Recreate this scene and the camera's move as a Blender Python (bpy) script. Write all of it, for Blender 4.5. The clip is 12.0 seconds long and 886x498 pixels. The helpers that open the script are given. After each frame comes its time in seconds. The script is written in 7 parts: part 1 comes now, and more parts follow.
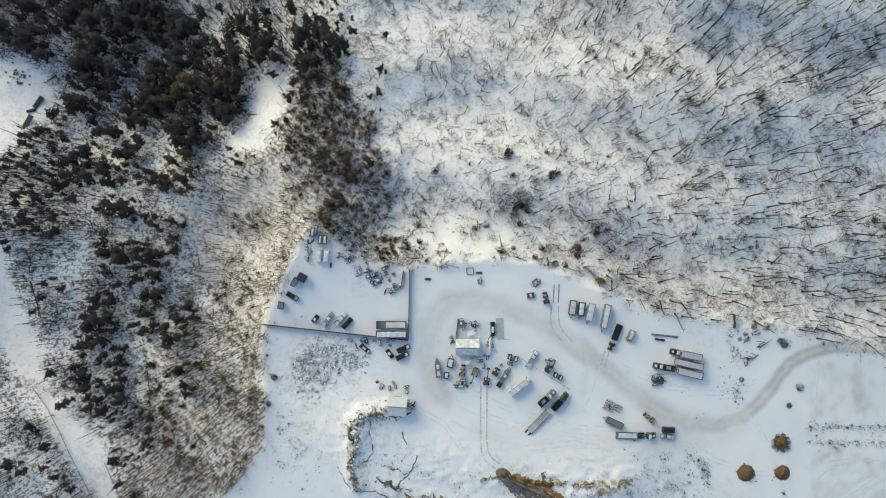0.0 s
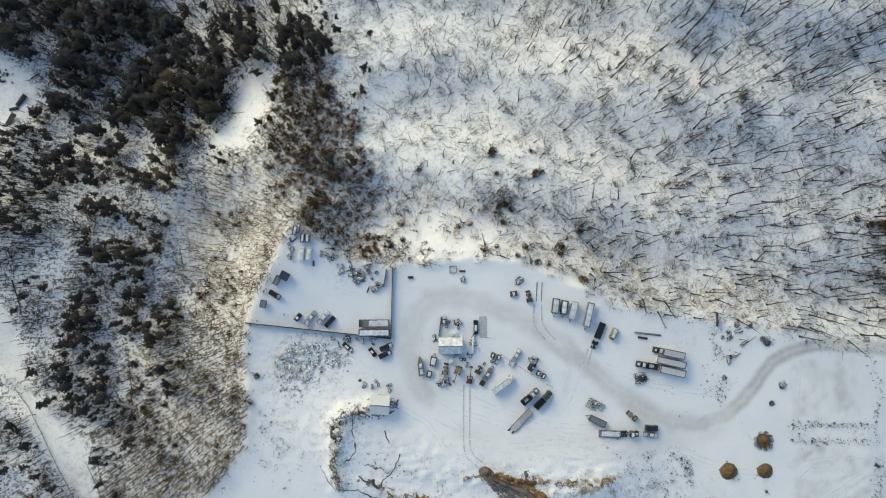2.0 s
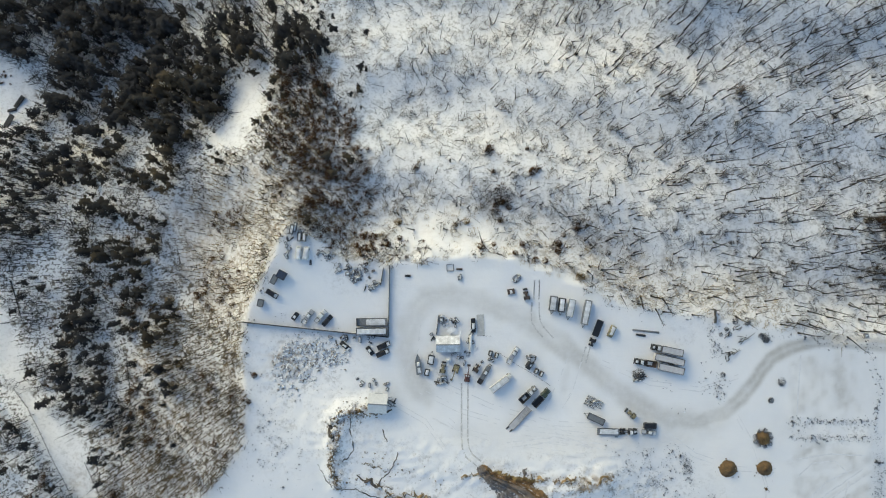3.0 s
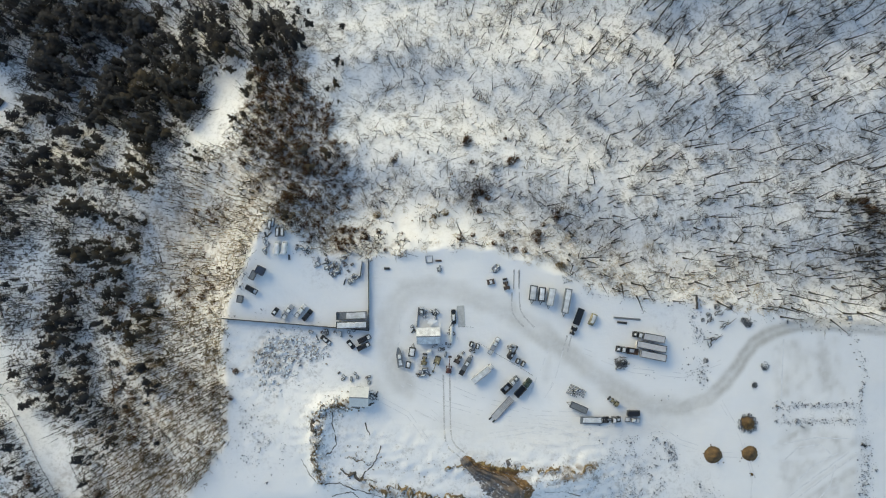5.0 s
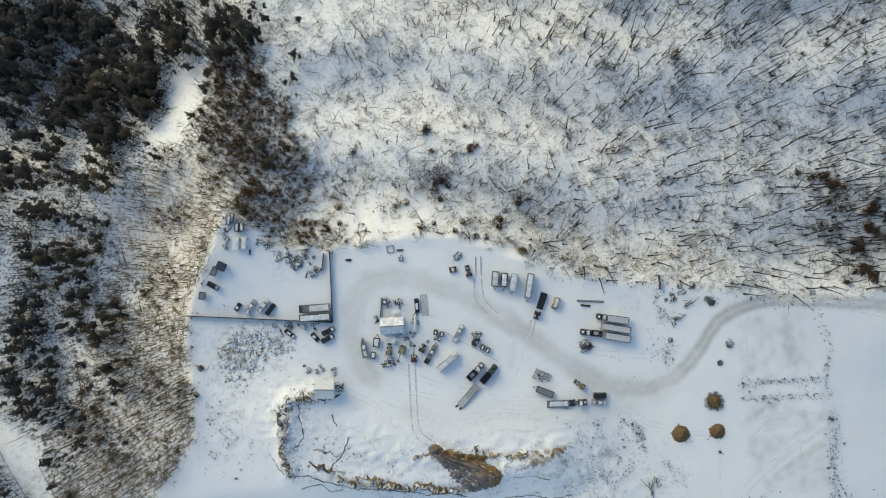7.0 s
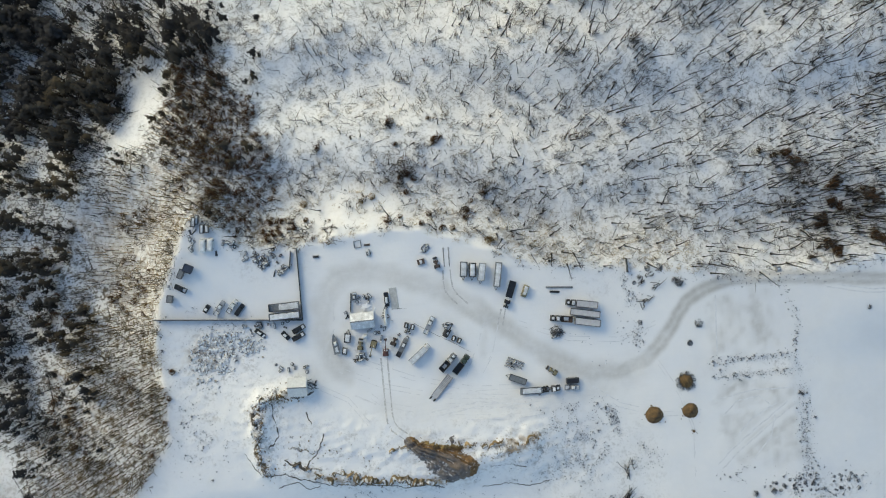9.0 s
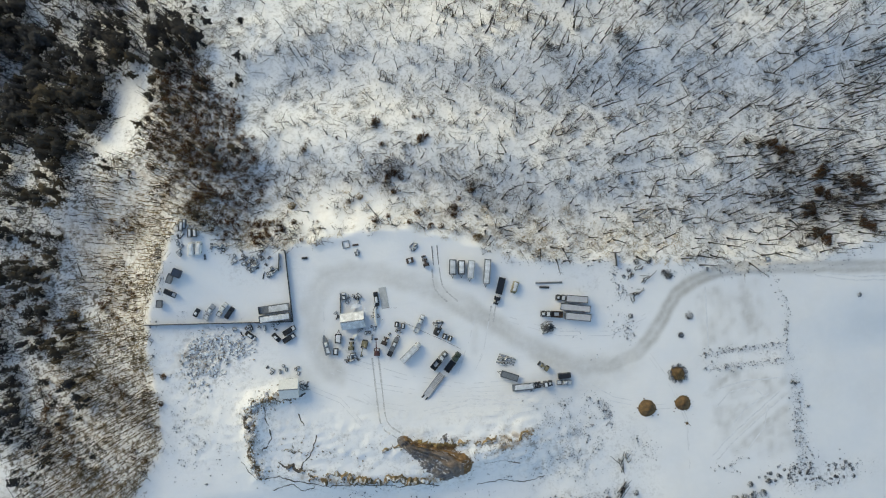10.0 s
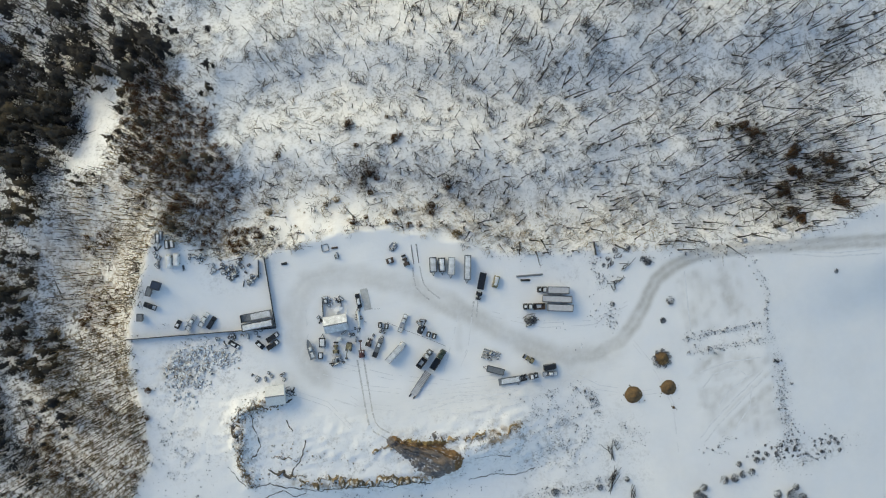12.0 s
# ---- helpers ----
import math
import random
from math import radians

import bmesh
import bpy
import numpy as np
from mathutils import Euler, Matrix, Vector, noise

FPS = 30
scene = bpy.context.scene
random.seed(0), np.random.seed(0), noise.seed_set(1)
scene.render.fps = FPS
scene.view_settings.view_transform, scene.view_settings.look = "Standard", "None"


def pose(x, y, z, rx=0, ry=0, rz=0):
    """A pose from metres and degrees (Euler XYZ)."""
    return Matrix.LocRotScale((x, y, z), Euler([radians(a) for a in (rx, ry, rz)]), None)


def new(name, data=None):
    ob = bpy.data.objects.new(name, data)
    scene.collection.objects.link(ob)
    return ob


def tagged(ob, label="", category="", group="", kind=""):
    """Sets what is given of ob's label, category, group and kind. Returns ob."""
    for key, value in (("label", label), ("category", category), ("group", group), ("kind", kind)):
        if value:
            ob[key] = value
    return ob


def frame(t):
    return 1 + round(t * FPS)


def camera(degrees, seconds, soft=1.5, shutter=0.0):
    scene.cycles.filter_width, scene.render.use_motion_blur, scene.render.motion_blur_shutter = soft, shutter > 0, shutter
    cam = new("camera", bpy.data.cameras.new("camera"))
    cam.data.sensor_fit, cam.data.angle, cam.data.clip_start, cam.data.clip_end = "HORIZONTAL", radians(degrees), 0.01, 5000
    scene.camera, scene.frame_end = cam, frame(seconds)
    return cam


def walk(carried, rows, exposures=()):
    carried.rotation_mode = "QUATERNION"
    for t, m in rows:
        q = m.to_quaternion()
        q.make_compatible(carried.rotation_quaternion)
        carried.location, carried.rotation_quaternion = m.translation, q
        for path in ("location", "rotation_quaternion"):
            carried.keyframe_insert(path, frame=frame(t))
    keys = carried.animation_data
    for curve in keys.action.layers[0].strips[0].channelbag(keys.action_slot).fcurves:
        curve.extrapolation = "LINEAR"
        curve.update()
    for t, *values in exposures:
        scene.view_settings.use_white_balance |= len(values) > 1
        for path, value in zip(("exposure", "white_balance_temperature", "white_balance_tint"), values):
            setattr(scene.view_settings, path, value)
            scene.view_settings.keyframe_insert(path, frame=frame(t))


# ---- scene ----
cam = camera(62.6, 12.0, soft=1.1)
METRES, EYE, TILT, LEAN, TURN = 49.4, 286.0, -89.2, -0.8, 0.0
ROWS = [
    (0.0, 0.0, 0.0, 0.0, 0.0, 0.0, -0.0),
    (0.5, 0.0343, 0.0031, -0.0093, 0.14, 0.13, 0.03),
    (1.0, 0.0747, 0.004, -0.0129, -0.04, 0.17, 0.01),
    (1.5, 0.0938, 0.0051, -0.0264, -0.35, 0.21, -0.02),
    (2.0, 0.1009, 0.0063, -0.0309, -0.34, 0.17, 0.0),
    (2.5, 0.1227, 0.0088, -0.0462, -0.14, 0.28, 0.13),
    (3.0, 0.1545, 0.011, -0.0591, -0.04, 0.31, 0.32),
    (5.0, 0.3648, 0.0241, -0.1224, 0.39, 0.25, 1.67),
    (5.5, 0.435, 0.0269, -0.1401, 0.46, 0.2, 2.12),
    (6.0, 0.5088, 0.0293, -0.1574, 0.52, 0.12, 2.63),
    (6.5, 0.5842, 0.0314, -0.175, 0.55, 0.05, 3.19),
    (7.0, 0.6611, 0.0314, -0.1975, 0.31, -0.04, 3.75),
    (9.0, 0.8221, 0.0293, -0.2349, -0.65, -0.52, 6.26),
    (9.5, 0.8564, 0.029, -0.2453, -0.57, -0.48, 6.91),
    (10.0, 0.9021, 0.0305, -0.2679, -0.72, -0.45, 7.63),
    (10.5, 0.9299, 0.0285, -0.2735, -1.15, -0.66, 8.36),
    (11.0, 0.9461, 0.0278, -0.2779, -1.49, -0.79, 9.08),
    (11.5, 0.9505, 0.0257, -0.2785, -1.77, -0.84, 9.85),
    (12.0, 0.9522, 0.0249, -0.2773, -1.87, -0.79, 10.62),
]
walk(cam, [(t, pose(0, 0, EYE, TILT, LEAN, TURN) @ pose(METRES * x, METRES * y, METRES * z, 90 + pitch, roll, yaw)) for t, x, y, z, yaw, pitch, roll in ROWS],
     [(0.0, 0.09, 6720.0, 4.0), (12.0, 0.0, 6720.0, 4.0)])

# ---- sky, sun ----
SUN_UP, SUN_AZ = 26.0, 132.0
world = bpy.data.worlds.new("sky")
world.use_nodes = True
scene.world = world
sky = world.node_tree.nodes.new("ShaderNodeTexSky")
sky.sky_type, sky.sun_disc = "NISHITA", False
sky.sun_elevation, sky.sun_rotation = radians(SUN_UP), radians(90 - SUN_AZ)
backing = world.node_tree.nodes["Background"]
backing.inputs["Strength"].default_value = 0.192
world.node_tree.links.new(sky.outputs["Color"], backing.inputs["Color"])
sun = new("sun", bpy.data.lights.new("sun", "SUN"))
sun.data.energy, sun.data.angle, sun.data.color = 1.42, radians(40), (1.0, 0.83, 0.40)
sun_way = Vector((math.cos(radians(SUN_AZ)) * math.cos(radians(SUN_UP)), math.sin(radians(SUN_AZ)) * math.cos(radians(SUN_UP)), math.sin(radians(SUN_UP))))
sun.matrix_world = Matrix.Translation((0, 0, 150)) @ sun_way.to_track_quat("Z", "Y").to_matrix().to_4x4()


# ---- materials ----
def material(name, color, rough=0.8, metal=0.0, vary=0.25, scale=3.0, bump=0.0, second=None, random_tint=0.0, island=False, snow=None):
    """A surface with stains at two scales, fine relief and a difference from piece to piece."""
    m = bpy.data.materials.new(name)
    m.use_nodes = True
    n, k = m.node_tree.nodes, m.node_tree.links
    b = n["Principled BSDF"]
    b.inputs["Roughness"].default_value, b.inputs["Metallic"].default_value = rough, metal
    where = n.new("ShaderNodeTexCoord")
    big, fine = n.new("ShaderNodeTexNoise"), n.new("ShaderNodeTexNoise")
    big.inputs["Scale"].default_value, fine.inputs["Scale"].default_value = scale, scale * 9
    big.inputs["Detail"].default_value = fine.inputs["Detail"].default_value = 4
    for t in (big, fine):
        k.new(where.outputs["Object"], t.inputs["Vector"])
    both = n.new("ShaderNodeMix")
    both.data_type = "FLOAT"
    both.inputs[0].default_value = 0.4
    k.new(big.outputs["Fac"], both.inputs[2]), k.new(fine.outputs["Fac"], both.inputs[3])
    ramp = n.new("ShaderNodeValToRGB")
    dark = [c * (1 - vary) for c in color] if second is None else second
    light = [min(1, c * (1 + vary * 0.6)) for c in color]
    ramp.color_ramp.elements[0].position, ramp.color_ramp.elements[1].position = 0.36, 0.62
    ramp.color_ramp.elements[0].color, ramp.color_ramp.elements[1].color = (*dark, 1), (*light, 1)
    k.new(both.outputs[0], ramp.inputs["Fac"])
    last = ramp.outputs["Color"]
    if random_tint:
        info = n.new("ShaderNodeNewGeometry" if island else "ShaderNodeObjectInfo")
        hsv, span = n.new("ShaderNodeHueSaturation"), n.new("ShaderNodeMapRange")
        k.new(info.outputs["Random Per Island" if island else "Random"], span.inputs["Value"])
        span.inputs["To Min"].default_value, span.inputs["To Max"].default_value = 1 - random_tint, 1 + random_tint
        k.new(span.outputs["Result"], hsv.inputs["Value"]), k.new(last, hsv.inputs["Color"])
        last = hsv.outputs["Color"]
    if snow:
        # snow lies where the surface faces the given way
        face, dot, cut, lay = n.new("ShaderNodeNewGeometry"), n.new("ShaderNodeVectorMath"), n.new("ShaderNodeMapRange"), n.new("ShaderNodeMix")
        dot.operation, lay.data_type = "DOT_PRODUCT", "RGBA"
        dot.inputs[1].default_value = snow[:3]
        k.new(face.outputs["Normal"], dot.inputs[0])
        rough_edge = n.new("ShaderNodeMath")
        rough_edge.operation = "ADD"
        k.new(dot.outputs["Value"], rough_edge.inputs[0]), k.new(both.outputs[0], rough_edge.inputs[1])
        cut.inputs["From Min"].default_value, cut.inputs["From Max"].default_value = snow[3] + 0.42, snow[3] + 0.58
        k.new(rough_edge.outputs[0], cut.inputs["Value"]), k.new(cut.outputs["Result"], lay.inputs[0])
        k.new(last, lay.inputs[6])
        lay.inputs[7].default_value = (0.83, 0.85, 0.88, 1)
        last = lay.outputs[2]
    k.new(last, b.inputs["Base Color"])
    if bump:
        relief = n.new("ShaderNodeBump")
        relief.inputs["Strength"].default_value, relief.inputs["Distance"].default_value = bump, 0.05
        k.new(both.outputs[0], relief.inputs["Height"]), k.new(relief.outputs["Normal"], b.inputs["Normal"])
    return m


def ground_material():
    """Snow, with packed grey-brown wheel lanes, leaf litter and stalks of the woods, and ochre soil and sunlit warm
    tints where each of the ground's own layers says so.
    """
    m = bpy.data.materials.new("snowy_ground")
    m.use_nodes = True
    n, k = m.node_tree.nodes, m.node_tree.links
    b = n["Principled BSDF"]
    b.inputs["Roughness"].default_value = 0.75
    where = n.new("ShaderNodeTexCoord")

    def tex(scale, detail=5, rough=0.6, kind="ShaderNodeTexNoise"):
        t = n.new(kind)
        t.inputs["Scale"].default_value = scale
        if kind == "ShaderNodeTexNoise":
            t.inputs["Detail"].default_value, t.inputs["Roughness"].default_value = detail, rough
        k.new(where.outputs["Object"], t.inputs["Vector"])
        return t

    def layer(name):
        a = n.new("ShaderNodeAttribute")
        a.attribute_name = name
        return a.outputs["Fac"]

    def sums(kind, one, two, clamp=True):
        x = n.new("ShaderNodeMath")
        x.operation, x.use_clamp = kind, clamp
        for i, v in enumerate((one, two)):
            if isinstance(v, (int, float)):
                x.inputs[i].default_value = v
            else:
                k.new(v, x.inputs[i])
        return x.outputs[0]

    def span(v, lo, hi, to=1.0):
        r = n.new("ShaderNodeMapRange")
        r.inputs["From Min"].default_value, r.inputs["From Max"].default_value, r.inputs["To Max"].default_value = lo, hi, to
        k.new(v, r.inputs["Value"])
        return r.outputs["Result"]

    def mix(fac, one, two):
        x = n.new("ShaderNodeMix")
        x.data_type = "RGBA"
        k.new(fac, x.inputs[0]) if not isinstance(fac, float) else None
        for i, v in ((6, one), (7, two)):
            if isinstance(v, tuple):
                x.inputs[i].default_value = (*v, 1)
            else:
                k.new(v, x.inputs[i])
        return x.outputs[2]

    wide, mid, fine, grit = tex(0.05), tex(0.35), tex(0.46, 4, 0.62), tex(1.0, 4, 0.65)
    snow = mix(span(wide.outputs["Fac"], 0.35, 0.65), (0.86, 0.865, 0.88), (0.91, 0.90, 0.89))
    turned = n.new("ShaderNodeMapping")
    turned.inputs["Rotation"].default_value, turned.inputs["Scale"].default_value = (0, 0, 0.65), (0.09, 1.3, 1)
    k.new(where.outputs["Object"], turned.inputs["Vector"])
    swept = n.new("ShaderNodeTexNoise")
    swept.inputs["Scale"].default_value, swept.inputs["Detail"].default_value, swept.inputs["Distortion"].default_value = 1.0, 6, 0.6
    k.new(turned.outputs["Vector"], swept.inputs["Vector"])
    snow = mix(sums("MULTIPLY", layer("packed"), span(swept.outputs["Fac"], 0.5, 0.68)), snow, (0.60, 0.585, 0.56))
    lane = sums("MULTIPLY", layer("wear"), span(mid.outputs["Fac"], -0.5, 0.6))
    snow = mix(lane, snow, (0.44, 0.42, 0.385))
    speck = sums("MULTIPLY", layer("litter"), span(fine.outputs["Fac"], 0.52, 0.62))
    snow = mix(speck, snow, (0.22, 0.20, 0.17))
    twig = sums("MULTIPLY", layer("litter"), span(grit.outputs["Fac"], 0.54, 0.62))
    snow = mix(twig, snow, (0.10, 0.088, 0.072))
    soil = sums("MULTIPLY", layer("soil"), span(fine.outputs["Fac"], 0.36, 0.56))
    snow = mix(soil, snow, mix(span(grit.outputs["Fac"], 0.4, 0.6), (0.20, 0.13, 0.06), (0.36, 0.24, 0.11)))
    k.new(snow, b.inputs["Base Color"])
    relief = n.new("ShaderNodeBump")
    relief.inputs["Strength"].default_value, relief.inputs["Distance"].default_value = 0.5, 0.2
    k.new(sums("ADD", mid.outputs["Fac"], fine.outputs["Fac"], False), relief.inputs["Height"])
    k.new(relief.outputs["Normal"], b.inputs["Normal"])
    return m


SNOW = material("snow", (0.84, 0.86, 0.89), 0.7, vary=0.05, scale=1.5, bump=0.4)
ROOF_SNOW = material("settled_roof_snow", (0.80, 0.815, 0.835), 0.75, vary=0.1, scale=0.55, bump=0.5, second=(0.50, 0.505, 0.515), random_tint=0.10)
BARK = material("dark_bark", (0.034, 0.030, 0.027), 0.9, vary=0.4, scale=2.0, random_tint=0.5)
BARK_STUFF = material("grey_bark", (0.036, 0.031, 0.028), 0.9, vary=0.4, scale=2.0, random_tint=0.6, island=True)
TWIG = material("pale_twigs", (0.15, 0.12, 0.085), 0.9, vary=0.3, scale=0.4, random_tint=0.4, island=True)
NEEDLE = material("dark_needles", (0.009, 0.012, 0.014), 0.85, vary=0.35, scale=0.2, second=(0.034, 0.025, 0.014), random_tint=0.5)
# lit copy of the dark needles, warm sunlight put into the colour
SUNLIT_NEEDLE = material("sunlit_needles", (0.050, 0.034, 0.014), 0.85, vary=0.35, scale=0.2, second=(0.022, 0.018, 0.012), random_tint=0.5)
# base leans blue, taking the cool shade of the woods into the colour
NEEDLE_STUFF = material("dull_needles", (0.008, 0.011, 0.016), 0.85, vary=0.35, scale=0.07, second=(0.030, 0.023, 0.016), random_tint=0.5, island=True)
OLIVE = material("olive_saplings", (0.175, 0.13, 0.065), 0.9, vary=0.3, scale=0.3, random_tint=0.5, island=True)
BIRCH = material("pale_birch_bark", (0.62, 0.60, 0.56), 0.7, vary=0.3, scale=2.0)
FAINT = material("scuffed_snow", (0.765, 0.765, 0.77), 0.8, vary=0.12, scale=0.6)
DARK_TWIG = material("dark_twigs", (0.060, 0.052, 0.045), 0.9, vary=0.3, scale=0.4, random_tint=0.5, island=True)
THICKET = material("dull_brown_twigs", (0.072, 0.055, 0.038), 0.9, vary=0.35, scale=0.3, random_tint=0.5, island=True)
STEM = material("brown_stems", (0.17, 0.125, 0.075), 0.9, vary=0.3, scale=0.3, random_tint=0.4, island=True)
# pale bark, brightened to carry some of the slope's golden sunlight
TAN = material("tan_saplings", (0.36, 0.27, 0.135), 0.9, vary=0.3, scale=0.3, random_tint=0.4, island=True)
SHRUB = material("brown_twigs", (0.125, 0.068, 0.034), 0.9, vary=0.35, scale=0.3, random_tint=0.5, island=True)
REED = material("dry_stalks", (0.27, 0.19, 0.09), 0.9, vary=0.3, scale=0.3, random_tint=0.4, island=True)
SOIL = material("ochre_soil", (0.15, 0.092, 0.040), 0.95, vary=0.4, scale=0.7, bump=1.0, second=(0.075, 0.050, 0.028), snow=(0.80, -0.1, 0.2, 0.84))
ROCK = material("ochre_rock", (0.25, 0.175, 0.085), 0.9, vary=0.4, scale=0.7, bump=0.8, second=(0.075, 0.06, 0.042), random_tint=0.35, snow=(0, 0, 1, 0.95))
SPOIL = material("grey_spoil", (0.175, 0.16, 0.155), 0.95, vary=0.5, scale=1.1, bump=1.0, second=(0.085, 0.08, 0.08), snow=(0, 0, 1, 1.08))
TILTH = material("grey_brown_earth", (0.19, 0.155, 0.13), 0.95, vary=0.5, scale=0.8, bump=1.0, second=(0.10, 0.08, 0.066))
DRY_BANK = material("ochre_clay", (0.27, 0.19, 0.075), 0.95, vary=0.5, scale=0.9, bump=1.0, second=(0.13, 0.095, 0.05))
CLAY = material("brown_clay", (0.20, 0.115, 0.046), 0.95, vary=0.5, scale=1.0, bump=1.0, second=(0.075, 0.05, 0.030), snow=(0, 0, 1, 1.08))
STALK = material("grey_weeds", (0.15, 0.16, 0.18), 0.9, vary=0.3, scale=0.3, random_tint=0.5, island=True)
SNOWY_STONE = material("snowy_stone", (0.26, 0.22, 0.165), 0.9, vary=0.4, scale=1.2, bump=0.6, random_tint=0.4, snow=(0, 0, 1, 0.72))
STONE = material("grey_stone", (0.17, 0.16, 0.15), 0.9, vary=0.4, scale=1.2, bump=0.6, random_tint=0.4, snow=(0, 0, 1, 0.83))
RUBBER = material("black_rubber", (0.025, 0.025, 0.027), 0.8, vary=0.3, scale=6)
GLASS = material("dark_glass", (0.02, 0.025, 0.03), 0.12, vary=0.2, scale=2)
STEEL = material("grey_steel", (0.30, 0.31, 0.32), 0.5, 0.4, vary=0.3, scale=1.5, random_tint=0.15)
IRON = material("dark_iron", (0.055, 0.055, 0.058), 0.65, 0.3, vary=0.4, scale=2.0)
RUST = material("rusty_iron", (0.085, 0.062, 0.05), 0.85, vary=0.5, scale=2.0, second=(0.06, 0.045, 0.04))
PLANK = material("weathered_boards", (0.11, 0.10, 0.09), 0.9, vary=0.4, scale=1.5, random_tint=0.3)
WHITE = material("white_paint", (0.72, 0.72, 0.70), 0.4, vary=0.1, scale=1.2)
SILVER = material("silver_paint", (0.42, 0.43, 0.45), 0.35, 0.3, vary=0.12, scale=1.2)
BLACK = material("black_paint", (0.022, 0.023, 0.027), 0.3, vary=0.3, scale=1.5)
RED = material("faded_red_paint", (0.13, 0.055, 0.048), 0.55, vary=0.35, scale=2.0)
YELLOW = material("faded_yellow_paint", (0.25, 0.225, 0.14), 0.55, vary=0.4, scale=2.0, second=(0.16, 0.13, 0.07))
GREEN = material("dull_green_paint", (0.045, 0.065, 0.05), 0.5, vary=0.3, scale=2.0)
BLUE = material("dark_blue_paint", (0.035, 0.050, 0.085), 0.45, vary=0.3, scale=1.5)
GREY = material("grey_paint", (0.20, 0.21, 0.22), 0.5, vary=0.25, scale=1.5)
CONCRETE = material("grey_concrete", (0.52, 0.52, 0.51), 0.9, vary=0.2, scale=0.8, bump=0.3)
PACKED = material("pressed_snow", (0.60, 0.59, 0.58), 0.8, vary=0.3, scale=1.0)
ROOF_GREY = material("grey_trailer_roof", (0.40, 0.38, 0.38), 0.6, vary=0.35, scale=0.7, second=(0.60, 0.60, 0.61))
# much darker than the ochre rock, for steps, hollow and knob
CRACK = material("dark_bare_rock", (0.055, 0.050, 0.046), 0.9, vary=0.45, scale=0.9, bump=0.7, second=(0.12, 0.10, 0.08))
GROUND = ground_material()

# ---- the lie of the land ----
YARD = [(-48.3, 12.6), (-39.0, 7.5), (-27.9, -1.5), (-9.7, -3.3), (7.5, -2.2), (20.9, -0.2), (37.5, -1.6), (52.0, -6.9),
        (65.4, -11.8), (81.0, -19.8), (116.7, -25.2), (145.8, -29.7), (164.7, -34.9), (197.3, -35.7), (238.7, -27.3),
        (3000, 140), (3000, -3000), (-160, -3000), (-120, -160), (-80.4, -93.0), (-71.7, -81.6), (-65.2, -70.7), (-65.2, -53.1), (-67.0, -39.9),
        (-65.6, -25.2), (-58.8, -9.1)]
RIDGE = [(-13.5, -57.8), (-26.6, -60.7), (-30.8, -75.2), (-27.6, -86.8), (-5.0, -94.0), (16.4, -96.8), (37.9, -99.6), (54.8, -92.4), (73.6, -88.6)]
SCUFFED = [(-62, -34), (-56, -52), (-44, -55), (-36, -72)]
WEST_FACE = [(-17.0, -59.8), (-25.0, -60.2), (-30.0, -63.0), (-29.5, -70.0), (-31.0, -80.0), (-29.0, -89.0)]
BERM = [(-28.5, -67.2), (-10.9, -79.2), (14.4, -84.3), (40.3, -87.3), (71.6, -87.1)]


def line_distance(px, py, line, closed=False):
    """Distance from points to a broken line."""
    best = np.full(px.shape, 1e9)
    ends = line[1:] + line[:1] if closed else line[1:]
    for (ax, ay), (bx, by) in zip(line, ends):
        dx, dy = bx - ax, by - ay
        u = np.clip(((px - ax) * dx + (py - ay) * dy) / (dx * dx + dy * dy), 0, 1)
        best = np.minimum(best, np.hypot(px - ax - u * dx, py - ay - u * dy))
    return best


def inside(px, py, poly):
    odd = np.zeros(px.shape, bool)
    for (ax, ay), (bx, by) in zip(poly, poly[1:] + poly[:1]):
        if ay != by:
            odd ^= ((ay > py) != (by > py)) & (px < (bx - ax) * (py - ay) / (by - ay) + ax)
    return odd


def waves(px, py, size, seed=0):
    """Smooth uneven relief between about -1 and 1 with bumps of the given size."""
    out = 0
    for i in range(7):
        a = 2.4 * i + seed * 1.7 + 0.3
        k = (0.75 + 0.13 * ((i * 5 + seed) % 7)) * 6.283 / size / 1.6
        out = out + np.sin(k * (px * np.cos(a) + py * np.sin(a)) + 1.3 * i + seed + 1.1 * np.sin(k * 0.6 * (px * np.sin(a) - py * np.cos(a))))
    return out / 3.2


def smooth(v, lo, hi):
    u = np.clip((v - lo) / (hi - lo), 0, 1)
    return u * u * (3 - 2 * u)


def outside_yard(px, py):
    d = line_distance(px, py, YARD, True)
    return np.where(inside(px, py, YARD), -d, d)


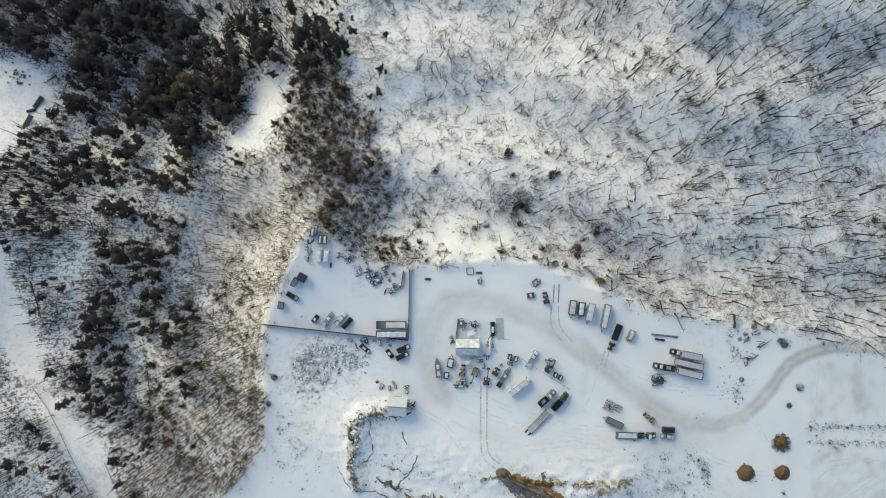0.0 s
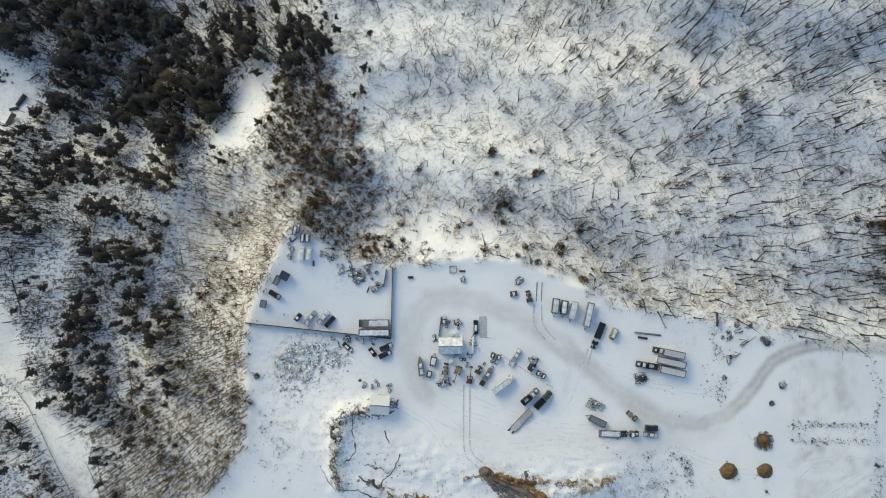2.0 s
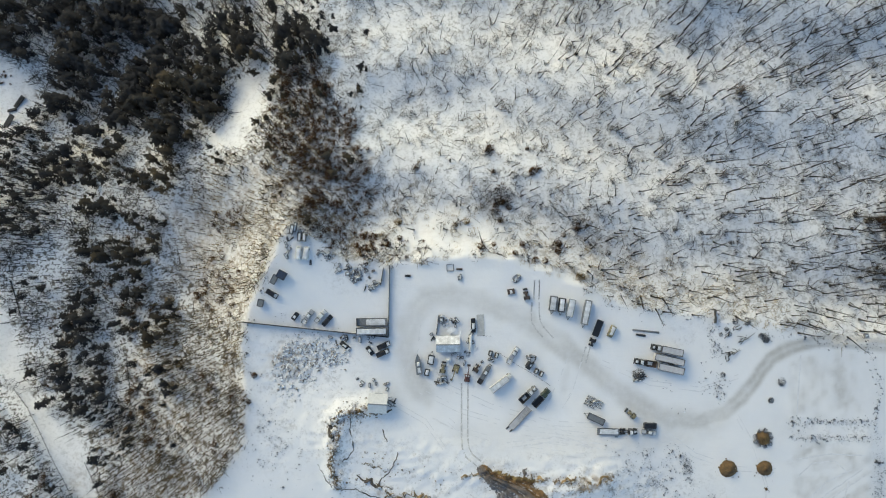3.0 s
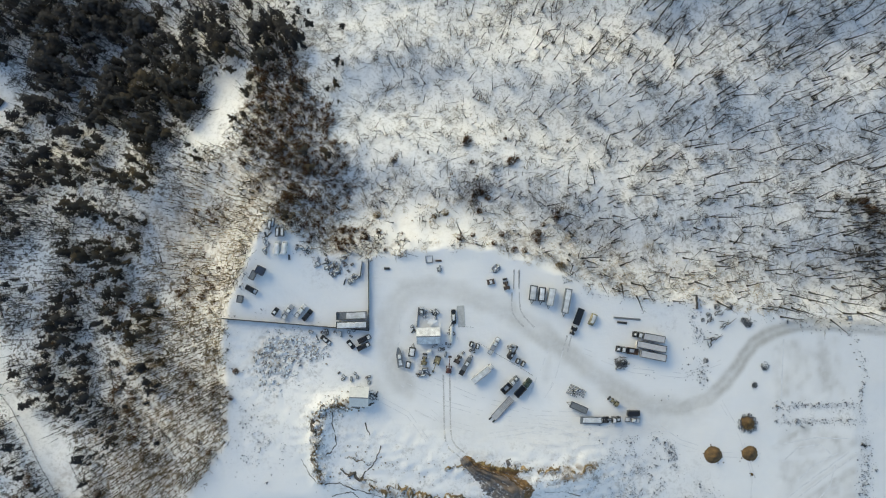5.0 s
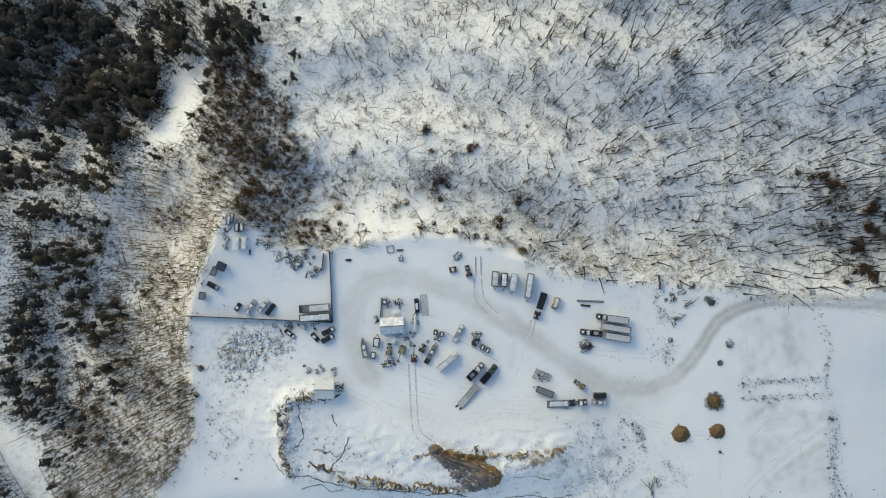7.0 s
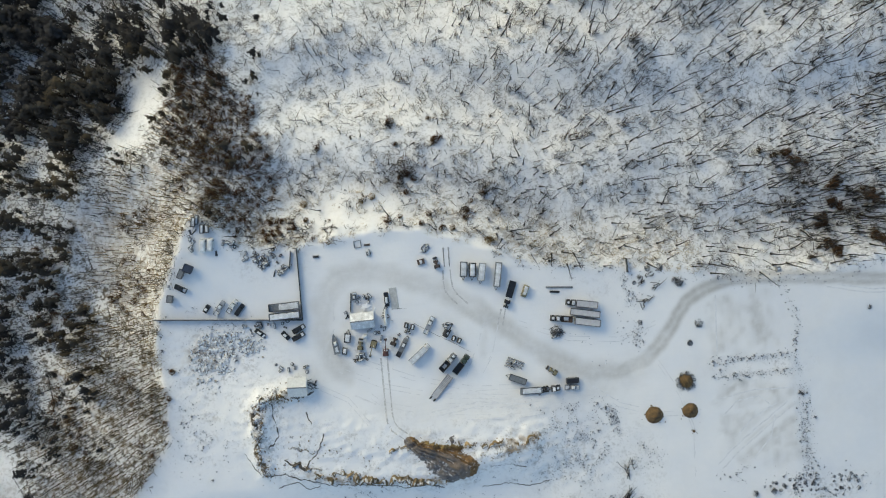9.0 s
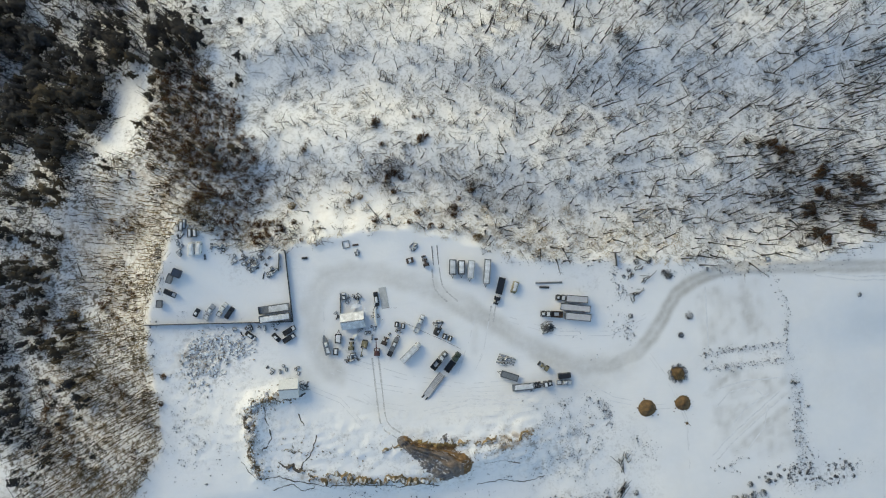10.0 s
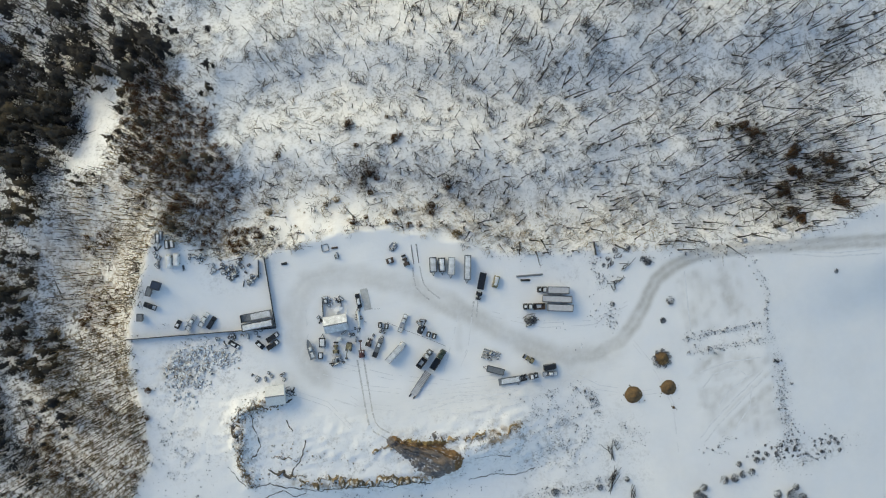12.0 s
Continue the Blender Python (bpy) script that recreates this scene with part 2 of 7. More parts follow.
def height(px, py):
    d = outside_yard(px, py)
    out = np.maximum(d + 0.7 * waves(px, py, 11, 2) + 0.3 * waves(px, py, 4, 6), 0)
    west = smooth(-px, 40, 75) * smooth(-py, -40, -5)
    east = smooth(px, 30, 130)
    steep = 5.8 * (1 - east) * (1 - west) + 3.0 * east + 14 * west * (1 - smooth(-py, 15, 90) * 0.9)
    reach = np.minimum(out, 190)
    gentle = 0.29 * (1 - east) * (1 - west) + 0.22 * east + (0.14 + 0.25 * smooth(py, -45, -5) * (1 - smooth(-px, 85, 112))) * west
    reach = reach - 0.75 * east * np.maximum(reach - 42, 0)
    gentle = gentle + 0.09 * smooth(-px, 30, 90) * smooth(py, 20, 70)
    z = -steep * (1 - np.exp(-out / 10.5)) - gentle * np.where(reach < 110, reach, 110 + (reach - 110) * 0.4)
    z = z + smooth(out, 3, 30) * (0.9 * waves(px, py, 40, 3) + 0.12 * waves(px, py, 9, 5))
    z = z + 15.0 * smooth(-px, 112, 205)
    z = z - 0.10 * np.maximum(px - 178, 0) * smooth(-py, 46, 75)
    along_rim = py * (1 - east) + (out - 1) * east
    bench = smooth(px, -45, -10) * (1 - smooth(px, 230, 265)) * smooth(along_rim, -6, 6)
    z = z - 2.1 * bench * np.sin(6.2832 * (along_rim - 50 + 5 * waves(px, 0 * py, 90, 4)) / 48)
    z = z - 0.14 * (0.82 * (py - 60) - 0.57 * (px + 76)) * np.exp(-((px + 76) ** 2 / 330 + (py - 60) ** 2 / 500))
    z = z - 0.28 * (0.67 * (py - 16) - 0.74 * (px + 72)) * np.exp(-((px + 72) ** 2 + (py - 16) ** 2) / 800)
    quarry = 1.4 * np.exp(-(line_distance(px, py, RIDGE) / 4.5) ** 2) + 1.0 * np.exp(-(line_distance(px + 1, py - 1, WEST_FACE) / 2.6) ** 2) + 3.0 * np.exp(-(line_distance(px, py, BERM) / 17.0) ** 2)
    z = z + quarry - 3.0 * smooth(-py, 93, 108) * smooth(px, -75, -55) * (1 - smooth(px, 75, 95))
    rough = np.exp(-(line_distance(px, py, BERM) / 14.0) ** 2) + 1.5 * np.exp(-((px + 43) ** 2 / 150 + (py + 40) ** 2 / 90)) + 1.3 * np.exp(-(line_distance(px, py, WEST_FACE) / 4.5) ** 2) + 0.6 * np.exp(-((px + 52) ** 2 / 90 + (py + 71) ** 2 / 170)) + 0.35 * np.exp(-(line_distance(px, py, SCUFFED) / 5.0) ** 2) + 0.8 * np.exp(-((px - 87.1) ** 2 / 330 + (py + 97.7) ** 2 / 160))
    z = z + rough * (0.35 * np.abs(waves(px, py, 6, 9)) + 0.22 * waves(px, py, 2.8, 4))
    z = z + 0.06 * waves(px, py, 9, 1) + 0.03 * waves(px, py, 3.1, 2)
    return z


def ground_z(x, y):
    return float(height(np.array([x]), np.array([y]))[0])

# ---- mesh helpers ----
class Shape:
    """Collects the points and faces of one mesh."""

    def __init__(self):
        self.v, self.f = [], []

    def loft(self, rings, caps=True):
        n, s = len(rings[0]), len(self.v)
        for r in rings:
            self.v += [tuple(p) for p in r]
        for i in range(len(rings) - 1):
            for j in range(n):
                a, b = s + i * n + j, s + i * n + (j + 1) % n
                self.f.append((a, b, b + n, a + n))
        if caps:
            self.f.append(tuple(range(s + n - 1, s - 1, -1)))
            self.f.append(tuple(range(s + (len(rings) - 1) * n, s + len(rings) * n)))
        return self

    def box(self, x, y, z, sx, sy, sz, bevel=0.0, taper=0.0):
        """A box on its base at z, with its upright and upper edges bevelled."""
        def ring(zz, hx, hy, c):
            c = max(c, 1e-4)
            return [(x + px, y + py, zz) for px, py in ((hx, -hy + c), (hx, hy - c), (hx - c, hy), (-hx + c, hy), (-hx, hy - c), (-hx, -hy + c), (-hx + c, -hy), (hx - c, -hy))]
        if not bevel:
            hx, hy, tx, ty = sx / 2, sy / 2, sx / 2 - taper, sy / 2 - taper
            return self.loft([[(x - a, y - b, zz), (x + a, y - b, zz), (x + a, y + b, zz), (x - a, y + b, zz)] for zz, a, b in ((z, hx, hy), (z + sz, tx, ty))])
        hx, hy = sx / 2, sy / 2
        return self.loft([ring(z, hx, hy, bevel), ring(z + sz - bevel, hx - taper, hy - taper, bevel), ring(z + sz, hx - taper - bevel, hy - taper - bevel, bevel * 0.6)])

    def tube(self, path, radii, n=6):
        rings = []
        for i, p in enumerate(path):
            a, b = Vector(path[max(i - 1, 0)]), Vector(path[min(i + 1, len(path) - 1)])
            turn = (b - a).to_track_quat("Z", "Y")
            r = radii[i] if isinstance(radii, (list, tuple)) else radii
            rings.append([Vector(p) + turn @ Vector((r * math.cos(6.2832 * j / n), r * math.sin(6.2832 * j / n), 0)) for j in range(n)])
        return self.loft(rings)

    def bar(self, a, b, w, h):
        """A straight beam of w by h between two points."""
        a, b = Vector(a), Vector(b)
        turn = (b - a).to_track_quat("X", "Z")
        ends = [[p + turn @ Vector((0, sy * w / 2, sz * h / 2)) for sy, sz in ((-1, -1), (1, -1), (1, 1), (-1, 1))] for p in (a, b)]
        return self.loft(ends)

    def mesh(self, name, mat):
        me = bpy.data.meshes.new(name)
        me.from_pydata(self.v, [], self.f)
        me.materials.append(mat)
        bm = bmesh.new()
        bm.from_mesh(me)
        bmesh.ops.recalc_face_normals(bm, faces=bm.faces)
        bm.to_mesh(me)
        bm.free()
        return me


def part(name, shape, mat, parent, label="", at=None):
    ob = new(name, shape if isinstance(shape, bpy.types.Mesh) else shape.mesh(name, mat))
    ob.parent = parent
    if at is not None:
        ob.matrix_basis = at
    if label:
        ob["label"] = label
    return ob


def thing(name, label, category, m, group=""):
    ob = new(name)
    ob.empty_display_size = 0.3
    ob.matrix_world = m
    return tagged(ob, label, category, group)


def stand(x, y, turn=0.0, lift=0.0):
    """The pose of a thing that stands on the ground."""
    return pose(x, y, ground_z(x, y) + lift, 0, 0, turn)


def big_mesh(name, co, tris, mat, smooth_faces=False):
    me = bpy.data.meshes.new(name)
    n, k = len(tris), tris.shape[1]
    me.vertices.add(len(co)), me.loops.add(n * k), me.polygons.add(n)
    me.vertices.foreach_set("co", co.astype(np.float32).ravel())
    me.loops.foreach_set("vertex_index", tris.astype(np.int32).ravel())
    me.polygons.foreach_set("loop_start", np.arange(0, n * k, k, dtype=np.int32))
    me.update(calc_edges=True)
    me.materials.append(mat)
    if smooth_faces:
        me.polygons.foreach_set("use_smooth", np.ones(n, bool))
    return me


# ---- the ground, one sheet to the horizon ----
def spread(lo, hi, step, far):
    mid = list(np.arange(lo, hi + step, step))
    low, high, s = [lo], [mid[-1]], step
    while high[-1] < far:
        s *= 1.28
        low.append(low[-1] - s), high.append(high[-1] + s)
    return np.array(low[:0:-1] + mid + high[1:])


def finer(v, lo, hi):
    """Halves the steps between two places."""
    inner = v[(v > lo) & (v < hi)]
    return np.sort(np.concatenate([v, (inner[1:] + inner[:-1]) / 2]))


GX, GY = np.meshgrid(spread(-215, 262, 1.3, 4000), finer(spread(-165, 165, 1.8, 4000), -108, 6))
rows, cols = GX.shape
gx, gy = GX.ravel(), GY.ravel()
gz = height(gx, gy)
away = outside_yard(gx, gy)

LANE_EAST = [(700, -25), (235.7, -42.9), (208.4, -39.4), (185.4, -36.3), (169.6, -34.7), (157.8, -34.5), (148.1, -36.8), (140.3, -41.0), (134.2, -49.0), (128.0, -56.9), (121.2, -62.4), (112.6, -65.3)]
LANE = [(112.6, -65.3), (101.3, -64.7), (90.7, -60.4), (80.6, -53.4), (70.8, -45.2), (61.0, -37.3), (51.2, -29.8), (38.9, -23.6), (26.4, -18.3), (15.8, -15.8), (6.8, -16.2), (1.6, -20.3), (-1.7, -28.6), (-2.7, -37.3), (-1.1, -46.6), (4.2, -54.3)]
LOW_LANE = [(116.5, -64.3), (100.8, -69.1), (73.7, -73.0), (42.7, -72.9), (20.7, -69.6)]
SPUR = [(46.6, -22.4), (47.1, -29.1), (60.8, -42.4), (58.6, -53.5)]
WOOD_ROAD = [(-191.5, 6.7), (-175.1, -23.5), (-162.3, -50.8), (-145.3, -74.4), (-130.8, -98.5), (-116.7, -124.5)]


def band(line, width, edge):
    return 1 - smooth(line_distance(wx, wy, line), width, width + edge)


wx, wy = gx + 0.9 * waves(gx, gy, 8, 31), gy + 0.9 * waves(gx, gy, 8, 32)
mottle = 0.8 + 0.2 * waves(gx, gy, 14, 8)


def rut(line, off, width, edge):
    return 1 - smooth(np.abs(line_distance(wx, wy, line) - off), width, width + edge)


wear = 0.36 * band(LANE, 2.2, 4.0) * mottle + 0.07 * rut(LANE, 1.3, 0.2, 1.4)
wear = np.maximum(wear, 0.2 * band(LOW_LANE, 2, 8) * mottle)
wx, wy = gx + 0.25 * waves(gx, gy, 9, 31), gy + 0.25 * waves(gx, gy, 9, 32)
wear = np.maximum(wear, 0.40 * band(LANE_EAST, 1.7, 1.9) + 0.22 * rut(LANE_EAST, 1.4, 0.2, 1.2) * band(LANE_EAST[:10], 3, 3)) + 0.03 * band(LANE, 6, 9)
wear += 0.12 * band(LANE[:6], 1.6, 3.0) + 0.10 * band(LANE_EAST[5:9], 1.5, 2.6) + 0.14 * band(SPUR, 0.4, 1.5) + 0.16 * band(WOOD_ROAD, 3.0, 4.0)
FIELDS = [[(151.4, -37.4), (174.5, -38.4), (180.0, -64.6), (148.6, -64.3)], [(149.2, -73.1), (183.1, -75.5), (182.2, -112.1), (159.2, -112.1), (146.6, -105.0)]]
for i, c in enumerate(FIELDS):
    deep = np.where(inside(gx, gy, c), smooth(line_distance(gx, gy, c, True) + 2.5 * waves(gx, gy, 9, 47 + i), 0, 6), 0)
    wear += deep * (0.10 + 0.20 * np.clip(waves(gx, gy * 0.35, 7, 41 + i), 0, 1) + 0.20 * np.clip(waves(gx, gy, 4.2, 43 + i), 0, 1))
# grey scraped rows in the fields, and clean strips where sledges and wheels have dragged fresh snow across
SCRAPED = [[(149.1, -44.0), (149.1, -53.7), (149.4, -62.4)], [(166.6, -42.0), (167.2, -52.7), (168.7, -62.6)], [(170.4, -92.1), (170.4, -99.2), (169.4, -106.9)], [(154.1, -79.2), (158.5, -75.6), (164.7, -76.2), (170.4, -79.0), (173.2, -83.1)], [(160.5, -103.0), (168.0, -97.0), (177.0, -91.5)]]
for i, line in enumerate(SCRAPED):
    wear += 0.22 * band(line, 0.7, 1.6) * np.clip(0.7 + 0.6 * waves(gx, gy, 3.5, 71 + i), 0, 1)
for line in ([(146.0, -107.5), (157.9, -96.7), (168.3, -89.1), (180.1, -83.8)], [(156.0, -101.8), (167.3, -94.2), (178.4, -87.9)], [(145.7, -84.8), (158.1, -86.2), (168.2, -85.0)], [(152.2, -83.0), (157.0, -78.0)]):
    wear *= 1 - 0.85 * band(line, 0.6, 1.3)
for cx, cy in ((156.9, -80.7), (162.3, -80.8), (158.6, -88.5), (148.3, -81.2), (149.4, -94.1), (154.6, -77.3)):
    wear += 0.3 * np.exp(-((gx - cx) ** 2 + (gy - cy) ** 2) / 4.5) * np.clip(0.4 + waves(gx, gy, 2.6, 75), 0, 1)
# broad greying of the open snow, stronger to the east and southeast
wear += 0.10 * np.maximum(smooth(gx, 95, 150), smooth(gx, 50, 90) * smooth(-gy, 45, 80)) * smooth(-away, 1, 5) + 0.05 * smooth(-away, 2, 10) * np.clip(waves(gx, gy, 18, 45), 0, 1)
for cx, cy, r, w in ((14.2, -29.5, 5, 0.5), (25.3, -40.1, 12, 0.03), (-1.3, -53.2, 11, 0.08), (60.8, -51.2, 8, 0.08), (45.3, -40.1, 8, 0.03), (16.4, -45.6, 8, 0.1), (-9.0, -55.7, 6, 0.25)):
    wear += w * np.exp(-((gx - cx) ** 2 + (gy - cy) ** 2) / r ** 2) * mottle

TAN_HEAP = (-50.8, -39.9)
CLEARINGS = [[(-207.4, 93.7), (-180.3, 90.4), (-167.5, 79.1), (-169.7, 62.2), (-180.1, 53.8), (-196.1, 31.4)],
             [(-63.6, 82.9), (-72.3, 81.6), (-79.3, 78.6), (-79.2, 69.4), (-81.8, 61.3), (-86.4, 54.6), (-94.3, 51.1), (-87.5, 46.1), (-76.5, 44.2), (-69.0, 45.8), (-65.2, 49.2), (-65.8, 56.1), (-61.8, 64.6), (-61.6, 74.3)],
             [(-197.7, 13.8), (-176.7, 9.1), (-172.4, -9.6), (-160.7, -37.4), (-152.6, -55.2), (-130.4, -71.5), (-122.7, -96.5), (-111.9, -124.1), (-126.1, -120.5), (-137.7, -93.8), (-148.5, -74.4), (-161.6, -56.1), (-178.7, -37.3), (-197.9, -9.5)]]
clear = np.zeros(gx.shape)
for c in CLEARINGS:
    clear = np.maximum(clear, np.where(inside(gx, gy, c), smooth(line_distance(gx, gy, c, True), 0, 2.5), 0))
litter = smooth(away, -1, 4) * (1 - 0.8 * clear) * np.clip(0.80 + 0.3 * waves(gx, gy, 26, 4) + 0.25 * waves(gx, gy, 9, 14), 0.15, 1.0)
left = smooth(-gx, 30, 70)
litter = litter * (0.72 + 0.2 * left + 0.25 * smooth(gx, 60, 160)) + 0.36 * left * smooth(away, 0, 5) * (1 - clear)
litter = litter + 0.14 * smooth(away, 0, 4) * (1 - smooth(away, 22, 40)) * (1 - smooth(gx, 60, 110)) * (1 - clear)
BARE_BANK = [(-10.6, 2.0), (-7.0, 12.0), (4.1, 17.5), (19.0, 19.5), (31.0, 15.0), (40.0, 9.0), (36.0, 0.5), (23.0, 1.5), (10.0, -1.0)]
bare_bank = smooth(np.where(inside(gx, gy, BARE_BANK), 1, -1) * line_distance(gx, gy, BARE_BANK, True) + 2 * waves(gx, gy, 9, 61), -3, 3)
litter = litter * (1 - 0.45 * smooth(gx, -40, -10)) * (1 - 0.8 * bare_bank)
BROWN_BELT = [(-58.3, 80.1), (-41.2, 90.2), (-30.5, 62.6), (-18.0, 30.5), (-20.0, 13.7), (-28.1, 0.9), (-41.8, 13.3), (-48.9, 29.9), (-64.0, 55.1)]
belt_deep = np.where(inside(gx, gy, BROWN_BELT), 1, -1) * line_distance(gx, gy, BROWN_BELT, True)
litter = litter + 0.4 * smooth(belt_deep + 3 * waves(gx, gy, 14, 5), -8, 8) + 0.12 * left * smooth(away, 8, 30) * (1 - clear)
rough_spots = 0.28 * np.exp(-(line_distance(gx, gy, BERM) / 11) ** 2) + 0.4 * np.exp(-(line_distance(gx, gy, RIDGE) / 5) ** 2)
for cx, cy, rx, ry, w in ((87.2, -96.4, 17, 12, 0.5), (188.2, -120.2, 17, 4, 0.55), (182.2, -96.0, 3, 20, 0.3), (-42.2, -41.1, 16, 12, 0.65), (-53.0, -66.2, 12, 16, 0.3), (167.3, -70.2, 16, 4, 0.25), (107.7, -31.4, 12, 6, 0.15), (114.2, -105.4, 8, 16, 0.35), (89.3, -116.4, 22, 4, 0.5), (14.2, -45.6, 12, 6, 0.25), (-21.3, -8.0, 12, 6, 0.3)):
    rough_spots += w * np.exp(-((gx - cx) / rx) ** 2 - ((gy - cy) / ry) ** 2)
litter = litter + rough_spots * np.clip(0.55 + 0.6 * waves(gx, gy, 7, 19), 0, 1)
soil = 0.35 * np.exp(-(line_distance(gx, gy, [(30.4, -85.2), (40.1, -91.9), (46.6, -96.5)]) / 5.5) ** 2)
soil += 0.75 * np.exp(-(line_distance(gx, gy, RIDGE) / 1.6) ** 2) * np.clip(0.45 + 0.8 * waves(gx, gy, 15, 6), 0, 1)
soil += 0.7 * np.exp(-(line_distance(gx, gy, [(45.0, -85.7), (62.5, -87.2), (75.1, -85.8)]) / 1.5) ** 2) * np.clip(0.4 + 0.8 * waves(gx, gy, 12, 7), 0, 1)
# sunlight painted on the western slope: ochre tint over dry grass, less dark litter
SUNLIT_GOLD = [(-106.5, 23.9), (-80.2, 39.1), (-62.8, 41.1), (-44.8, 26.3), (-46.2, 14.4), (-58.2, -4.7), (-65.9, -22.5), (-82.3, -26.8), (-99.1, -5.0)]
sunlit_gold = smooth(np.where(inside(gx, gy, SUNLIT_GOLD), 1, -1) * line_distance(gx, gy, SUNLIT_GOLD, True) + 3 * waves(gx, gy, 12, 51), -7, 7)
litter = litter * (1 - 0.7 * sunlit_gold)
soil += 0.4 * smooth(belt_deep + 4 * waves(gx, gy, 9, 55), -4, 6) * np.clip(0.5 + 0.6 * waves(gx, gy, 6, 56), 0, 1)
soil += 0.47 * sunlit_gold * np.clip(0.6 + 0.4 * waves(gx, gy, 8, 52), 0, 1)
# ochre on the northern bank: dry grass plus a painted warm sun tint
soil += 0.2 * smooth(away, 1, 6) * (1 - smooth(away, 16, 34)) * smooth(gx, -45, -20) * (1 - smooth(gx, 95, 130)) * (1 - 0.7 * bare_bank) * np.clip(0.45 + 0.7 * waves(gx, gy, 10, 57), 0, 1)
soil += 0.42 * left * smooth(away, 1, 5) * (1 - smooth(away, 40, 60)) * smooth(-gy, 25, 45) * np.clip(0.35 + 0.8 * waves(gx, gy, 13, 53), 0, 1)
quads = np.arange(rows * cols).reshape(rows, cols)
quads = np.stack([quads[:-1, :-1], quads[:-1, 1:], quads[1:, 1:], quads[1:, :-1]], -1).reshape(-1, 4)
ground = new("ground", big_mesh("ground", np.stack([gx, gy, gz], 1), quads, GROUND, True))
# mottled ochre patches over the rubble heaps
soil += 0.6 * np.exp(-((gx - TAN_HEAP[0]) ** 2 + (gy - TAN_HEAP[1]) ** 2) / 30) * np.clip(0.6 + 0.6 * waves(gx, gy, 5, 54), 0, 1)
soil += 0.5 * np.exp(-((gx + 42.5) / 7) ** 2 - ((gy + 40.5) / 5) ** 2) * np.clip(0.3 + 0.9 * waves(gx, gy, 5, 58), 0, 1)
soil += 0.7 * np.exp(-((gx + 20.5) / 6) ** 2 - ((gy - 2.5) / 4.5) ** 2) * np.clip(0.6 + 0.6 * waves(gx, gy, 5, 59), 0, 1)
packed = 0.05 * smooth(-away, 1, 8) * np.clip(band(LANE, 6, 22) + band(LOW_LANE, 4, 16), 0, 1)
for name, values in (("wear", wear), ("litter", litter), ("soil", soil), ("packed", packed)):
    ground.data.attributes.new(name, "FLOAT", "POINT").data.foreach_set("value", np.clip(values, 0, 1).astype(np.float32))
tagged(ground, "snow-covered ground with packed lanes and wooded slopes", "ground", kind="structure")

# ---- woods ----
rng = np.random.default_rng(7)


def sticks(rows_of, sides=3):
    """Tapering sticks as triangles: rows of (start, end, radius at start, radius at end)."""
    co, tri, s = [], [], 0
    for a, b, ra, rb in rows_of:
        a, b = np.array(a, float), np.array(b, float)
        d = (b - a) / (np.linalg.norm(b - a) + 1e-9)
        u = np.cross(d, (0, 0, 1.0) if abs(d[2]) < 0.9 else (1.0, 0, 0))
        u /= np.linalg.norm(u)
        w = np.cross(d, u)
        pointed = rb <= 0.022
        for r, p in ((ra, a),) if pointed else ((ra, a), (rb, b)):
            for j in range(sides):
                q = 6.2832 * j / sides
                co.append(p + r * (math.cos(q) * u + math.sin(q) * w))
        if pointed:
            co.append(b)
            tri += [(s + j, s + (j + 1) % sides, s + sides) for j in range(sides)]
            s += sides + 1
            continue
        for j in range(sides):
            i = (j + 1) % sides
            tri += [(s + j, s + i, s + sides + i), (s + j, s + sides + i, s + sides + j)]
        s += 2 * sides
    return np.array(co), np.array(tri)


def bare_tree_rows(r, tall, boughs, twigs, thick=0.011, from_=0.4, segs=5, tilt=0.10):
    """The trunk and the boughs of a leafless tree."""
    trunk, limbs = [], []
    lean = r.normal(0, tilt, 2)
    pts = [np.array([0, 0, -0.4])]
    for i in range(1, segs + 1):
        pts.append(np.array([lean[0] * tall * i / segs + r.normal(0, 0.03 * tall / 5), lean[1] * tall * i / segs + r.normal(0, 0.03 * tall / 5), tall * i / segs]))
    rad = [tall * thick * (1.12 - 0.95 * (i / segs) ** 0.8) for i in range(segs + 1)]
    rad[-1] = 0.02
    trunk.append(((0, 0, -0.4), (lean[0] * 0.6, lean[1] * 0.6, 0.8), tall * thick * 1.9, tall * thick * 1.0))
    for i in range(segs):
        trunk.append((pts[i], pts[i + 1], rad[i], rad[i + 1]))
    for _ in range(boughs):
        u = r.uniform(from_, 0.97)
        i = min(int(u * segs), segs - 1)
        p = pts[i] + (pts[i + 1] - pts[i]) * (u * segs - i)
        az, up = r.uniform(0, 6.28), r.uniform(0.65, 1.3)
        ln = tall * (0.09 + 0.20 * (1 - u)) * r.uniform(0.6, 1.2)
        d = np.array([math.cos(az) * math.cos(up), math.sin(az) * math.cos(up), math.sin(up)])
        q = p + d * ln * 0.55
        e = q + (d + np.array([0, 0, 0.35])) * ln * 0.42
        rr = tall * thick * 0.26 * (1.1 - u * 0.7)
        limbs += [(p, q, rr, rr * 0.65), (q, e, rr * 0.65, 0.01)] if segs > 3 else [(p, e, rr, 0.01)]
        for _ in range(twigs):
            v = r.uniform(0.2, 1.0)
            s = p + (q - p) * v if r.random() < 0.5 else q + (e - q) * v
            g = d + r.normal(0, 0.55, 3)
            limbs.append((s, s + g / np.linalg.norm(g) * ln * r.uniform(0.2, 0.42), rr * 0.5, 0.01))
    return trunk, limbs


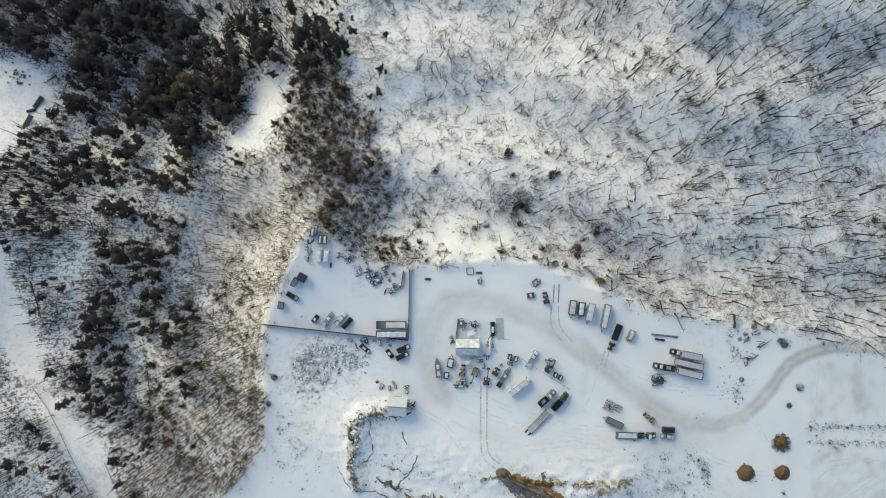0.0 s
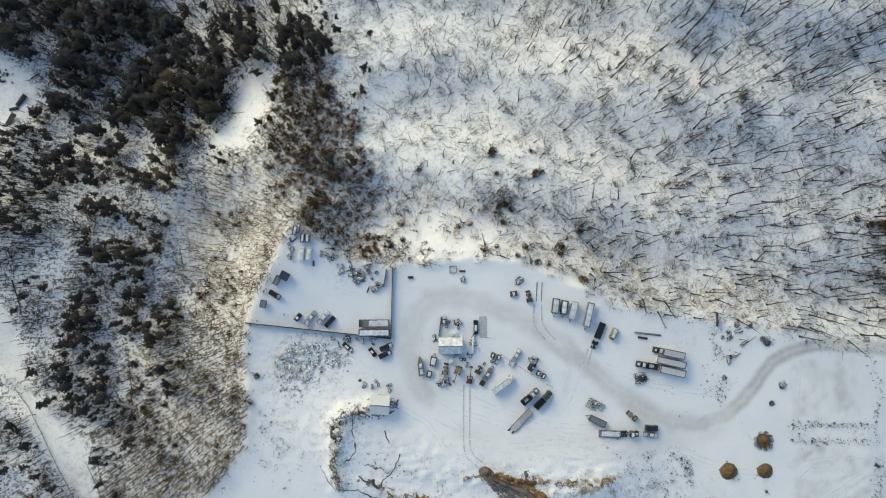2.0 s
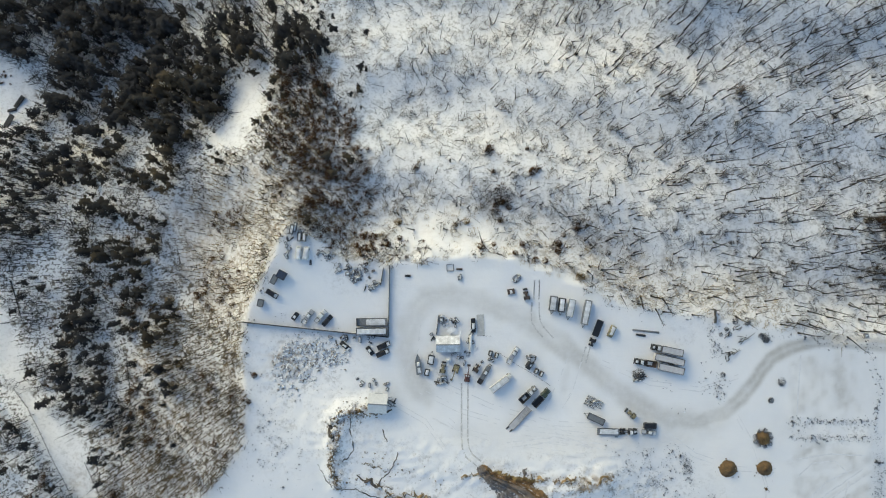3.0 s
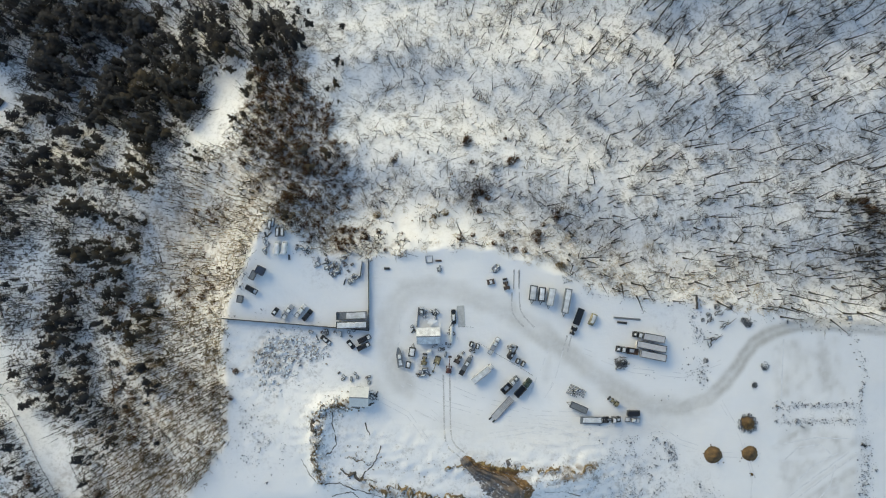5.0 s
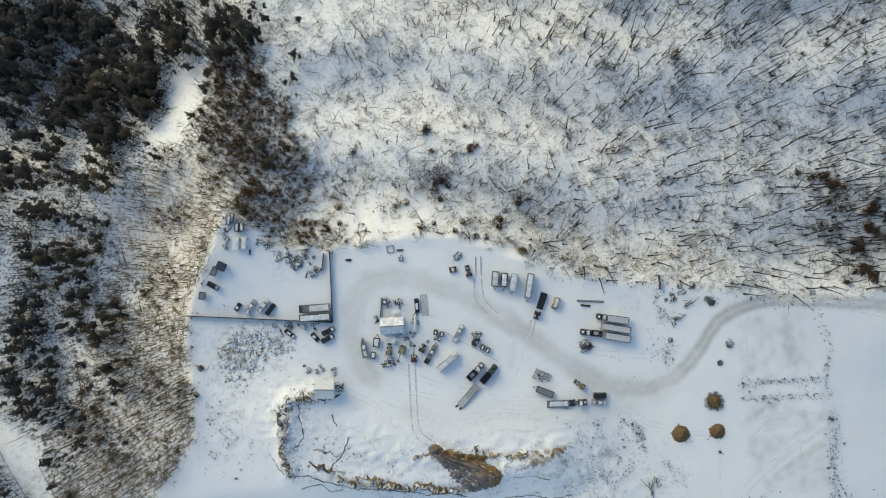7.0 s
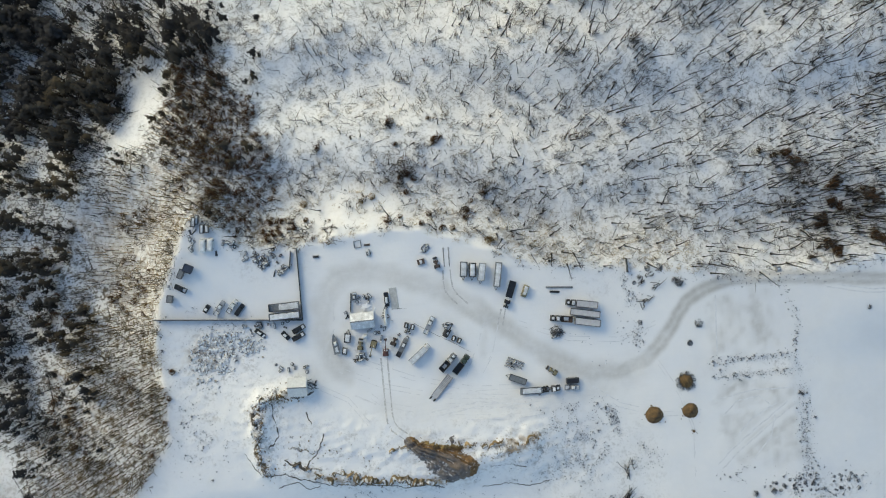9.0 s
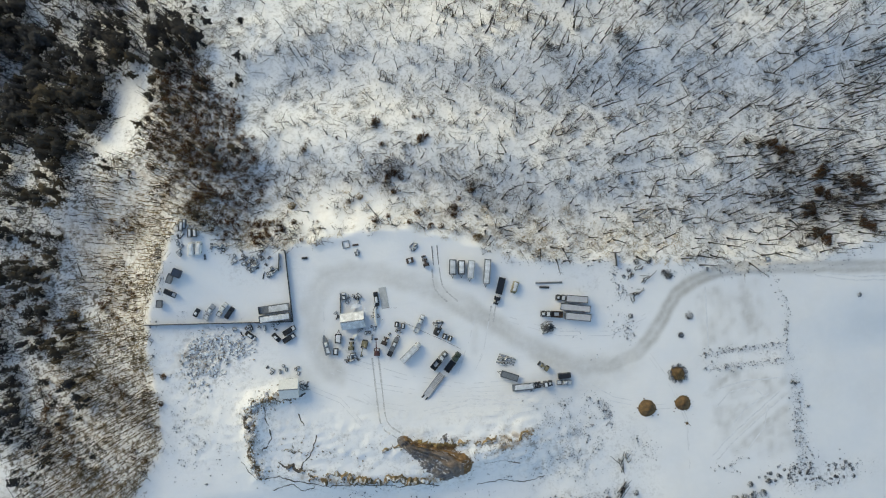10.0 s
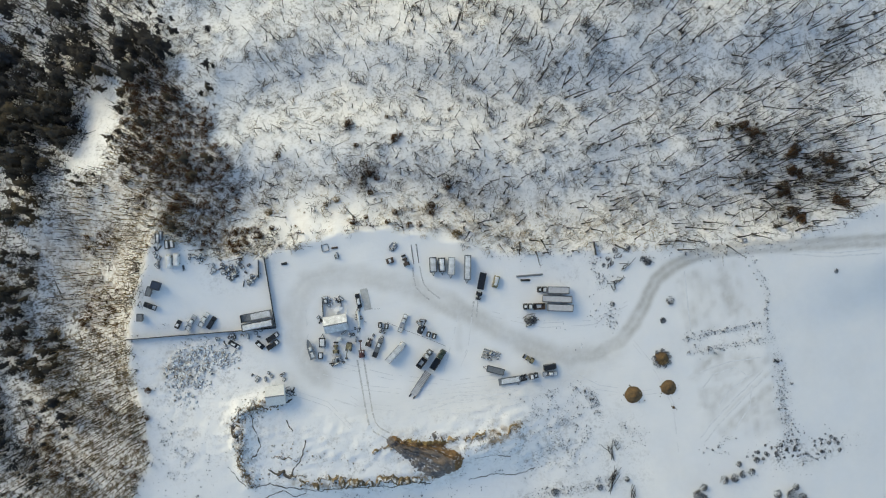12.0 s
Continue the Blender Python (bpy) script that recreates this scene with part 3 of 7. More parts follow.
def conifer_shapes(r, tall, wide, bare=0.12, domed=False):
    """A trunk and a crown of drooping needle fans: a spire, or a rounded dome on a bare stem."""
    trunk = sticks([((0, 0, -0.3), (0, 0, tall * 0.6), tall * 0.014, tall * 0.007), ((0, 0, tall * 0.6), (0, 0, tall), tall * 0.007, 0.01)], 5)
    co, tri = [], []
    layers, lobes = int(tall * 0.95) + 3, r.uniform(0, 6.28, 2)
    for i in range(layers):
        u = bare + (1 - bare) * (i + r.uniform(-0.3, 0.3)) / layers
        z, reach = tall * u, wide * (math.sqrt(max(0.0, 1 - ((u - 0.62) / 0.42) ** 2)) if domed else (1 - u) ** 0.85) + 0.18
        for j in range(3 + int(8 * reach / (wide + 0.2))):
            az = r.uniform(0, 6.28)
            ln = reach * r.uniform(0.45, 1.1) * (0.78 + 0.3 * math.sin(2 * az + lobes[0] + 3 * u) + 0.22 * math.sin(3 * az + lobes[1] - 5 * u))
            d = np.array([math.cos(az), math.sin(az), 0])
            side = np.array([-d[1], d[0], 0])
            drop = r.uniform(-0.32, 0.06)
            for q in range(2):
                a = 0.08 + 0.46 * q + r.uniform(0, 0.08)
                base = d * ln * a + np.array([0, 0, z + drop * ln * a])
                w, g = ln * r.uniform(0.22, 0.33), r.uniform(0.30, 0.42)
                out = d * ln * (a + g) + np.array([0, 0, z + drop * ln * (a + g) - 0.05 * ln])
                s = len(co)
                co += [base, out + side * w - d * w * 0.25, out + d * ln * 0.10, out - side * w - d * w * 0.25]
                tri += [(s, s + 1, s + 2), (s, s + 2, s + 3)]
    return trunk, (np.array(co), np.array(tri))


def shrub_rows(r, tall, wide, twigs, thick=0.03):
    """A rounded tangle of short twigs on a few stems."""
    out = []
    for _ in range(7):
        az = r.uniform(0, 6.28)
        out.append(((r.normal(0, 0.1), r.normal(0, 0.1), -0.1), (math.cos(az) * wide * 0.6, math.sin(az) * wide * 0.6, tall * r.uniform(0.5, 0.9)), thick * 1.6, 0.012))
    lobes = [(r.uniform(0, 6.28), r.uniform(0.75, 1.2)) for _ in range(4)]
    for _ in range(twigs):
        az, u = r.uniform(0, 6.28), r.uniform(0, 1) ** 0.5
        reach = wide * (0.72 + 0.28 * sum(k * math.cos(az - q) for q, k in lobes) / 2)
        p = np.array([math.cos(az) * reach * u * 0.8, math.sin(az) * reach * u * 0.8, tall * r.uniform(0.05, 0.85) * (1 - 0.6 * u * u)])
        g = np.array([math.cos(az) * u, math.sin(az) * u, 0.5]) + r.normal(0, 0.5, 3)
        out.append((p, p + g / np.linalg.norm(g) * wide * r.uniform(0.18, 0.42), thick, 0.008))
    return out


def scatter(templates, x, y, size, r, sink=0.0):
    """Joins copies of the templates at many places into one set of points and triangles."""
    z = height(x, y) - sink
    pick, turn = r.integers(0, len(templates), len(x)), r.uniform(0, 6.28, len(x))
    cos, tris, s = [], [], 0
    for i, (co, tri) in enumerate(templates):
        at = np.nonzero(pick == i)[0]
        if not len(at):
            continue
        c, n = np.cos(turn[at])[:, None], np.sin(turn[at])[:, None]
        k = size[at][:, None]
        pts = np.stack([(co[:, 0] * c - co[:, 1] * n) * k + x[at][:, None], (co[:, 0] * n + co[:, 1] * c) * k + y[at][:, None], co[:, 2] * k + z[at][:, None]], -1)
        cos.append(pts.reshape(-1, 3))
        tris.append((tri[None] + (np.arange(len(at)) * len(co))[:, None, None] + s).reshape(-1, tri.shape[1]))
        s += len(at) * len(co)
    return np.concatenate(cos), np.concatenate(tris)


def in_clearing(x, y):
    out = np.zeros(x.shape, bool)
    jx, jy = 2.5 * waves(x, y, 9, 21) + rng.normal(0, 2.0, x.shape), 2.5 * waves(x, y, 9, 22) + rng.normal(0, 2.0, x.shape)
    for c in CLEARINGS:
        out |= inside(x + jx, y + jy, c)
    return out


def sow(n, box, r, gap=0.0):
    x, y = r.uniform(box[0], box[1], n), r.uniform(box[2], box[3], n)
    keep = (outside_yard(x, y) > 0.1 + 1.3 * waves(x, y, 8, 23)) & ~in_clearing(x, y)
    x, y = x[keep], y[keep]
    if gap:
        cell = {}
        ok = []
        for i, (a, b) in enumerate(zip(x, y)):
            q = (int(a // gap), int(b // gap))
            if q not in cell:
                cell[q] = 1
                ok.append(i)
        x, y = x[ok], y[ok]
    return x, y


def tri_mesh(name, shape, mat):
    return big_mesh(name, shape[0], shape[1], mat)


DARK_WOOD = [(-213.0, 133.8), (-75.3, 136.7), (-48.1, 105.5), (-36.2, 89.0), (-53.4, 81.8), (-71.6, 85.4), (-81.5, 74.7), (-88.2, 51.1), (-104.9, 48.5), (-136.3, 58.2), (-163.1, 69.0), (-168.1, 86.9), (-212.8, 96.4)]
GAP_WEST = [(-120.0, 142.0), (-92.0, 138.0), (-87.2, 107.8), (-88.3, 96.3), (-105.3, 106.1), (-119.8, 114.1)]
GAP_EAST = [(-76.2, 134.2), (-58.7, 132.5), (-57.4, 109.6), (-59.0, 94.7), (-62.9, 90.0), (-71.9, 98.0)]
FIR_BELT = [(-170.5, 71.4), (-95.2, 54.0), (-105.4, 26.3), (-102.8, -2.6), (-109.7, -23.8), (-118.3, -62.1), (-138.1, -64.0), (-146.1, -37.6), (-138.5, -9.7), (-138.0, 16.5), (-161.0, 39.6)]
FIR_LEFT = [(-206.6, 48.5), (-178.7, 59.2), (-156.8, 55.8), (-142.9, 31.7), (-155.0, 9.2), (-191.9, 9.1)]
FIR_SOUTH = [(-129.3, -2.4), (-111.0, -2.4), (-96.9, -19.0), (-99.6, -32.1), (-113.2, -39.0), (-134.3, -37.5)]
FIR_DENSE = [[(-144.8, -22.8), (-126.9, -23.7), (-124.5, -33.8), (-126.3, -48.3), (-121.8, -61.1), (-133.0, -67.3), (-140.0, -52.6), (-146.3, -42.6)],
             [(-117.8, 112.4), (-105.3, 102.5), (-91.4, 80.0), (-83.0, 64.1), (-86.2, 57.5), (-97.0, 56.7), (-111.1, 60.8), (-121.1, 63.0)],
             [(-59.0, 107.3), (-42.3, 105.6), (-38.8, 94.0), (-42.0, 82.8), (-51.0, 80.0), (-57.5, 79.9), (-60.4, 86.4), (-56.1, 95.6)],
             [(-93.1, 104.7), (-76.7, 103.2), (-67.1, 91.0), (-70.6, 84.1), (-80.6, 82.3), (-90.7, 94.1)]]
FIR_CLUMPS = [(-104.2, -45.8), (-96.0, -43.0), (-99.5, -53.5), (-112.5, -66.1), (-118.0, -70.5), (-114.0, -77.0), (-123.0, -78.0), (-57.0, 69.0), (-61.0, 57.0), (-50.0, 76.0), (-52.5, 62.0), (-85.0, 44.5)]
EAST_THICKET = [(187.4, 13.2), (197.5, 15.2), (209.2, 6.1), (233.0, -2.4), (236.0, -21.6), (221.4, -27.1), (198.9, -30.1), (191.7, -19.4), (187.6, -9.1)]

# leafless trees: the tall ones on the northern and eastern slope
tall_kinds = [bare_tree_rows(np.random.default_rng(20 + i), 17.0, 11, 3, 0.0170, 0.5) for i in range(10)]
tall_x, tall_y = sow(3600, (-60, 262, -40, 165), rng, 3.05)
keep = ~inside(tall_x, tall_y, DARK_WOOD) & (rng.random(len(tall_x)) < 0.5 + 0.4 * smooth(tall_x, 20, 90))
tall_x, tall_y = tall_x[keep], tall_y[keep]
tall_s = rng.uniform(0.5, 1.2, len(tall_x)) * (0.72 + 0.28 * smooth(tall_x, 0, 120))
near = np.argsort(outside_yard(tall_x, tall_y))
singles, rest = near[:290], near[290:]
trunk_meshes = [tri_mesh("trunk", sticks(t, 6), BARK) for t, _ in tall_kinds]
crown_meshes = [tri_mesh("crown", sticks(c), BARK) for _, c in tall_kinds]
for i in singles:
    kind = int(rng.integers(0, 10))
    tree = thing("bare_tree", "tall leafless tree with thin dark trunk on snowy slope", "tree", stand(tall_x[i], tall_y[i], float(rng.uniform(0, 360))) @ Matrix.Scale(float(tall_s[i]), 4), "leafless trees on the slope")
    part("trunk", trunk_meshes[kind], BARK, tree)
    part("crown", crown_meshes[kind], BARK, tree, "sparse bare boughs and twigs")
far_kinds = [bare_tree_rows(np.random.default_rng(20 + i), 17.0, 10, 2, 0.0170, 0.5, 4) for i in range(10)]
far = scatter([sticks(t + c, 3) for t, c in far_kinds], tall_x[rest], tall_y[rest], tall_s[rest], rng)
tagged(new("bare_woods", tri_mesh("bare_woods", far, BARK_STUFF)), "leafless woods with dark trunks over snow", "woods", kind="stuff")

# thin young trees, dense on the western slope
thin_kinds = [sticks(sum(bare_tree_rows(np.random.default_rng(50 + i), 9.0, 5, 2, 0.0175, 0.45, 3, 0.035), [])) for i in range(8)]
bushy_kinds = [sticks(sum(bare_tree_rows(np.random.default_rng(60 + i), 7.0, 12, 3, 0.015, 0.15, 3, 0.05), [])) for i in range(6)]
thin_x, thin_y = sow(20000, (-215, -35, -165, 75), rng, 1.75)
keep = (rng.random(len(thin_x)) < np.clip(0.75 + 0.45 * waves(thin_x, thin_y, 18, 27), 0.3, 1.0)) & ~inside(thin_x, thin_y, DARK_WOOD) & (~inside(thin_x, thin_y, FIR_BELT) | (rng.random(len(thin_x)) < 0.5))
thin_x, thin_y = thin_x[keep], thin_y[keep]
edge = outside_yard(thin_x, thin_y) < 34 + 9 * waves(thin_x, thin_y, 20, 2)
edge = edge | ((thin_y > -40) & (outside_yard(thin_x, thin_y) < 48 + 8 * waves(thin_x, thin_y, 20, 2)) & (rng.random(len(thin_x)) < 0.5))
thin_s = rng.uniform(0.55, 1.2, len(thin_x))
south = edge & (thin_y < -32 + 8 * waves(thin_x, thin_y, 25, 3))
edge = edge & ~south
for name, pick, mat, label in (("olive_saplings", south, OLIVE, "dense olive-brown saplings on the southern slope"), ("young_woods", ~edge & ~south, BARK_STUFF, "dense thin leafless saplings over snow"), ("pale_saplings", edge & (thin_x * 7.3 % 1 < 0.5), TAN, "dense pale tan saplings on the sunlit slope"), ("brown_stems", edge & (thin_x * 7.3 % 1 >= 0.5), STEM, "dense straight brown saplings on the sunlit slope")):
    tagged(new(name, tri_mesh(name, scatter(thin_kinds, thin_x[pick], thin_y[pick], thin_s[pick], rng), mat)), label, "woods", kind="stuff")

extra_x, extra_y = sow(4200, (-135, -60, -165, -25), rng, 1.45)
keep = outside_yard(extra_x, extra_y) < 42
more = scatter(thin_kinds, extra_x[keep], extra_y[keep], rng.uniform(0.5, 1.1, keep.sum()), rng)
tagged(new("olive_thicket", tri_mesh("olive_thicket", more, OLIVE)), "crowded olive-brown saplings below the yard", "woods", kind="stuff")
bx, by = sow(8500, (-90, 25, -8, 120), rng, 1.35)
deep = np.where(inside(bx, by, BROWN_BELT), 1, -1) * line_distance(bx, by, BROWN_BELT, True)
keep = rng.random(len(bx)) < 0.9 * smooth(deep + 3 * waves(bx, by, 11, 5), -6, 6)
more = scatter(bushy_kinds, bx[keep], by[keep], rng.uniform(0.45, 1.1, keep.sum()), rng)
tagged(new("brown_saplings", tri_mesh("brown_saplings", more, SHRUB)), "crowded reddish-brown saplings on the slope", "woods", kind="stuff")

# dark evergreens
fir_kinds = [conifer_shapes(np.random.default_rng(80 + i), 13.0, 1.8 + 0.3 * (i % 3)) for i in range(3)] + [conifer_shapes(np.random.default_rng(90 + i), 12.0, 1.9 + 0.4 * i, 0.2, True) for i in range(3)]
fir_trunks = [tri_mesh("trunk", t, BARK) for t, _ in fir_kinds]
fir_crowns = [tri_mesh("crown", c, NEEDLE) for _, c in fir_kinds]
sunlit_crowns = [tri_mesh("crown", c, SUNLIT_NEEDLE) for _, c in fir_kinds]
fx, fy = sow(6500, (-230, -20, -110, 165), rng, 2.5)
dark, belt, side = inside(fx, fy, DARK_WOOD), inside(fx, fy, FIR_BELT), inside(fx, fy, FIR_LEFT) | inside(fx, fy, FIR_SOUTH)
patchy = waves(fx, fy, 17, 11)
want = np.where(inside(fx, fy, SUNLIT_GOLD), 0.02, 1.0) * np.where(dark, np.where(inside(fx, fy, GAP_WEST) | inside(fx, fy, GAP_EAST), 0.06, 0.72 + 0.55 * patchy), np.where(belt, 0.58 + 0.8 * patchy, np.where(side, 0.62, np.where(outside_yard(fx, fy) > 30, 0.10 + 0.15 * patchy, 0.015))))
for c in FIR_DENSE:
    want = np.where(inside(fx, fy, c), 0.95, want)
for cx, cy in FIR_CLUMPS:
    want = np.where(np.hypot(fx - cx, fy - cy) < 4.0, 0.95, want)
keep = rng.random(len(fx)) < want
fx, fy, dark = fx[keep], fy[keep], dark[keep]
fs = np.where(dark, rng.uniform(0.7, 1.45, len(fx)), np.where(inside(fx, fy, FIR_BELT) | inside(fx, fy, FIR_SOUTH), rng.uniform(0.45, 1.15, len(fx)), rng.uniform(0.3, 0.9, len(fx))))
order = np.argsort(np.hypot(fx + 70, fy - 20))
for i in order[:290]:
    kind = int(rng.integers(0, 6))
    tree = thing("fir_tree", "dark green evergreen tree standing in snow", "tree", stand(fx[i], fy[i], float(rng.uniform(0, 360))) @ Matrix.Scale(float(fs[i]), 4), "dark evergreens of the western slope")
    part("trunk", fir_trunks[kind], BARK, tree)
    # crowns towards the lit side take the sun-tinted copy more often
    if fx[i] > -116 + 12 * rng.normal() and rng.random() < (0.25 if inside(fx[i:i + 1], fy[i:i + 1], DARK_WOOD)[0] else 0.6):
        part("crown", sunlit_crowns[kind], SUNLIT_NEEDLE, tree, "drooping needle branches tinted brown by painted sunlight")
    else:
        part("crown", fir_crowns[kind], NEEDLE, tree, "dark drooping needle branches")
rest = order[290:]
firs = scatter([c for _, c in fir_kinds], fx[rest], fy[rest], fs[rest], rng)
tagged(new("fir_woods", tri_mesh("fir_woods", firs, NEEDLE_STUFF)), "dense dark evergreen woods", "woods", kind="stuff")

# brown shrubs
shrub_kinds = [sticks(shrub_rows(np.random.default_rng(110 + i), 3.2, 1.5, 78, 0.06)) for i in range(4)]
bx, by = sow(4500, (-90, 25, -8, 120), rng, 1.8)
deep = np.where(inside(bx, by, BROWN_BELT), 1, -1) * line_distance(bx, by, BROWN_BELT, True)
keep = rng.random(len(bx)) < 0.7 * smooth(deep + 4 * waves(bx, by, 11, 5), -6, 7)
brown = scatter(shrub_kinds, bx[keep], by[keep], rng.uniform(0.7, 1.9, keep.sum()), rng)
tagged(new("brown_scrub", tri_mesh("brown_scrub", brown, SHRUB)), "dense reddish-brown scrub on the slope", "shrubs", kind="stuff")


gold_x, gold_y = sow(1800, (-125, -35, -70, 60), rng, 1.8)
keep = (outside_yard(gold_x, gold_y) < 38 + 8 * waves(gold_x, gold_y, 16, 8)) & (gold_y > -45) & ~inside(gold_x, gold_y, DARK_WOOD)
more = scatter(thin_kinds, gold_x[keep], gold_y[keep], rng.uniform(0.4, 0.85, keep.sum()), rng)
tagged(new("golden_saplings", tri_mesh("golden_saplings", more, TAN)), "crowded golden-tan saplings on the sunlit slope", "woods", kind="stuff")


def brush_patch(r, n, tall, side=4.0, thick=0.058):
    """Scattered single stems and side twigs on a square of ground."""
    out = []
    for _ in range(n):
        p = np.array([r.uniform(-side, side) / 2, r.uniform(-side, side) / 2, -0.1])
        h = tall * r.uniform(0.25, 1.0)
        e = p + np.array([r.normal(0, 0.42) * h, r.normal(0, 0.42) * h, h * 0.85])
        out.append((p, e, thick * r.uniform(0.7, 1.6), thick * 0.4))
        if r.random() < 0.6:
            q = p + (e - p) * r.uniform(0.3, 0.7)
            out.append((q, q + np.array([r.normal(0, 0.3) * h, r.normal(0, 0.3) * h, 0.35 * h]), thick * 0.7, thick * 0.3))
        if r.random() < 0.3:
            a = r.uniform(0, 6.28)
            out.append((p + np.array([0, 0, 0.12]), p + np.array([math.cos(a) * h * 0.7, math.sin(a) * h * 0.7, 0.2]), thick, thick * 0.5))
    return sticks(out)


brush_kinds = [brush_patch(np.random.default_rng(160 + i), 13, 3.6, 4.6, 0.085) for i in range(12)]
bx, by = sow(9000, (-60, 262, -45, 165), rng, 3.6)
thick_here = np.clip(0.52 + 0.48 * waves(bx, by, 24, 13), 0.12, 1.0) * (1 - 0.25 * smooth(bx, 70, 110)) * np.where(inside(bx, by, BARE_BANK), 0.4, 1.0)
keep = (rng.random(len(bx)) < thick_here) & ~inside(bx, by, DARK_WOOD)
bx, by = bx[keep], by[keep]
gloomy = rng.random(len(bx)) < (0.4 + 0.4 * smooth(bx + 25 * waves(bx, by, 40, 9), 40, 120)) * (1 - 0.8 * smooth(bx, 70, 100) * (1 - smooth(outside_yard(bx, by), 14, 34)))
for name, pick, mat, label in (("undergrowth", ~gloomy, TWIG, "thin brown undergrowth poking through snow"), ("dark_undergrowth", gloomy, DARK_TWIG, "dark tangled undergrowth between the trunks")):
    low = scatter(brush_kinds, bx[pick], by[pick], rng.uniform(0.6, 1.25, pick.sum()), rng)
    tagged(new(name, tri_mesh(name, low, mat)), label, "undergrowth", kind="stuff")
bx, by = sow(5200, (-75, 150, -40, 55), rng, 2.2)
rim = outside_yard(bx, by) + 4 * waves(bx, by, 13, 35)
keep = rng.random(len(bx)) < 0.95 * (1 - smooth(rim, 8, 24)) * np.where(inside(bx, by, BARE_BANK), 0.35, 1.0)
low = scatter(brush_kinds, bx[keep], by[keep], rng.uniform(0.3, 0.75, keep.sum()), rng)
tagged(new("rim_brush", tri_mesh("rim_brush", low, TAN)), "tan brush and dry grass on the bank below the yard", "undergrowth", kind="stuff")
bx, by = sow(900, (-75, 130, -40, 60), rng, 2.6)
rim = outside_yard(bx, by) + 6 * waves(bx, by, 21, 37)
keep = rng.random(len(bx)) < 0.42 * smooth(waves(bx, by, 23, 39), -0.2, 0.6) * (1 - smooth(rim, 10, 26)) * (1 - smooth(bx, 66, 84))
low = scatter(shrub_kinds, bx[keep], by[keep], rng.uniform(0.4, 1.1, keep.sum()), rng)
tagged(new("rim_scrub", tri_mesh("rim_scrub", low, SHRUB)), "reddish-brown scrub on the bank below the yard", "shrubs", kind="stuff")
own = np.random.default_rng(301)
turn, out = own.uniform(0, 6.28, 46), np.sqrt(own.uniform(0, 1, 46))
low = scatter(shrub_kinds, -16.5 + 7.5 * out * np.cos(turn), 6.0 + 3.8 * out * np.sin(turn), own.uniform(0.45, 1.0, 46), own)
tagged(new("russet_patch", tri_mesh("russet_patch", low, SHRUB)), "dense patch of reddish-brown scrub above the yard", "shrubs", kind="stuff")
bx, by = sow(1400, (-150, -60, -165, 20), rng, 3.0)
keep = rng.random(len(bx)) < 0.65 * smooth(waves(bx, by, 26, 41), 0.1, 0.6)
low = scatter(shrub_kinds, bx[keep], by[keep], rng.uniform(0.8, 2.0, keep.sum()), rng)
tagged(new("russet_scrub", tri_mesh("russet_scrub", low, SHRUB)), "reddish-brown scrub among saplings on the slope", "shrubs", kind="stuff")
bx, by = sow(1800, (60, 262, -45, 165), rng, 3.0)
keep = rng.random(len(bx)) < np.clip(0.14 + 0.42 * waves(bx, by, 22, 33), 0.02, 0.9) * smooth(outside_yard(bx, by), 12, 34)
low = scatter(shrub_kinds, bx[keep], by[keep], rng.uniform(0.5, 1.3, keep.sum()), rng)
tagged(new("dark_shrubs", tri_mesh("dark_shrubs", low, DARK_TWIG)), "dark twiggy shrubs under the leafless trees", "shrubs", kind="stuff")
bx, by = sow(9000, (-215, -40, -165, 165), rng, 3.5)
keep = rng.random(len(bx)) < np.clip(0.30 + 0.5 * waves(bx, by, 18, 27), 0.05, 0.8)
bx, by = bx[keep], by[keep]
edge = outside_yard(bx, by) < 50 + 9 * waves(bx, by, 20, 2)
low = scatter(brush_kinds, bx[~edge], by[~edge], rng.uniform(0.8, 1.6, (~edge).sum()), rng)
tagged(new("western_undergrowth", tri_mesh("western_undergrowth", low, BARK_STUFF)), "dense brown undergrowth between saplings", "undergrowth", kind="stuff")
low = scatter(brush_kinds, bx[edge], by[edge], rng.uniform(0.8, 1.6, edge.sum()), rng)
tagged(new("tan_brush", tri_mesh("tan_brush", low, TWIG)), "dense tan brush on the slope below the yard", "undergrowth", kind="stuff")
dx, dy = sow(5600, (-230, -20, -20, 165), rng, 2.75)
keep = inside(dx, dy, DARK_WOOD) | (inside(dx, dy, FIR_LEFT) & (rng.random(len(dx)) < 0.8))
dense = scatter([sticks(t + c, 3) for t, c in far_kinds], dx[keep], dy[keep], rng.uniform(0.5, 1.0, keep.sum()), rng)
tagged(new("dark_woods", tri_mesh("dark_woods", dense, BARK_STUFF)), "leafless trees between dark evergreens", "woods", kind="stuff")
ex, ey = sow(1500, (170, 260, -60, 80), rng, 2.4)
deep = np.where(inside(ex, ey, EAST_THICKET), 1, -1) * line_distance(ex, ey, EAST_THICKET, True)
keep = rng.random(len(ex)) < 0.85 * smooth(deep + 4 * waves(ex, ey, 14, 5), -8, 8) * smooth(waves(ex, ey, 13, 71), -0.5, 0.5)
east = scatter(shrub_kinds, ex[keep], ey[keep], rng.uniform(0.7, 1.9, keep.sum()), rng)
tagged(new("eastern_thicket", tri_mesh("eastern_thicket", east, THICKET)), "dark tangled thicket at the wood's edge", "thicket", kind="stuff")

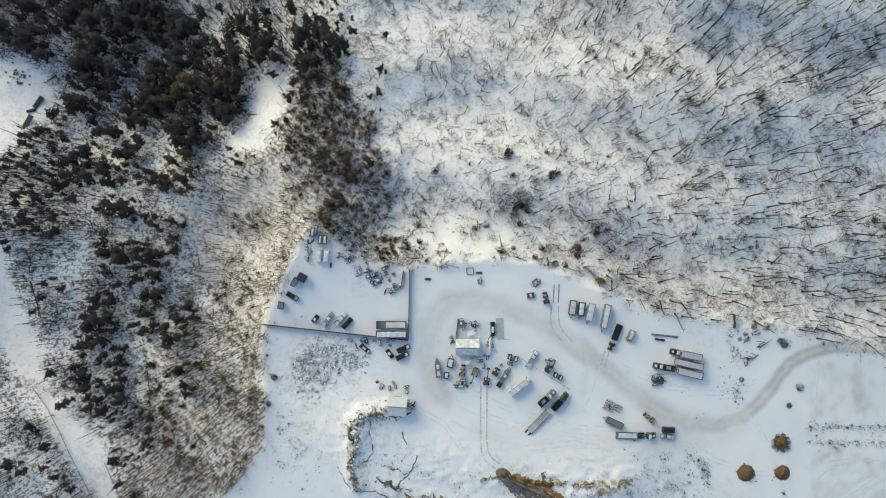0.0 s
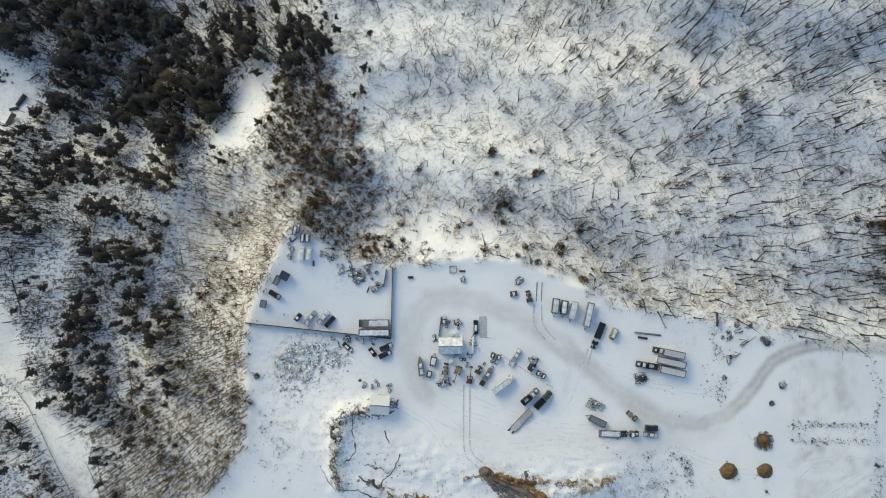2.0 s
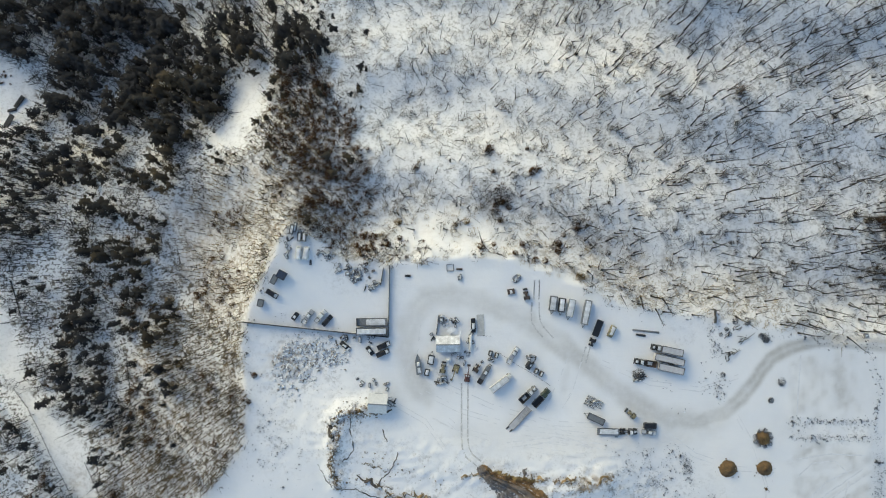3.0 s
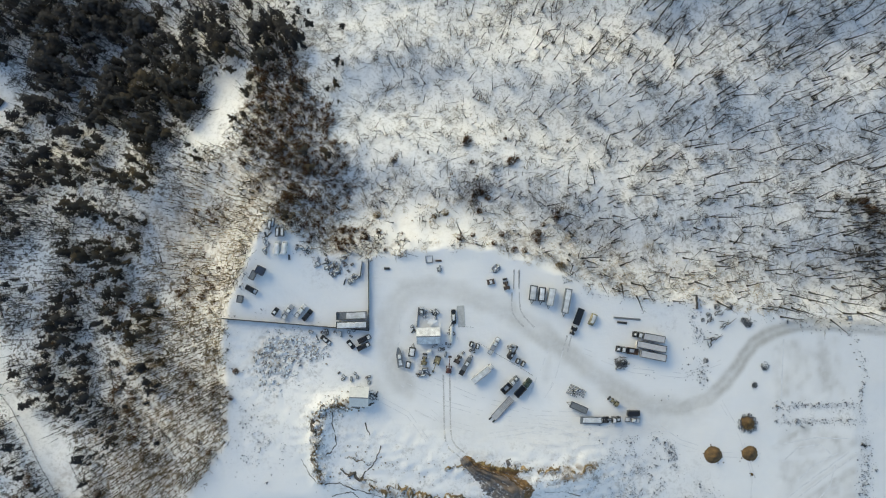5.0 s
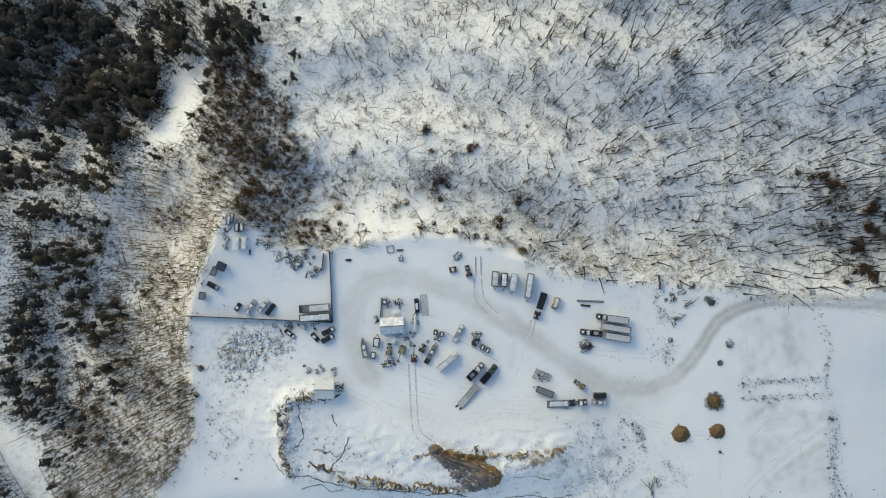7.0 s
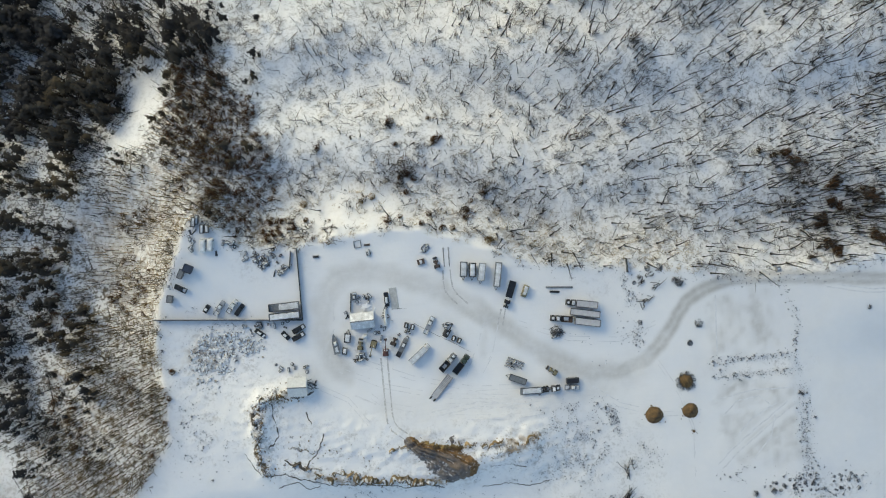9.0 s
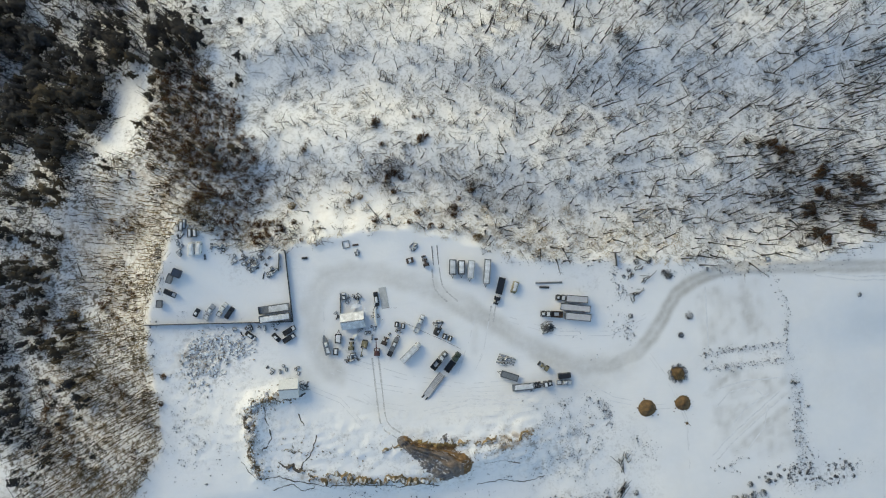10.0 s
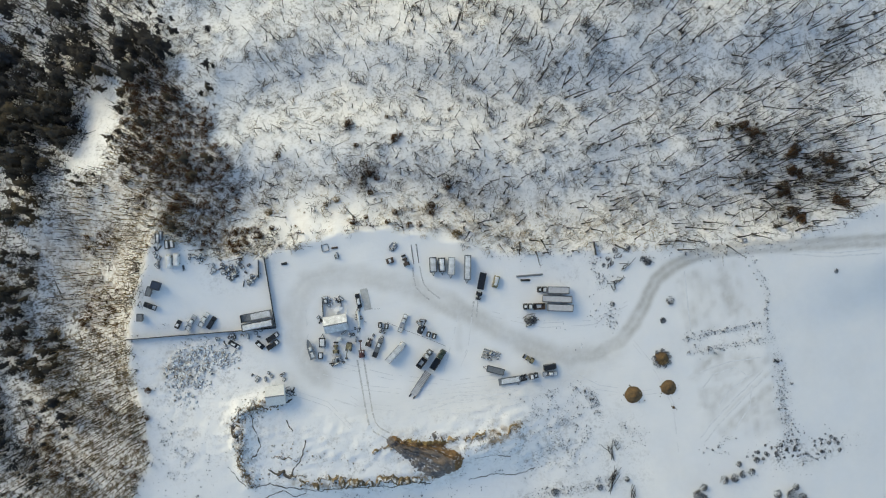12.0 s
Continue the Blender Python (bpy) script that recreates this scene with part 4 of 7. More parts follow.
ex, ey = sow(5000, (165, 262, -60, 90), rng, 1.7)
deep = np.where(inside(ex, ey, EAST_THICKET), 1, -1) * line_distance(ex, ey, EAST_THICKET, True)
keep = rng.random(len(ex)) < 0.55 * smooth(deep + 4 * waves(ex, ey, 12, 6), -7, 7)
east = scatter([sticks(t + c, 3) for t, c in tall_kinds], ex[keep], ey[keep], rng.uniform(0.4, 1.0, keep.sum()), rng)
tagged(new("eastern_woods", tri_mesh("eastern_woods", east, BARK_STUFF)), "crowded dark leafless trees at the wood's edge", "woods", kind="stuff")

# fallen stems and broken branches
lx, ly = sow(2600, (-60, 262, -40, 165), rng, 3.0)
logs = []
for i in range(5):
    ln = 5.0
    rr = np.random.default_rng(140 + i)
    rows_of = [((-ln / 2, 0, 0.15), (ln / 2, 0.3, 0.25 + 0.4 * rr.random()), 0.11, 0.04)]
    for _ in range(4):
        s = rr.uniform(-0.2, 0.5) * ln
        rows_of.append(((s, 0, 0.2), (s + rr.uniform(0.4, 1.2), rr.uniform(-1, 1), rr.uniform(0.2, 0.9)), 0.03, 0.012))
    logs.append(sticks(rows_of))
fallen = scatter(logs, lx, ly, rng.uniform(0.3, 1.3, len(lx)), rng)
tagged(new("fallen_branches", tri_mesh("fallen_branches", fallen, BARK_STUFF)), "fallen stems and broken branches on snow", "branches", kind="stuff")

# ---- vehicles and machines ----
def tyre_shape(r, w):
    s = Shape()
    n = 14
    s.loft([[(rr * math.cos(6.2832 * j / n), yy, rr * math.sin(6.2832 * j / n)) for j in range(n)] for rr, yy in ((r * 0.55, -w / 2), (r * 0.93, -w / 2), (r, -w * 0.3), (r, w * 0.3), (r * 0.93, w / 2), (r * 0.55, w / 2))])
    return s


WHEELS = {}


def wheel(parent, x, y, r=0.36, w=0.25):
    key = (r, w)
    if key not in WHEELS:
        n = 10
        rim = Shape().loft([[(rr * math.cos(6.2832 * j / n), yy, rr * math.sin(6.2832 * j / n)) for j in range(n)] for rr, yy in ((r * 0.5, -w * 0.53), (r * 0.5, w * 0.53))])
        WHEELS[key] = (tyre_shape(r, w).mesh("wheel", RUBBER), rim.mesh("rim", STEEL))
    ob = part("wheel", WHEELS[key][0], RUBBER, parent, at=pose(x, y, r))
    part("rim", WHEELS[key][1], STEEL, ob, "grey steel rim")


def four_wheels(t, fx, rx, y, r=0.36, w=0.25):
    for x in (fx, rx):
        for s in (-1, 1):
            wheel(t, x, s * y, r, w)


slab_rng = np.random.default_rng(77)


def snow_slab(parent, x, y, z, sx, sy, h=0.10):
    """Settled snow with an uneven edge and a softly domed, patchy top."""
    n = max(4, int(sx / 0.45)), max(3, int(sy / 0.45))
    edge = [(-1 + 2 * i / n[0], -1) for i in range(n[0])] + [(1, -1 + 2 * i / n[1]) for i in range(n[1])] + [(1 - 2 * i / n[0], 1) for i in range(n[0])] + [(-1, 1 - 2 * i / n[1]) for i in range(n[1])]
    bite = 0.0
    reach = []
    for _ in edge:
        bite = 0.6 * bite + 0.4 * float(slab_rng.exponential(0.13))
        reach.append(bite)
    rings = []
    for inset, up in ((0.0, 0.0), (0.05, 0.6), (0.16, 0.95), (0.5, 1.0 + float(slab_rng.uniform(0, 0.5)))):
        rings.append([(x + u * (sx / 2 - min(q, sx * 0.2)) * (1 - inset), y + v * (sy / 2 - min(q, sy * 0.2)) * (1 - inset), z + h * up * (1 if up == 0 else float(slab_rng.uniform(0.85, 1.15)))) for (u, v), q in zip(edge, reach)])
    part("snow_cover", Shape().loft(rings), ROOF_SNOW, parent, "layer of settled snow")


def pickup(at, label, paint, length=5.6, snow="rhb", bed_paint=None):
    t = thing("pickup_truck", label, "pickup", at)
    h = length / 2
    part("body", Shape().box(0, 0, 0.42, length, 1.92, 0.5, 0.12).box(h - 0.85, 0, 0.9, 1.6, 1.8, 0.2, 0.09, 0.05), paint, t)
    part("cab", Shape().box(h - 2.55, 0, 0.93, 1.95, 1.8, 0.88, 0.14, 0.16), paint, t)
    part("windshield", Shape().bar((h - 1.56, 0, 1.02), (h - 1.72, 0, 1.68), 1.45, 0.05), GLASS, t, "dark windshield")
    part("rear_window", Shape().bar((h - 3.53, 0, 1.1), (h - 3.40, 0, 1.65), 1.3, 0.04), GLASS, t)
    for s in (-1, 1):
        part("side_window", Shape().bar((h - 3.2, s * 0.85, 1.4), (h - 1.9, s * 0.85, 1.4), 0.05, 0.42), GLASS, t)
        part("bed_wall", Shape().box(-h + 1.05, s * 0.9, 0.9, 2.0, 0.1, 0.4, 0.03), bed_paint or paint, t)
        part("headlight", Shape().box(h - 0.02, s * 0.72, 0.68, 0.08, 0.32, 0.16, 0.03), WHITE, t)
        part("mirror", Shape().box(h - 1.7, s * 1.03, 1.15, 0.12, 0.18, 0.18, 0.04), BLACK, t)
    part("tailgate", Shape().box(-h + 0.05, 0, 0.9, 0.1, 1.88, 0.38, 0.03), bed_paint or paint, t)
    part("bed_floor", Shape().box(-h + 1.05, 0, 0.86, 2.0, 1.7, 0.08, 0.02), IRON, t, "dark open load bed")
    part("bumper", Shape().box(h + 0.05, 0, 0.42, 0.16, 1.8, 0.22, 0.05), STEEL, t)
    four_wheels(t, h - 1.0, -h + 1.2, 0.86)
    if "r" in snow:
        snow_slab(t, h - 2.55, 0, 1.80, 1.5, 1.35)
    if "h" in snow:
        snow_slab(t, h - 0.8, 0, 1.09, 1.35, 1.55)
    if "b" in snow:
        snow_slab(t, -h + 1.05, 0, 0.94, 1.85, 1.62, 0.14)
    return t


def car(at, label, paint, length=4.6, snow="rhb", tall=1.45, kind="car"):
    t = thing(kind, label, "car", at)
    h = length / 2
    part("body", Shape().box(0, 0, 0.35, length, 1.8, 0.55, 0.16, 0.03), paint, t)
    part("cabin", Shape().box(-0.25, 0, 0.86, length * 0.58, 1.66, tall - 0.86, 0.15, 0.24), paint, t)
    part("windshield", Shape().bar((length * 0.29 - 0.22, 0, 0.93), (length * 0.29 - 0.50, 0, tall - 0.1), 1.4, 0.05), GLASS, t, "dark windshield")
    part("rear_window", Shape().bar((-length * 0.29 - 0.28, 0, 0.95), (-length * 0.29 + 0.0, 0, tall - 0.1), 1.3, 0.05), GLASS, t)
    for s in (-1, 1):
        part("side_window", Shape().bar((-length * 0.2 - 0.25, s * 0.76, 1.13), (length * 0.2 - 0.25, s * 0.76, 1.13), 0.06, 0.34), GLASS, t)
        part("headlight", Shape().box(h - 0.04, s * 0.65, 0.6, 0.08, 0.34, 0.14, 0.03), WHITE, t)
    four_wheels(t, h - 0.85, -h + 0.8, 0.8, 0.32, 0.22)
    if "r" in snow:
        snow_slab(t, -0.25, 0, tall - 0.01, length * 0.58 - 0.75, 1.15)
    if "h" in snow:
        snow_slab(t, h - 0.55, 0, 0.885, 0.95, 1.5)
    if "b" in snow:
        snow_slab(t, -h + 0.32, 0, 0.885, 0.5, 1.45)
    return t


def box_trailer(at, label, paint, length=6.0, width=2.5, tall=2.5, rim=IRON, snow=True, tongue=True, deep=0.1):
    t = thing("box_trailer", label, "trailer", at)
    part("box", Shape().box(0, 0, 0.75, length, width, tall - 0.75, 0.05), paint, t)
    for s in (-1, 1):
        part("roof_rail", Shape().box(0, s * (width / 2 - 0.05), tall - 0.06, length, 0.22, 0.16, 0.03), rim, t, "dark roof edge")
        part("roof_end", Shape().box(s * (length / 2 - 0.05), 0, tall - 0.05, 0.22, width - 0.3, 0.16, 0.03), rim, t)
        part("chassis_beam", Shape().box(0, s * 0.5, 0.5, length * 0.98, 0.12, 0.25), IRON, t)
        for x in ((-length * 0.3, -length * 0.3 + 0.95) if length > 8 else (-length * 0.12,)):
            wheel(t, x, s * (width / 2 - 0.2), 0.45, 0.3)
    if tongue:
        part("tongue", Shape().bar((length / 2, 0.7, 0.6), (length / 2 + 1.3, 0, 0.55), 0.14, 0.14).bar((length / 2, -0.7, 0.6), (length / 2 + 1.3, 0, 0.55), 0.14, 0.14).box(length / 2 + 1.3, 0, 0.3, 0.35, 0.3, 0.4, 0.05), IRON, t, "dark A-shaped hitch")
    else:
        for s in (-1, 1):
            part("landing_leg", Shape().box(length * 0.3, s * 0.8, 0, 0.16, 0.16, 0.8), IRON, t)
    if snow:
        snow_slab(t, 0, 0, tall, length - 0.45, width - 0.45, deep)
    return t


def flat_trailer(at, label, length=10.0, width=2.5, deck=PLANK, bulkhead=True, ribs=0, snow=0.5, posts=0, ramps=False):
    t = thing("flat_trailer", label, "trailer", at)
    part("deck", Shape().box(0, 0, 0.95, length, width, 0.14, 0.03), deck, t)
    for s in (-1, 1):
        part("side_rail", Shape().box(0, s * width / 2, 0.9, length, 0.14, 0.26, 0.03), IRON, t)
        part("main_beam", Shape().box(0, s * 0.5, 0.5, length * 0.96, 0.14, 0.42), IRON, t)
        for x in (-length * 0.38, -length * 0.38 + 1.15):
            wheel(t, x, s * (width / 2 - 0.25), 0.48, 0.32)
    if bulkhead:
        part("bulkhead", Shape().box(length / 2 - 0.1, 0, 1.0, 0.16, width, 1.3, 0.04), IRON, t)
    for i in range(ribs):
        part("rib", Shape().box(length / 2 - 0.5 - i * 0.55, 0, 1.09, 0.16, width * 0.95, 0.12, 0.03), STEEL, t)
    if ramps:
        for s in (-1, 1):
            part("ramp", Shape().bar((-length / 2, s * (width / 2 - 0.4), 1.0), (-length / 2 - 2.0, s * (width / 2 - 0.4), 0.25), 0.6, 0.14), IRON, t, "dark loading ramp")
    for i in range(posts):
        for s in (-1, 1):
            part("stake", Shape().box(-length / 2 + (i + 0.5) * length / posts, s * width / 2, 1.0, 0.14, 0.14, 1.3, 0.02), IRON, t)
    if snow:
        snow_slab(t, -length * (1 - snow) * 0.4, 0, 1.09, length * snow * 0.96, width - 0.35, 0.1)
    return t


def heavy_truck(at, label, paint, length=7.5, body=None, snow=True):
    """A lorry with a bonnet, cab, frame and, if wanted, an open tipper body."""
    t = thing("heavy_truck", label, "truck", at)
    h = length / 2
    part("bonnet", Shape().box(h - 0.85, 0, 0.8, 1.7, 1.7, 1.0, 0.15, 0.12), paint, t)
    part("cab", Shape().box(h - 2.6, 0, 0.8, 1.9, 2.3, 2.0, 0.15, 0.12), paint, t)
    part("windshield", Shape().bar((h - 1.70, 0, 1.85), (h - 1.78, 0, 2.6), 1.95, 0.06), GLASS, t, "dark windshield")
    part("rear_window", Shape().bar((h - 3.50, 0, 1.95), (h - 3.45, 0, 2.5), 1.2, 0.05), GLASS, t)
    part("frame", Shape().box(-0.5, 0.4, 0.55, length - 1.2, 0.16, 0.3).box(-0.5, -0.4, 0.55, length - 1.2, 0.16, 0.3).box(-h + 0.5, 0, 0.6, 0.3, 1.6, 0.25), IRON, t)
    for s in (-1, 1):
        part("exhaust_stack", Shape().tube([(h - 3.7, s * 0.95, 0.9), (h - 3.7, s * 0.95, 3.1)], 0.09, 8), STEEL, t)
        part("fuel_tank", Shape().tube([(h - 3.4, s * 0.95, 0.65), (h - 2.2, s * 0.95, 0.65)], 0.3, 10), STEEL, t)
        part("front_wing", Shape().box(h - 0.9, s * 1.0, 0.75, 1.3, 0.35, 0.3, 0.1), paint, t)
        wheel(t, h - 0.9, s * 1.0, 0.5, 0.3)
        for x in (-h + 0.9, -h + 2.1):
            wheel(t, x, s * 0.92, 0.5, 0.5)
    part("bumper", Shape().box(h + 0.05, 0, 0.5, 0.2, 2.3, 0.4, 0.06), IRON, t)
    if body:
        ln = length - 3.8
        tub = part("tipper_body", Shape().box(-h + ln / 2, 0, 1.0, ln, 2.4, 0.14, 0.03), body, t, "open dark tipper body")
        for s in (-1, 1):
            part("side_board", Shape().box(-h + ln / 2, s * 1.17, 1.1, ln, 0.12, 1.1, 0.03), body, tub)
            part("end_board", Shape().box(-h + ln / 2 + s * (ln / 2 - 0.06), 0, 1.1, 0.12, 2.2, 1.2, 0.03), body, tub)
        if snow:
            snow_slab(t, -h + ln / 2, 0, 1.15, ln * 0.45, 1.6, 0.2)
    else:
        part("fifth_wheel", Shape().tube([(-h + 1.5, 0, 0.95), (-h + 1.5, 0, 1.05)], 0.5, 12), IRON, t, "round coupling plate")
    if snow:
        snow_slab(t, h - 2.6, 0, 2.79, 1.35, 1.75)
        snow_slab(t, h - 0.85, 0, 1.79, 1.2, 1.15)
    return t


def van(at, label, paint, length=5.2, width=2.0, tall=2.1, windows=0, snow=True, name="van"):
    t = thing(name, label, name, at)
    h = length / 2
    part("body", Shape().box(-0.25, 0, 0.4, length - 0.5, width, tall - 0.4, 0.2, 0.06), paint, t)
    part("nose", Shape().box(h - 0.55, 0, 0.4, 1.1, width - 0.05, 0.75, 0.18, 0.05), paint, t)
    part("windshield", Shape().bar((h - 0.46, 0, 1.2), (h - 0.56, 0, tall - 0.25), width - 0.4, 0.05), GLASS, t, "dark windshield")
    for s in (-1, 1):
        for i in range(windows or 1):
            x = h - 1.3 - i * (length - 1.6) / max(windows, 1)
            part("side_window", Shape().box(x, s * (width / 2 - 0.03), tall - 0.9, 0.8, 0.06, 0.5, 0.02), GLASS, t)
    four_wheels(t, h - 1.0, -h + 1.1, width / 2 - 0.12, 0.4, 0.28)
    if snow:
        snow_slab(t, -0.25, 0, tall - 0.01, length - 1.1, width - 0.55, 0.14)
    return t


def box_truck(at, label, paint, length=9.5):
    """A lorry with a short cab and a long closed body."""
    t = thing("box_truck", label, "truck", at)
    h = length / 2
    part("cargo_box", Shape().box(-0.9, 0, 0.9, length - 1.9, 2.4, 1.8, 0.06), paint, t)
    for s in (-1, 1):
        part("roof_rail", Shape().box(-0.9, s * 1.13, 2.66, length - 1.9, 0.16, 0.16, 0.03), GREY, t, "grey roof edge")
        part("side_window", Shape().box(h - 0.9, s * 1.05, 1.5, 0.8, 0.06, 0.5, 0.02), GLASS, t)
    part("cab", Shape().box(h - 0.95, 0, 0.6, 1.8, 2.15, 1.65, 0.2, 0.12), paint, t)
    part("windshield", Shape().bar((h - 0.10, 0, 1.35), (h - 0.20, 0, 2.0), 1.7, 0.05), GLASS, t, "dark windshield")
    four_wheels(t, h - 1.1, -h + 1.8, 1.0, 0.45, 0.3)
    part("frame", Shape().box(-0.3, 0.45, 0.5, length - 1.2, 0.14, 0.42).box(-0.3, -0.45, 0.5, length - 1.2, 0.14, 0.42), IRON, t)
    snow_slab(t, -0.9, 0, 2.70, length - 2.2, 2.0, 0.10)
    snow_slab(t, h - 1.0, 0, 2.24, 1.3, 1.6, 0.08)
    return t


def digger(at, label, paint, swing=20, reach=1.0):
    t = thing("excavator", label, "excavator", at)
    for s in (-1, 1):
        n = 16
        belt = [(1.55 * math.copysign(abs(math.cos(a)) ** 0.6, math.cos(a)), 0.42 + 0.4 * math.sin(a)) for a in [6.2832 * j / n for j in range(n)]]
        part("track", Shape().loft([[(x, s * 0.95 + y, z) for x, z in belt] for y in (-0.24, 0.24)]), RUBBER, t, "black crawler track")
    part("undercarriage", Shape().box(0, 0, 0.4, 1.8, 1.6, 0.4, 0.08), IRON, t)
    q = radians(swing)

    def turned(x, y, z):
        return (x * math.cos(q) - y * math.sin(q), x * math.sin(q) + y * math.cos(q), z)
    spin = pose(0, 0, 0, 0, 0, swing)
    part("house", Shape().box(-0.5, 0, 0.9, 2.4, 2.1, 0.85, 0.15, 0.05), paint, t, at=spin)
    part("counterweight", Shape().box(-1.75, 0, 0.85, 0.5, 2.0, 0.9, 0.18), IRON, t, at=spin)
    cab = part("cab", Shape().box(0.35, 0.6, 0.9, 1.3, 0.9, 1.6, 0.12, 0.06), paint, t, at=spin)
    part("windshield", Shape().bar((1.01, 0.6, 1.3), (0.95, 0.6, 2.3), 0.7, 0.05), GLASS, cab)
    arm = [turned(0.8, -0.25, 1.3), turned(2.2 * reach, -0.25, 3.2), turned(3.9 * reach, -0.25, 2.9)]
    part("boom", Shape().bar(arm[0], arm[1], 0.32, 0.42).bar(arm[1], arm[2], 0.30, 0.36), paint, t)
    tip = turned(4.5 * reach, -0.25, 0.9)
    part("dipper_arm", Shape().bar(arm[2], tip, 0.26, 0.3), paint, t)
    part("bucket", Shape().box(4.5 * reach, -0.25, 0.05, 0.8, 0.9, 0.9, 0.12, 0.1), IRON, t, at=spin)
    snow_slab(t, -0.2, -0.4, 1.74, 1.2, 0.9, 0.08)
    return t


def farm_tractor(at, label, paint, loader=True):
    t = thing("tractor", label, "tractor", at)
    part("engine_cover", Shape().box(0.95, 0, 0.75, 1.7, 0.75, 0.65, 0.12, 0.03), paint, t)
    part("cab", Shape().box(-0.55, 0, 0.9, 1.3, 1.35, 1.45, 0.12, 0.12), GLASS, t, "glazed cab")
    part("cab_roof", Shape().box(-0.55, 0, 2.33, 1.4, 1.4, 0.14, 0.06), paint, t)
    for s in (-1, 1):
        part("mudguard", Shape().box(-0.75, s * 0.85, 1.3, 1.2, 0.45, 0.14, 0.06), paint, t)
        wheel(t, -0.75, s * 0.9, 0.78, 0.5)
        wheel(t, 1.35, s * 0.75, 0.48, 0.34)
    part("axle", Shape().box(0.2, 0, 0.45, 2.4, 0.4, 0.35).box(-0.75, 0, 0.6, 0.25, 1.7, 0.25).box(1.35, 0, 0.38, 0.2, 1.4, 0.2), IRON, t)
    if loader:
        for s in (-1, 1):
            part("loader_arm", Shape().bar((0.3, s * 0.55, 1.3), (2.5, s * 0.55, 0.5), 0.12, 0.18), paint, t)
        part("bucket", Shape().box(2.75, 0, 0.1, 0.7, 1.8, 0.6, 0.1, 0.06), IRON, t)
    return t


def lift_machine(at, label, paint):
    """A wheeled machine with a long raised jib."""
    t = thing("boom_lift", label, "lift", at)
    part("chassis", Shape().box(0, 0, 0.5, 2.9, 2.0, 0.5, 0.1), paint, t)
    part("turret", Shape().box(-0.5, 0, 1.0, 1.7, 1.5, 0.8, 0.12, 0.05), paint, t)
    four_wheels(t, 1.0, -1.0, 0.95, 0.48, 0.35)
    part("jib", Shape().bar((-0.8, 0, 1.6), (2.6, 0, 3.2), 0.4, 0.45).bar((2.6, 0, 3.2), (5.0, 0, 3.6), 0.28, 0.3), paint, t, "long telescopic jib")
    part("basket", Shape().box(5.3, 0, 2.8, 0.8, 1.3, 0.1, 0.02).bar((5.65, -0.6, 3.8), (5.65, 0.6, 3.8), 0.07, 0.07).bar((4.95, -0.6, 3.8), (5.65, -0.6, 3.8), 0.07, 0.07).bar((4.95, 0.6, 3.8), (5.65, 0.6, 3.8), 0.07, 0.07).box(5.65, -0.6, 2.8, 0.07, 0.07, 1.0).box(5.65, 0.6, 2.8, 0.07, 0.07, 1.0), RUST, t)
    snow_slab(t, 0.9, 0, 1.0, 0.9, 1.6, 0.1)
    return t


def boat(at, label, length=8.0):
    t = thing("boat", label, "boat", at)
    rings = []
    for i in range(9):
        u = i / 8
        w = 1.15 * min(1, (1 - u) * 2.6) ** 0.6 + 0.03
        x = -length / 2 + u * length
        rings.append([(x, w, 1.35 + 0.3 * u), (x, w * 0.9, 0.9), (x, 0.02, 0.45 + 0.55 * u ** 3), (x, -w * 0.9, 0.9), (x, -w, 1.35 + 0.3 * u), (x, -w * 0.85, 1.33 + 0.3 * u), (x, 0, 1.15 + 0.3 * u), (x, w * 0.85, 1.33 + 0.3 * u)])
    part("hull", Shape().loft(rings), GREY, t)
    part("cradle", Shape().box(-1.5, 0, 0, 0.25, 1.8, 0.75).box(1.5, 0, 0, 0.25, 1.5, 0.85), PLANK, t)
    part("cabin", Shape().box(0.2, 0, 1.2, 1.6, 1.2, 0.8, 0.14, 0.1), WHITE, t)
    snow_slab(t, -2.2, 0, 1.25, 2.2, 1.5, 0.14)
    return t


# ---- buildings and fences of the yard ----
def shed(at, label, sx, sy, eaves, ridge, wall_paint, roof_paint, doors=True, panels=8):
    t = thing("shed", label, "shed", at)
    hx, hy = sx / 2, sy / 2
    part("shell", Shape().loft([[(x, -hy, 0), (x, hy, 0), (x, hy, eaves), (x, 0, ridge), (x, -hy, eaves)] for x in (-hx, hx)]), wall_paint, t)
    run = math.hypot(hy + 0.3, ridge - eaves)
    for s in (-1, 1):
        for i in range(panels):
            x0 = -hx - 0.25 + (sx + 0.5) * (i + 0.5) / panels
            drop = (ridge - eaves) * 0.3 / hy
            a, b = (x0, 0, ridge + 0.06), (x0, s * (hy + 0.3), eaves - drop + 0.06)
            turn = Shape().bar(a, b, (sx + 0.5) / panels - 0.004, 0.07)
            part("roof_sheet", turn, roof_paint, t)
    part("ridge_cap", Shape().box(0, 0, ridge + 0.05, sx + 0.5, 0.4, 0.1, 0.03), GREY, t)
    if doors:
        part("door", Shape().box(0, hy + 0.03, 0, 3.0, 0.08, min(2.8, eaves - 0.2), 0.02), STEEL, t, "wide steel sliding door")
        part("window", Shape().box(hx * 0.6, -hy - 0.02, 1.2, 1.0, 0.06, 0.8, 0.01), GLASS, t)
    return t


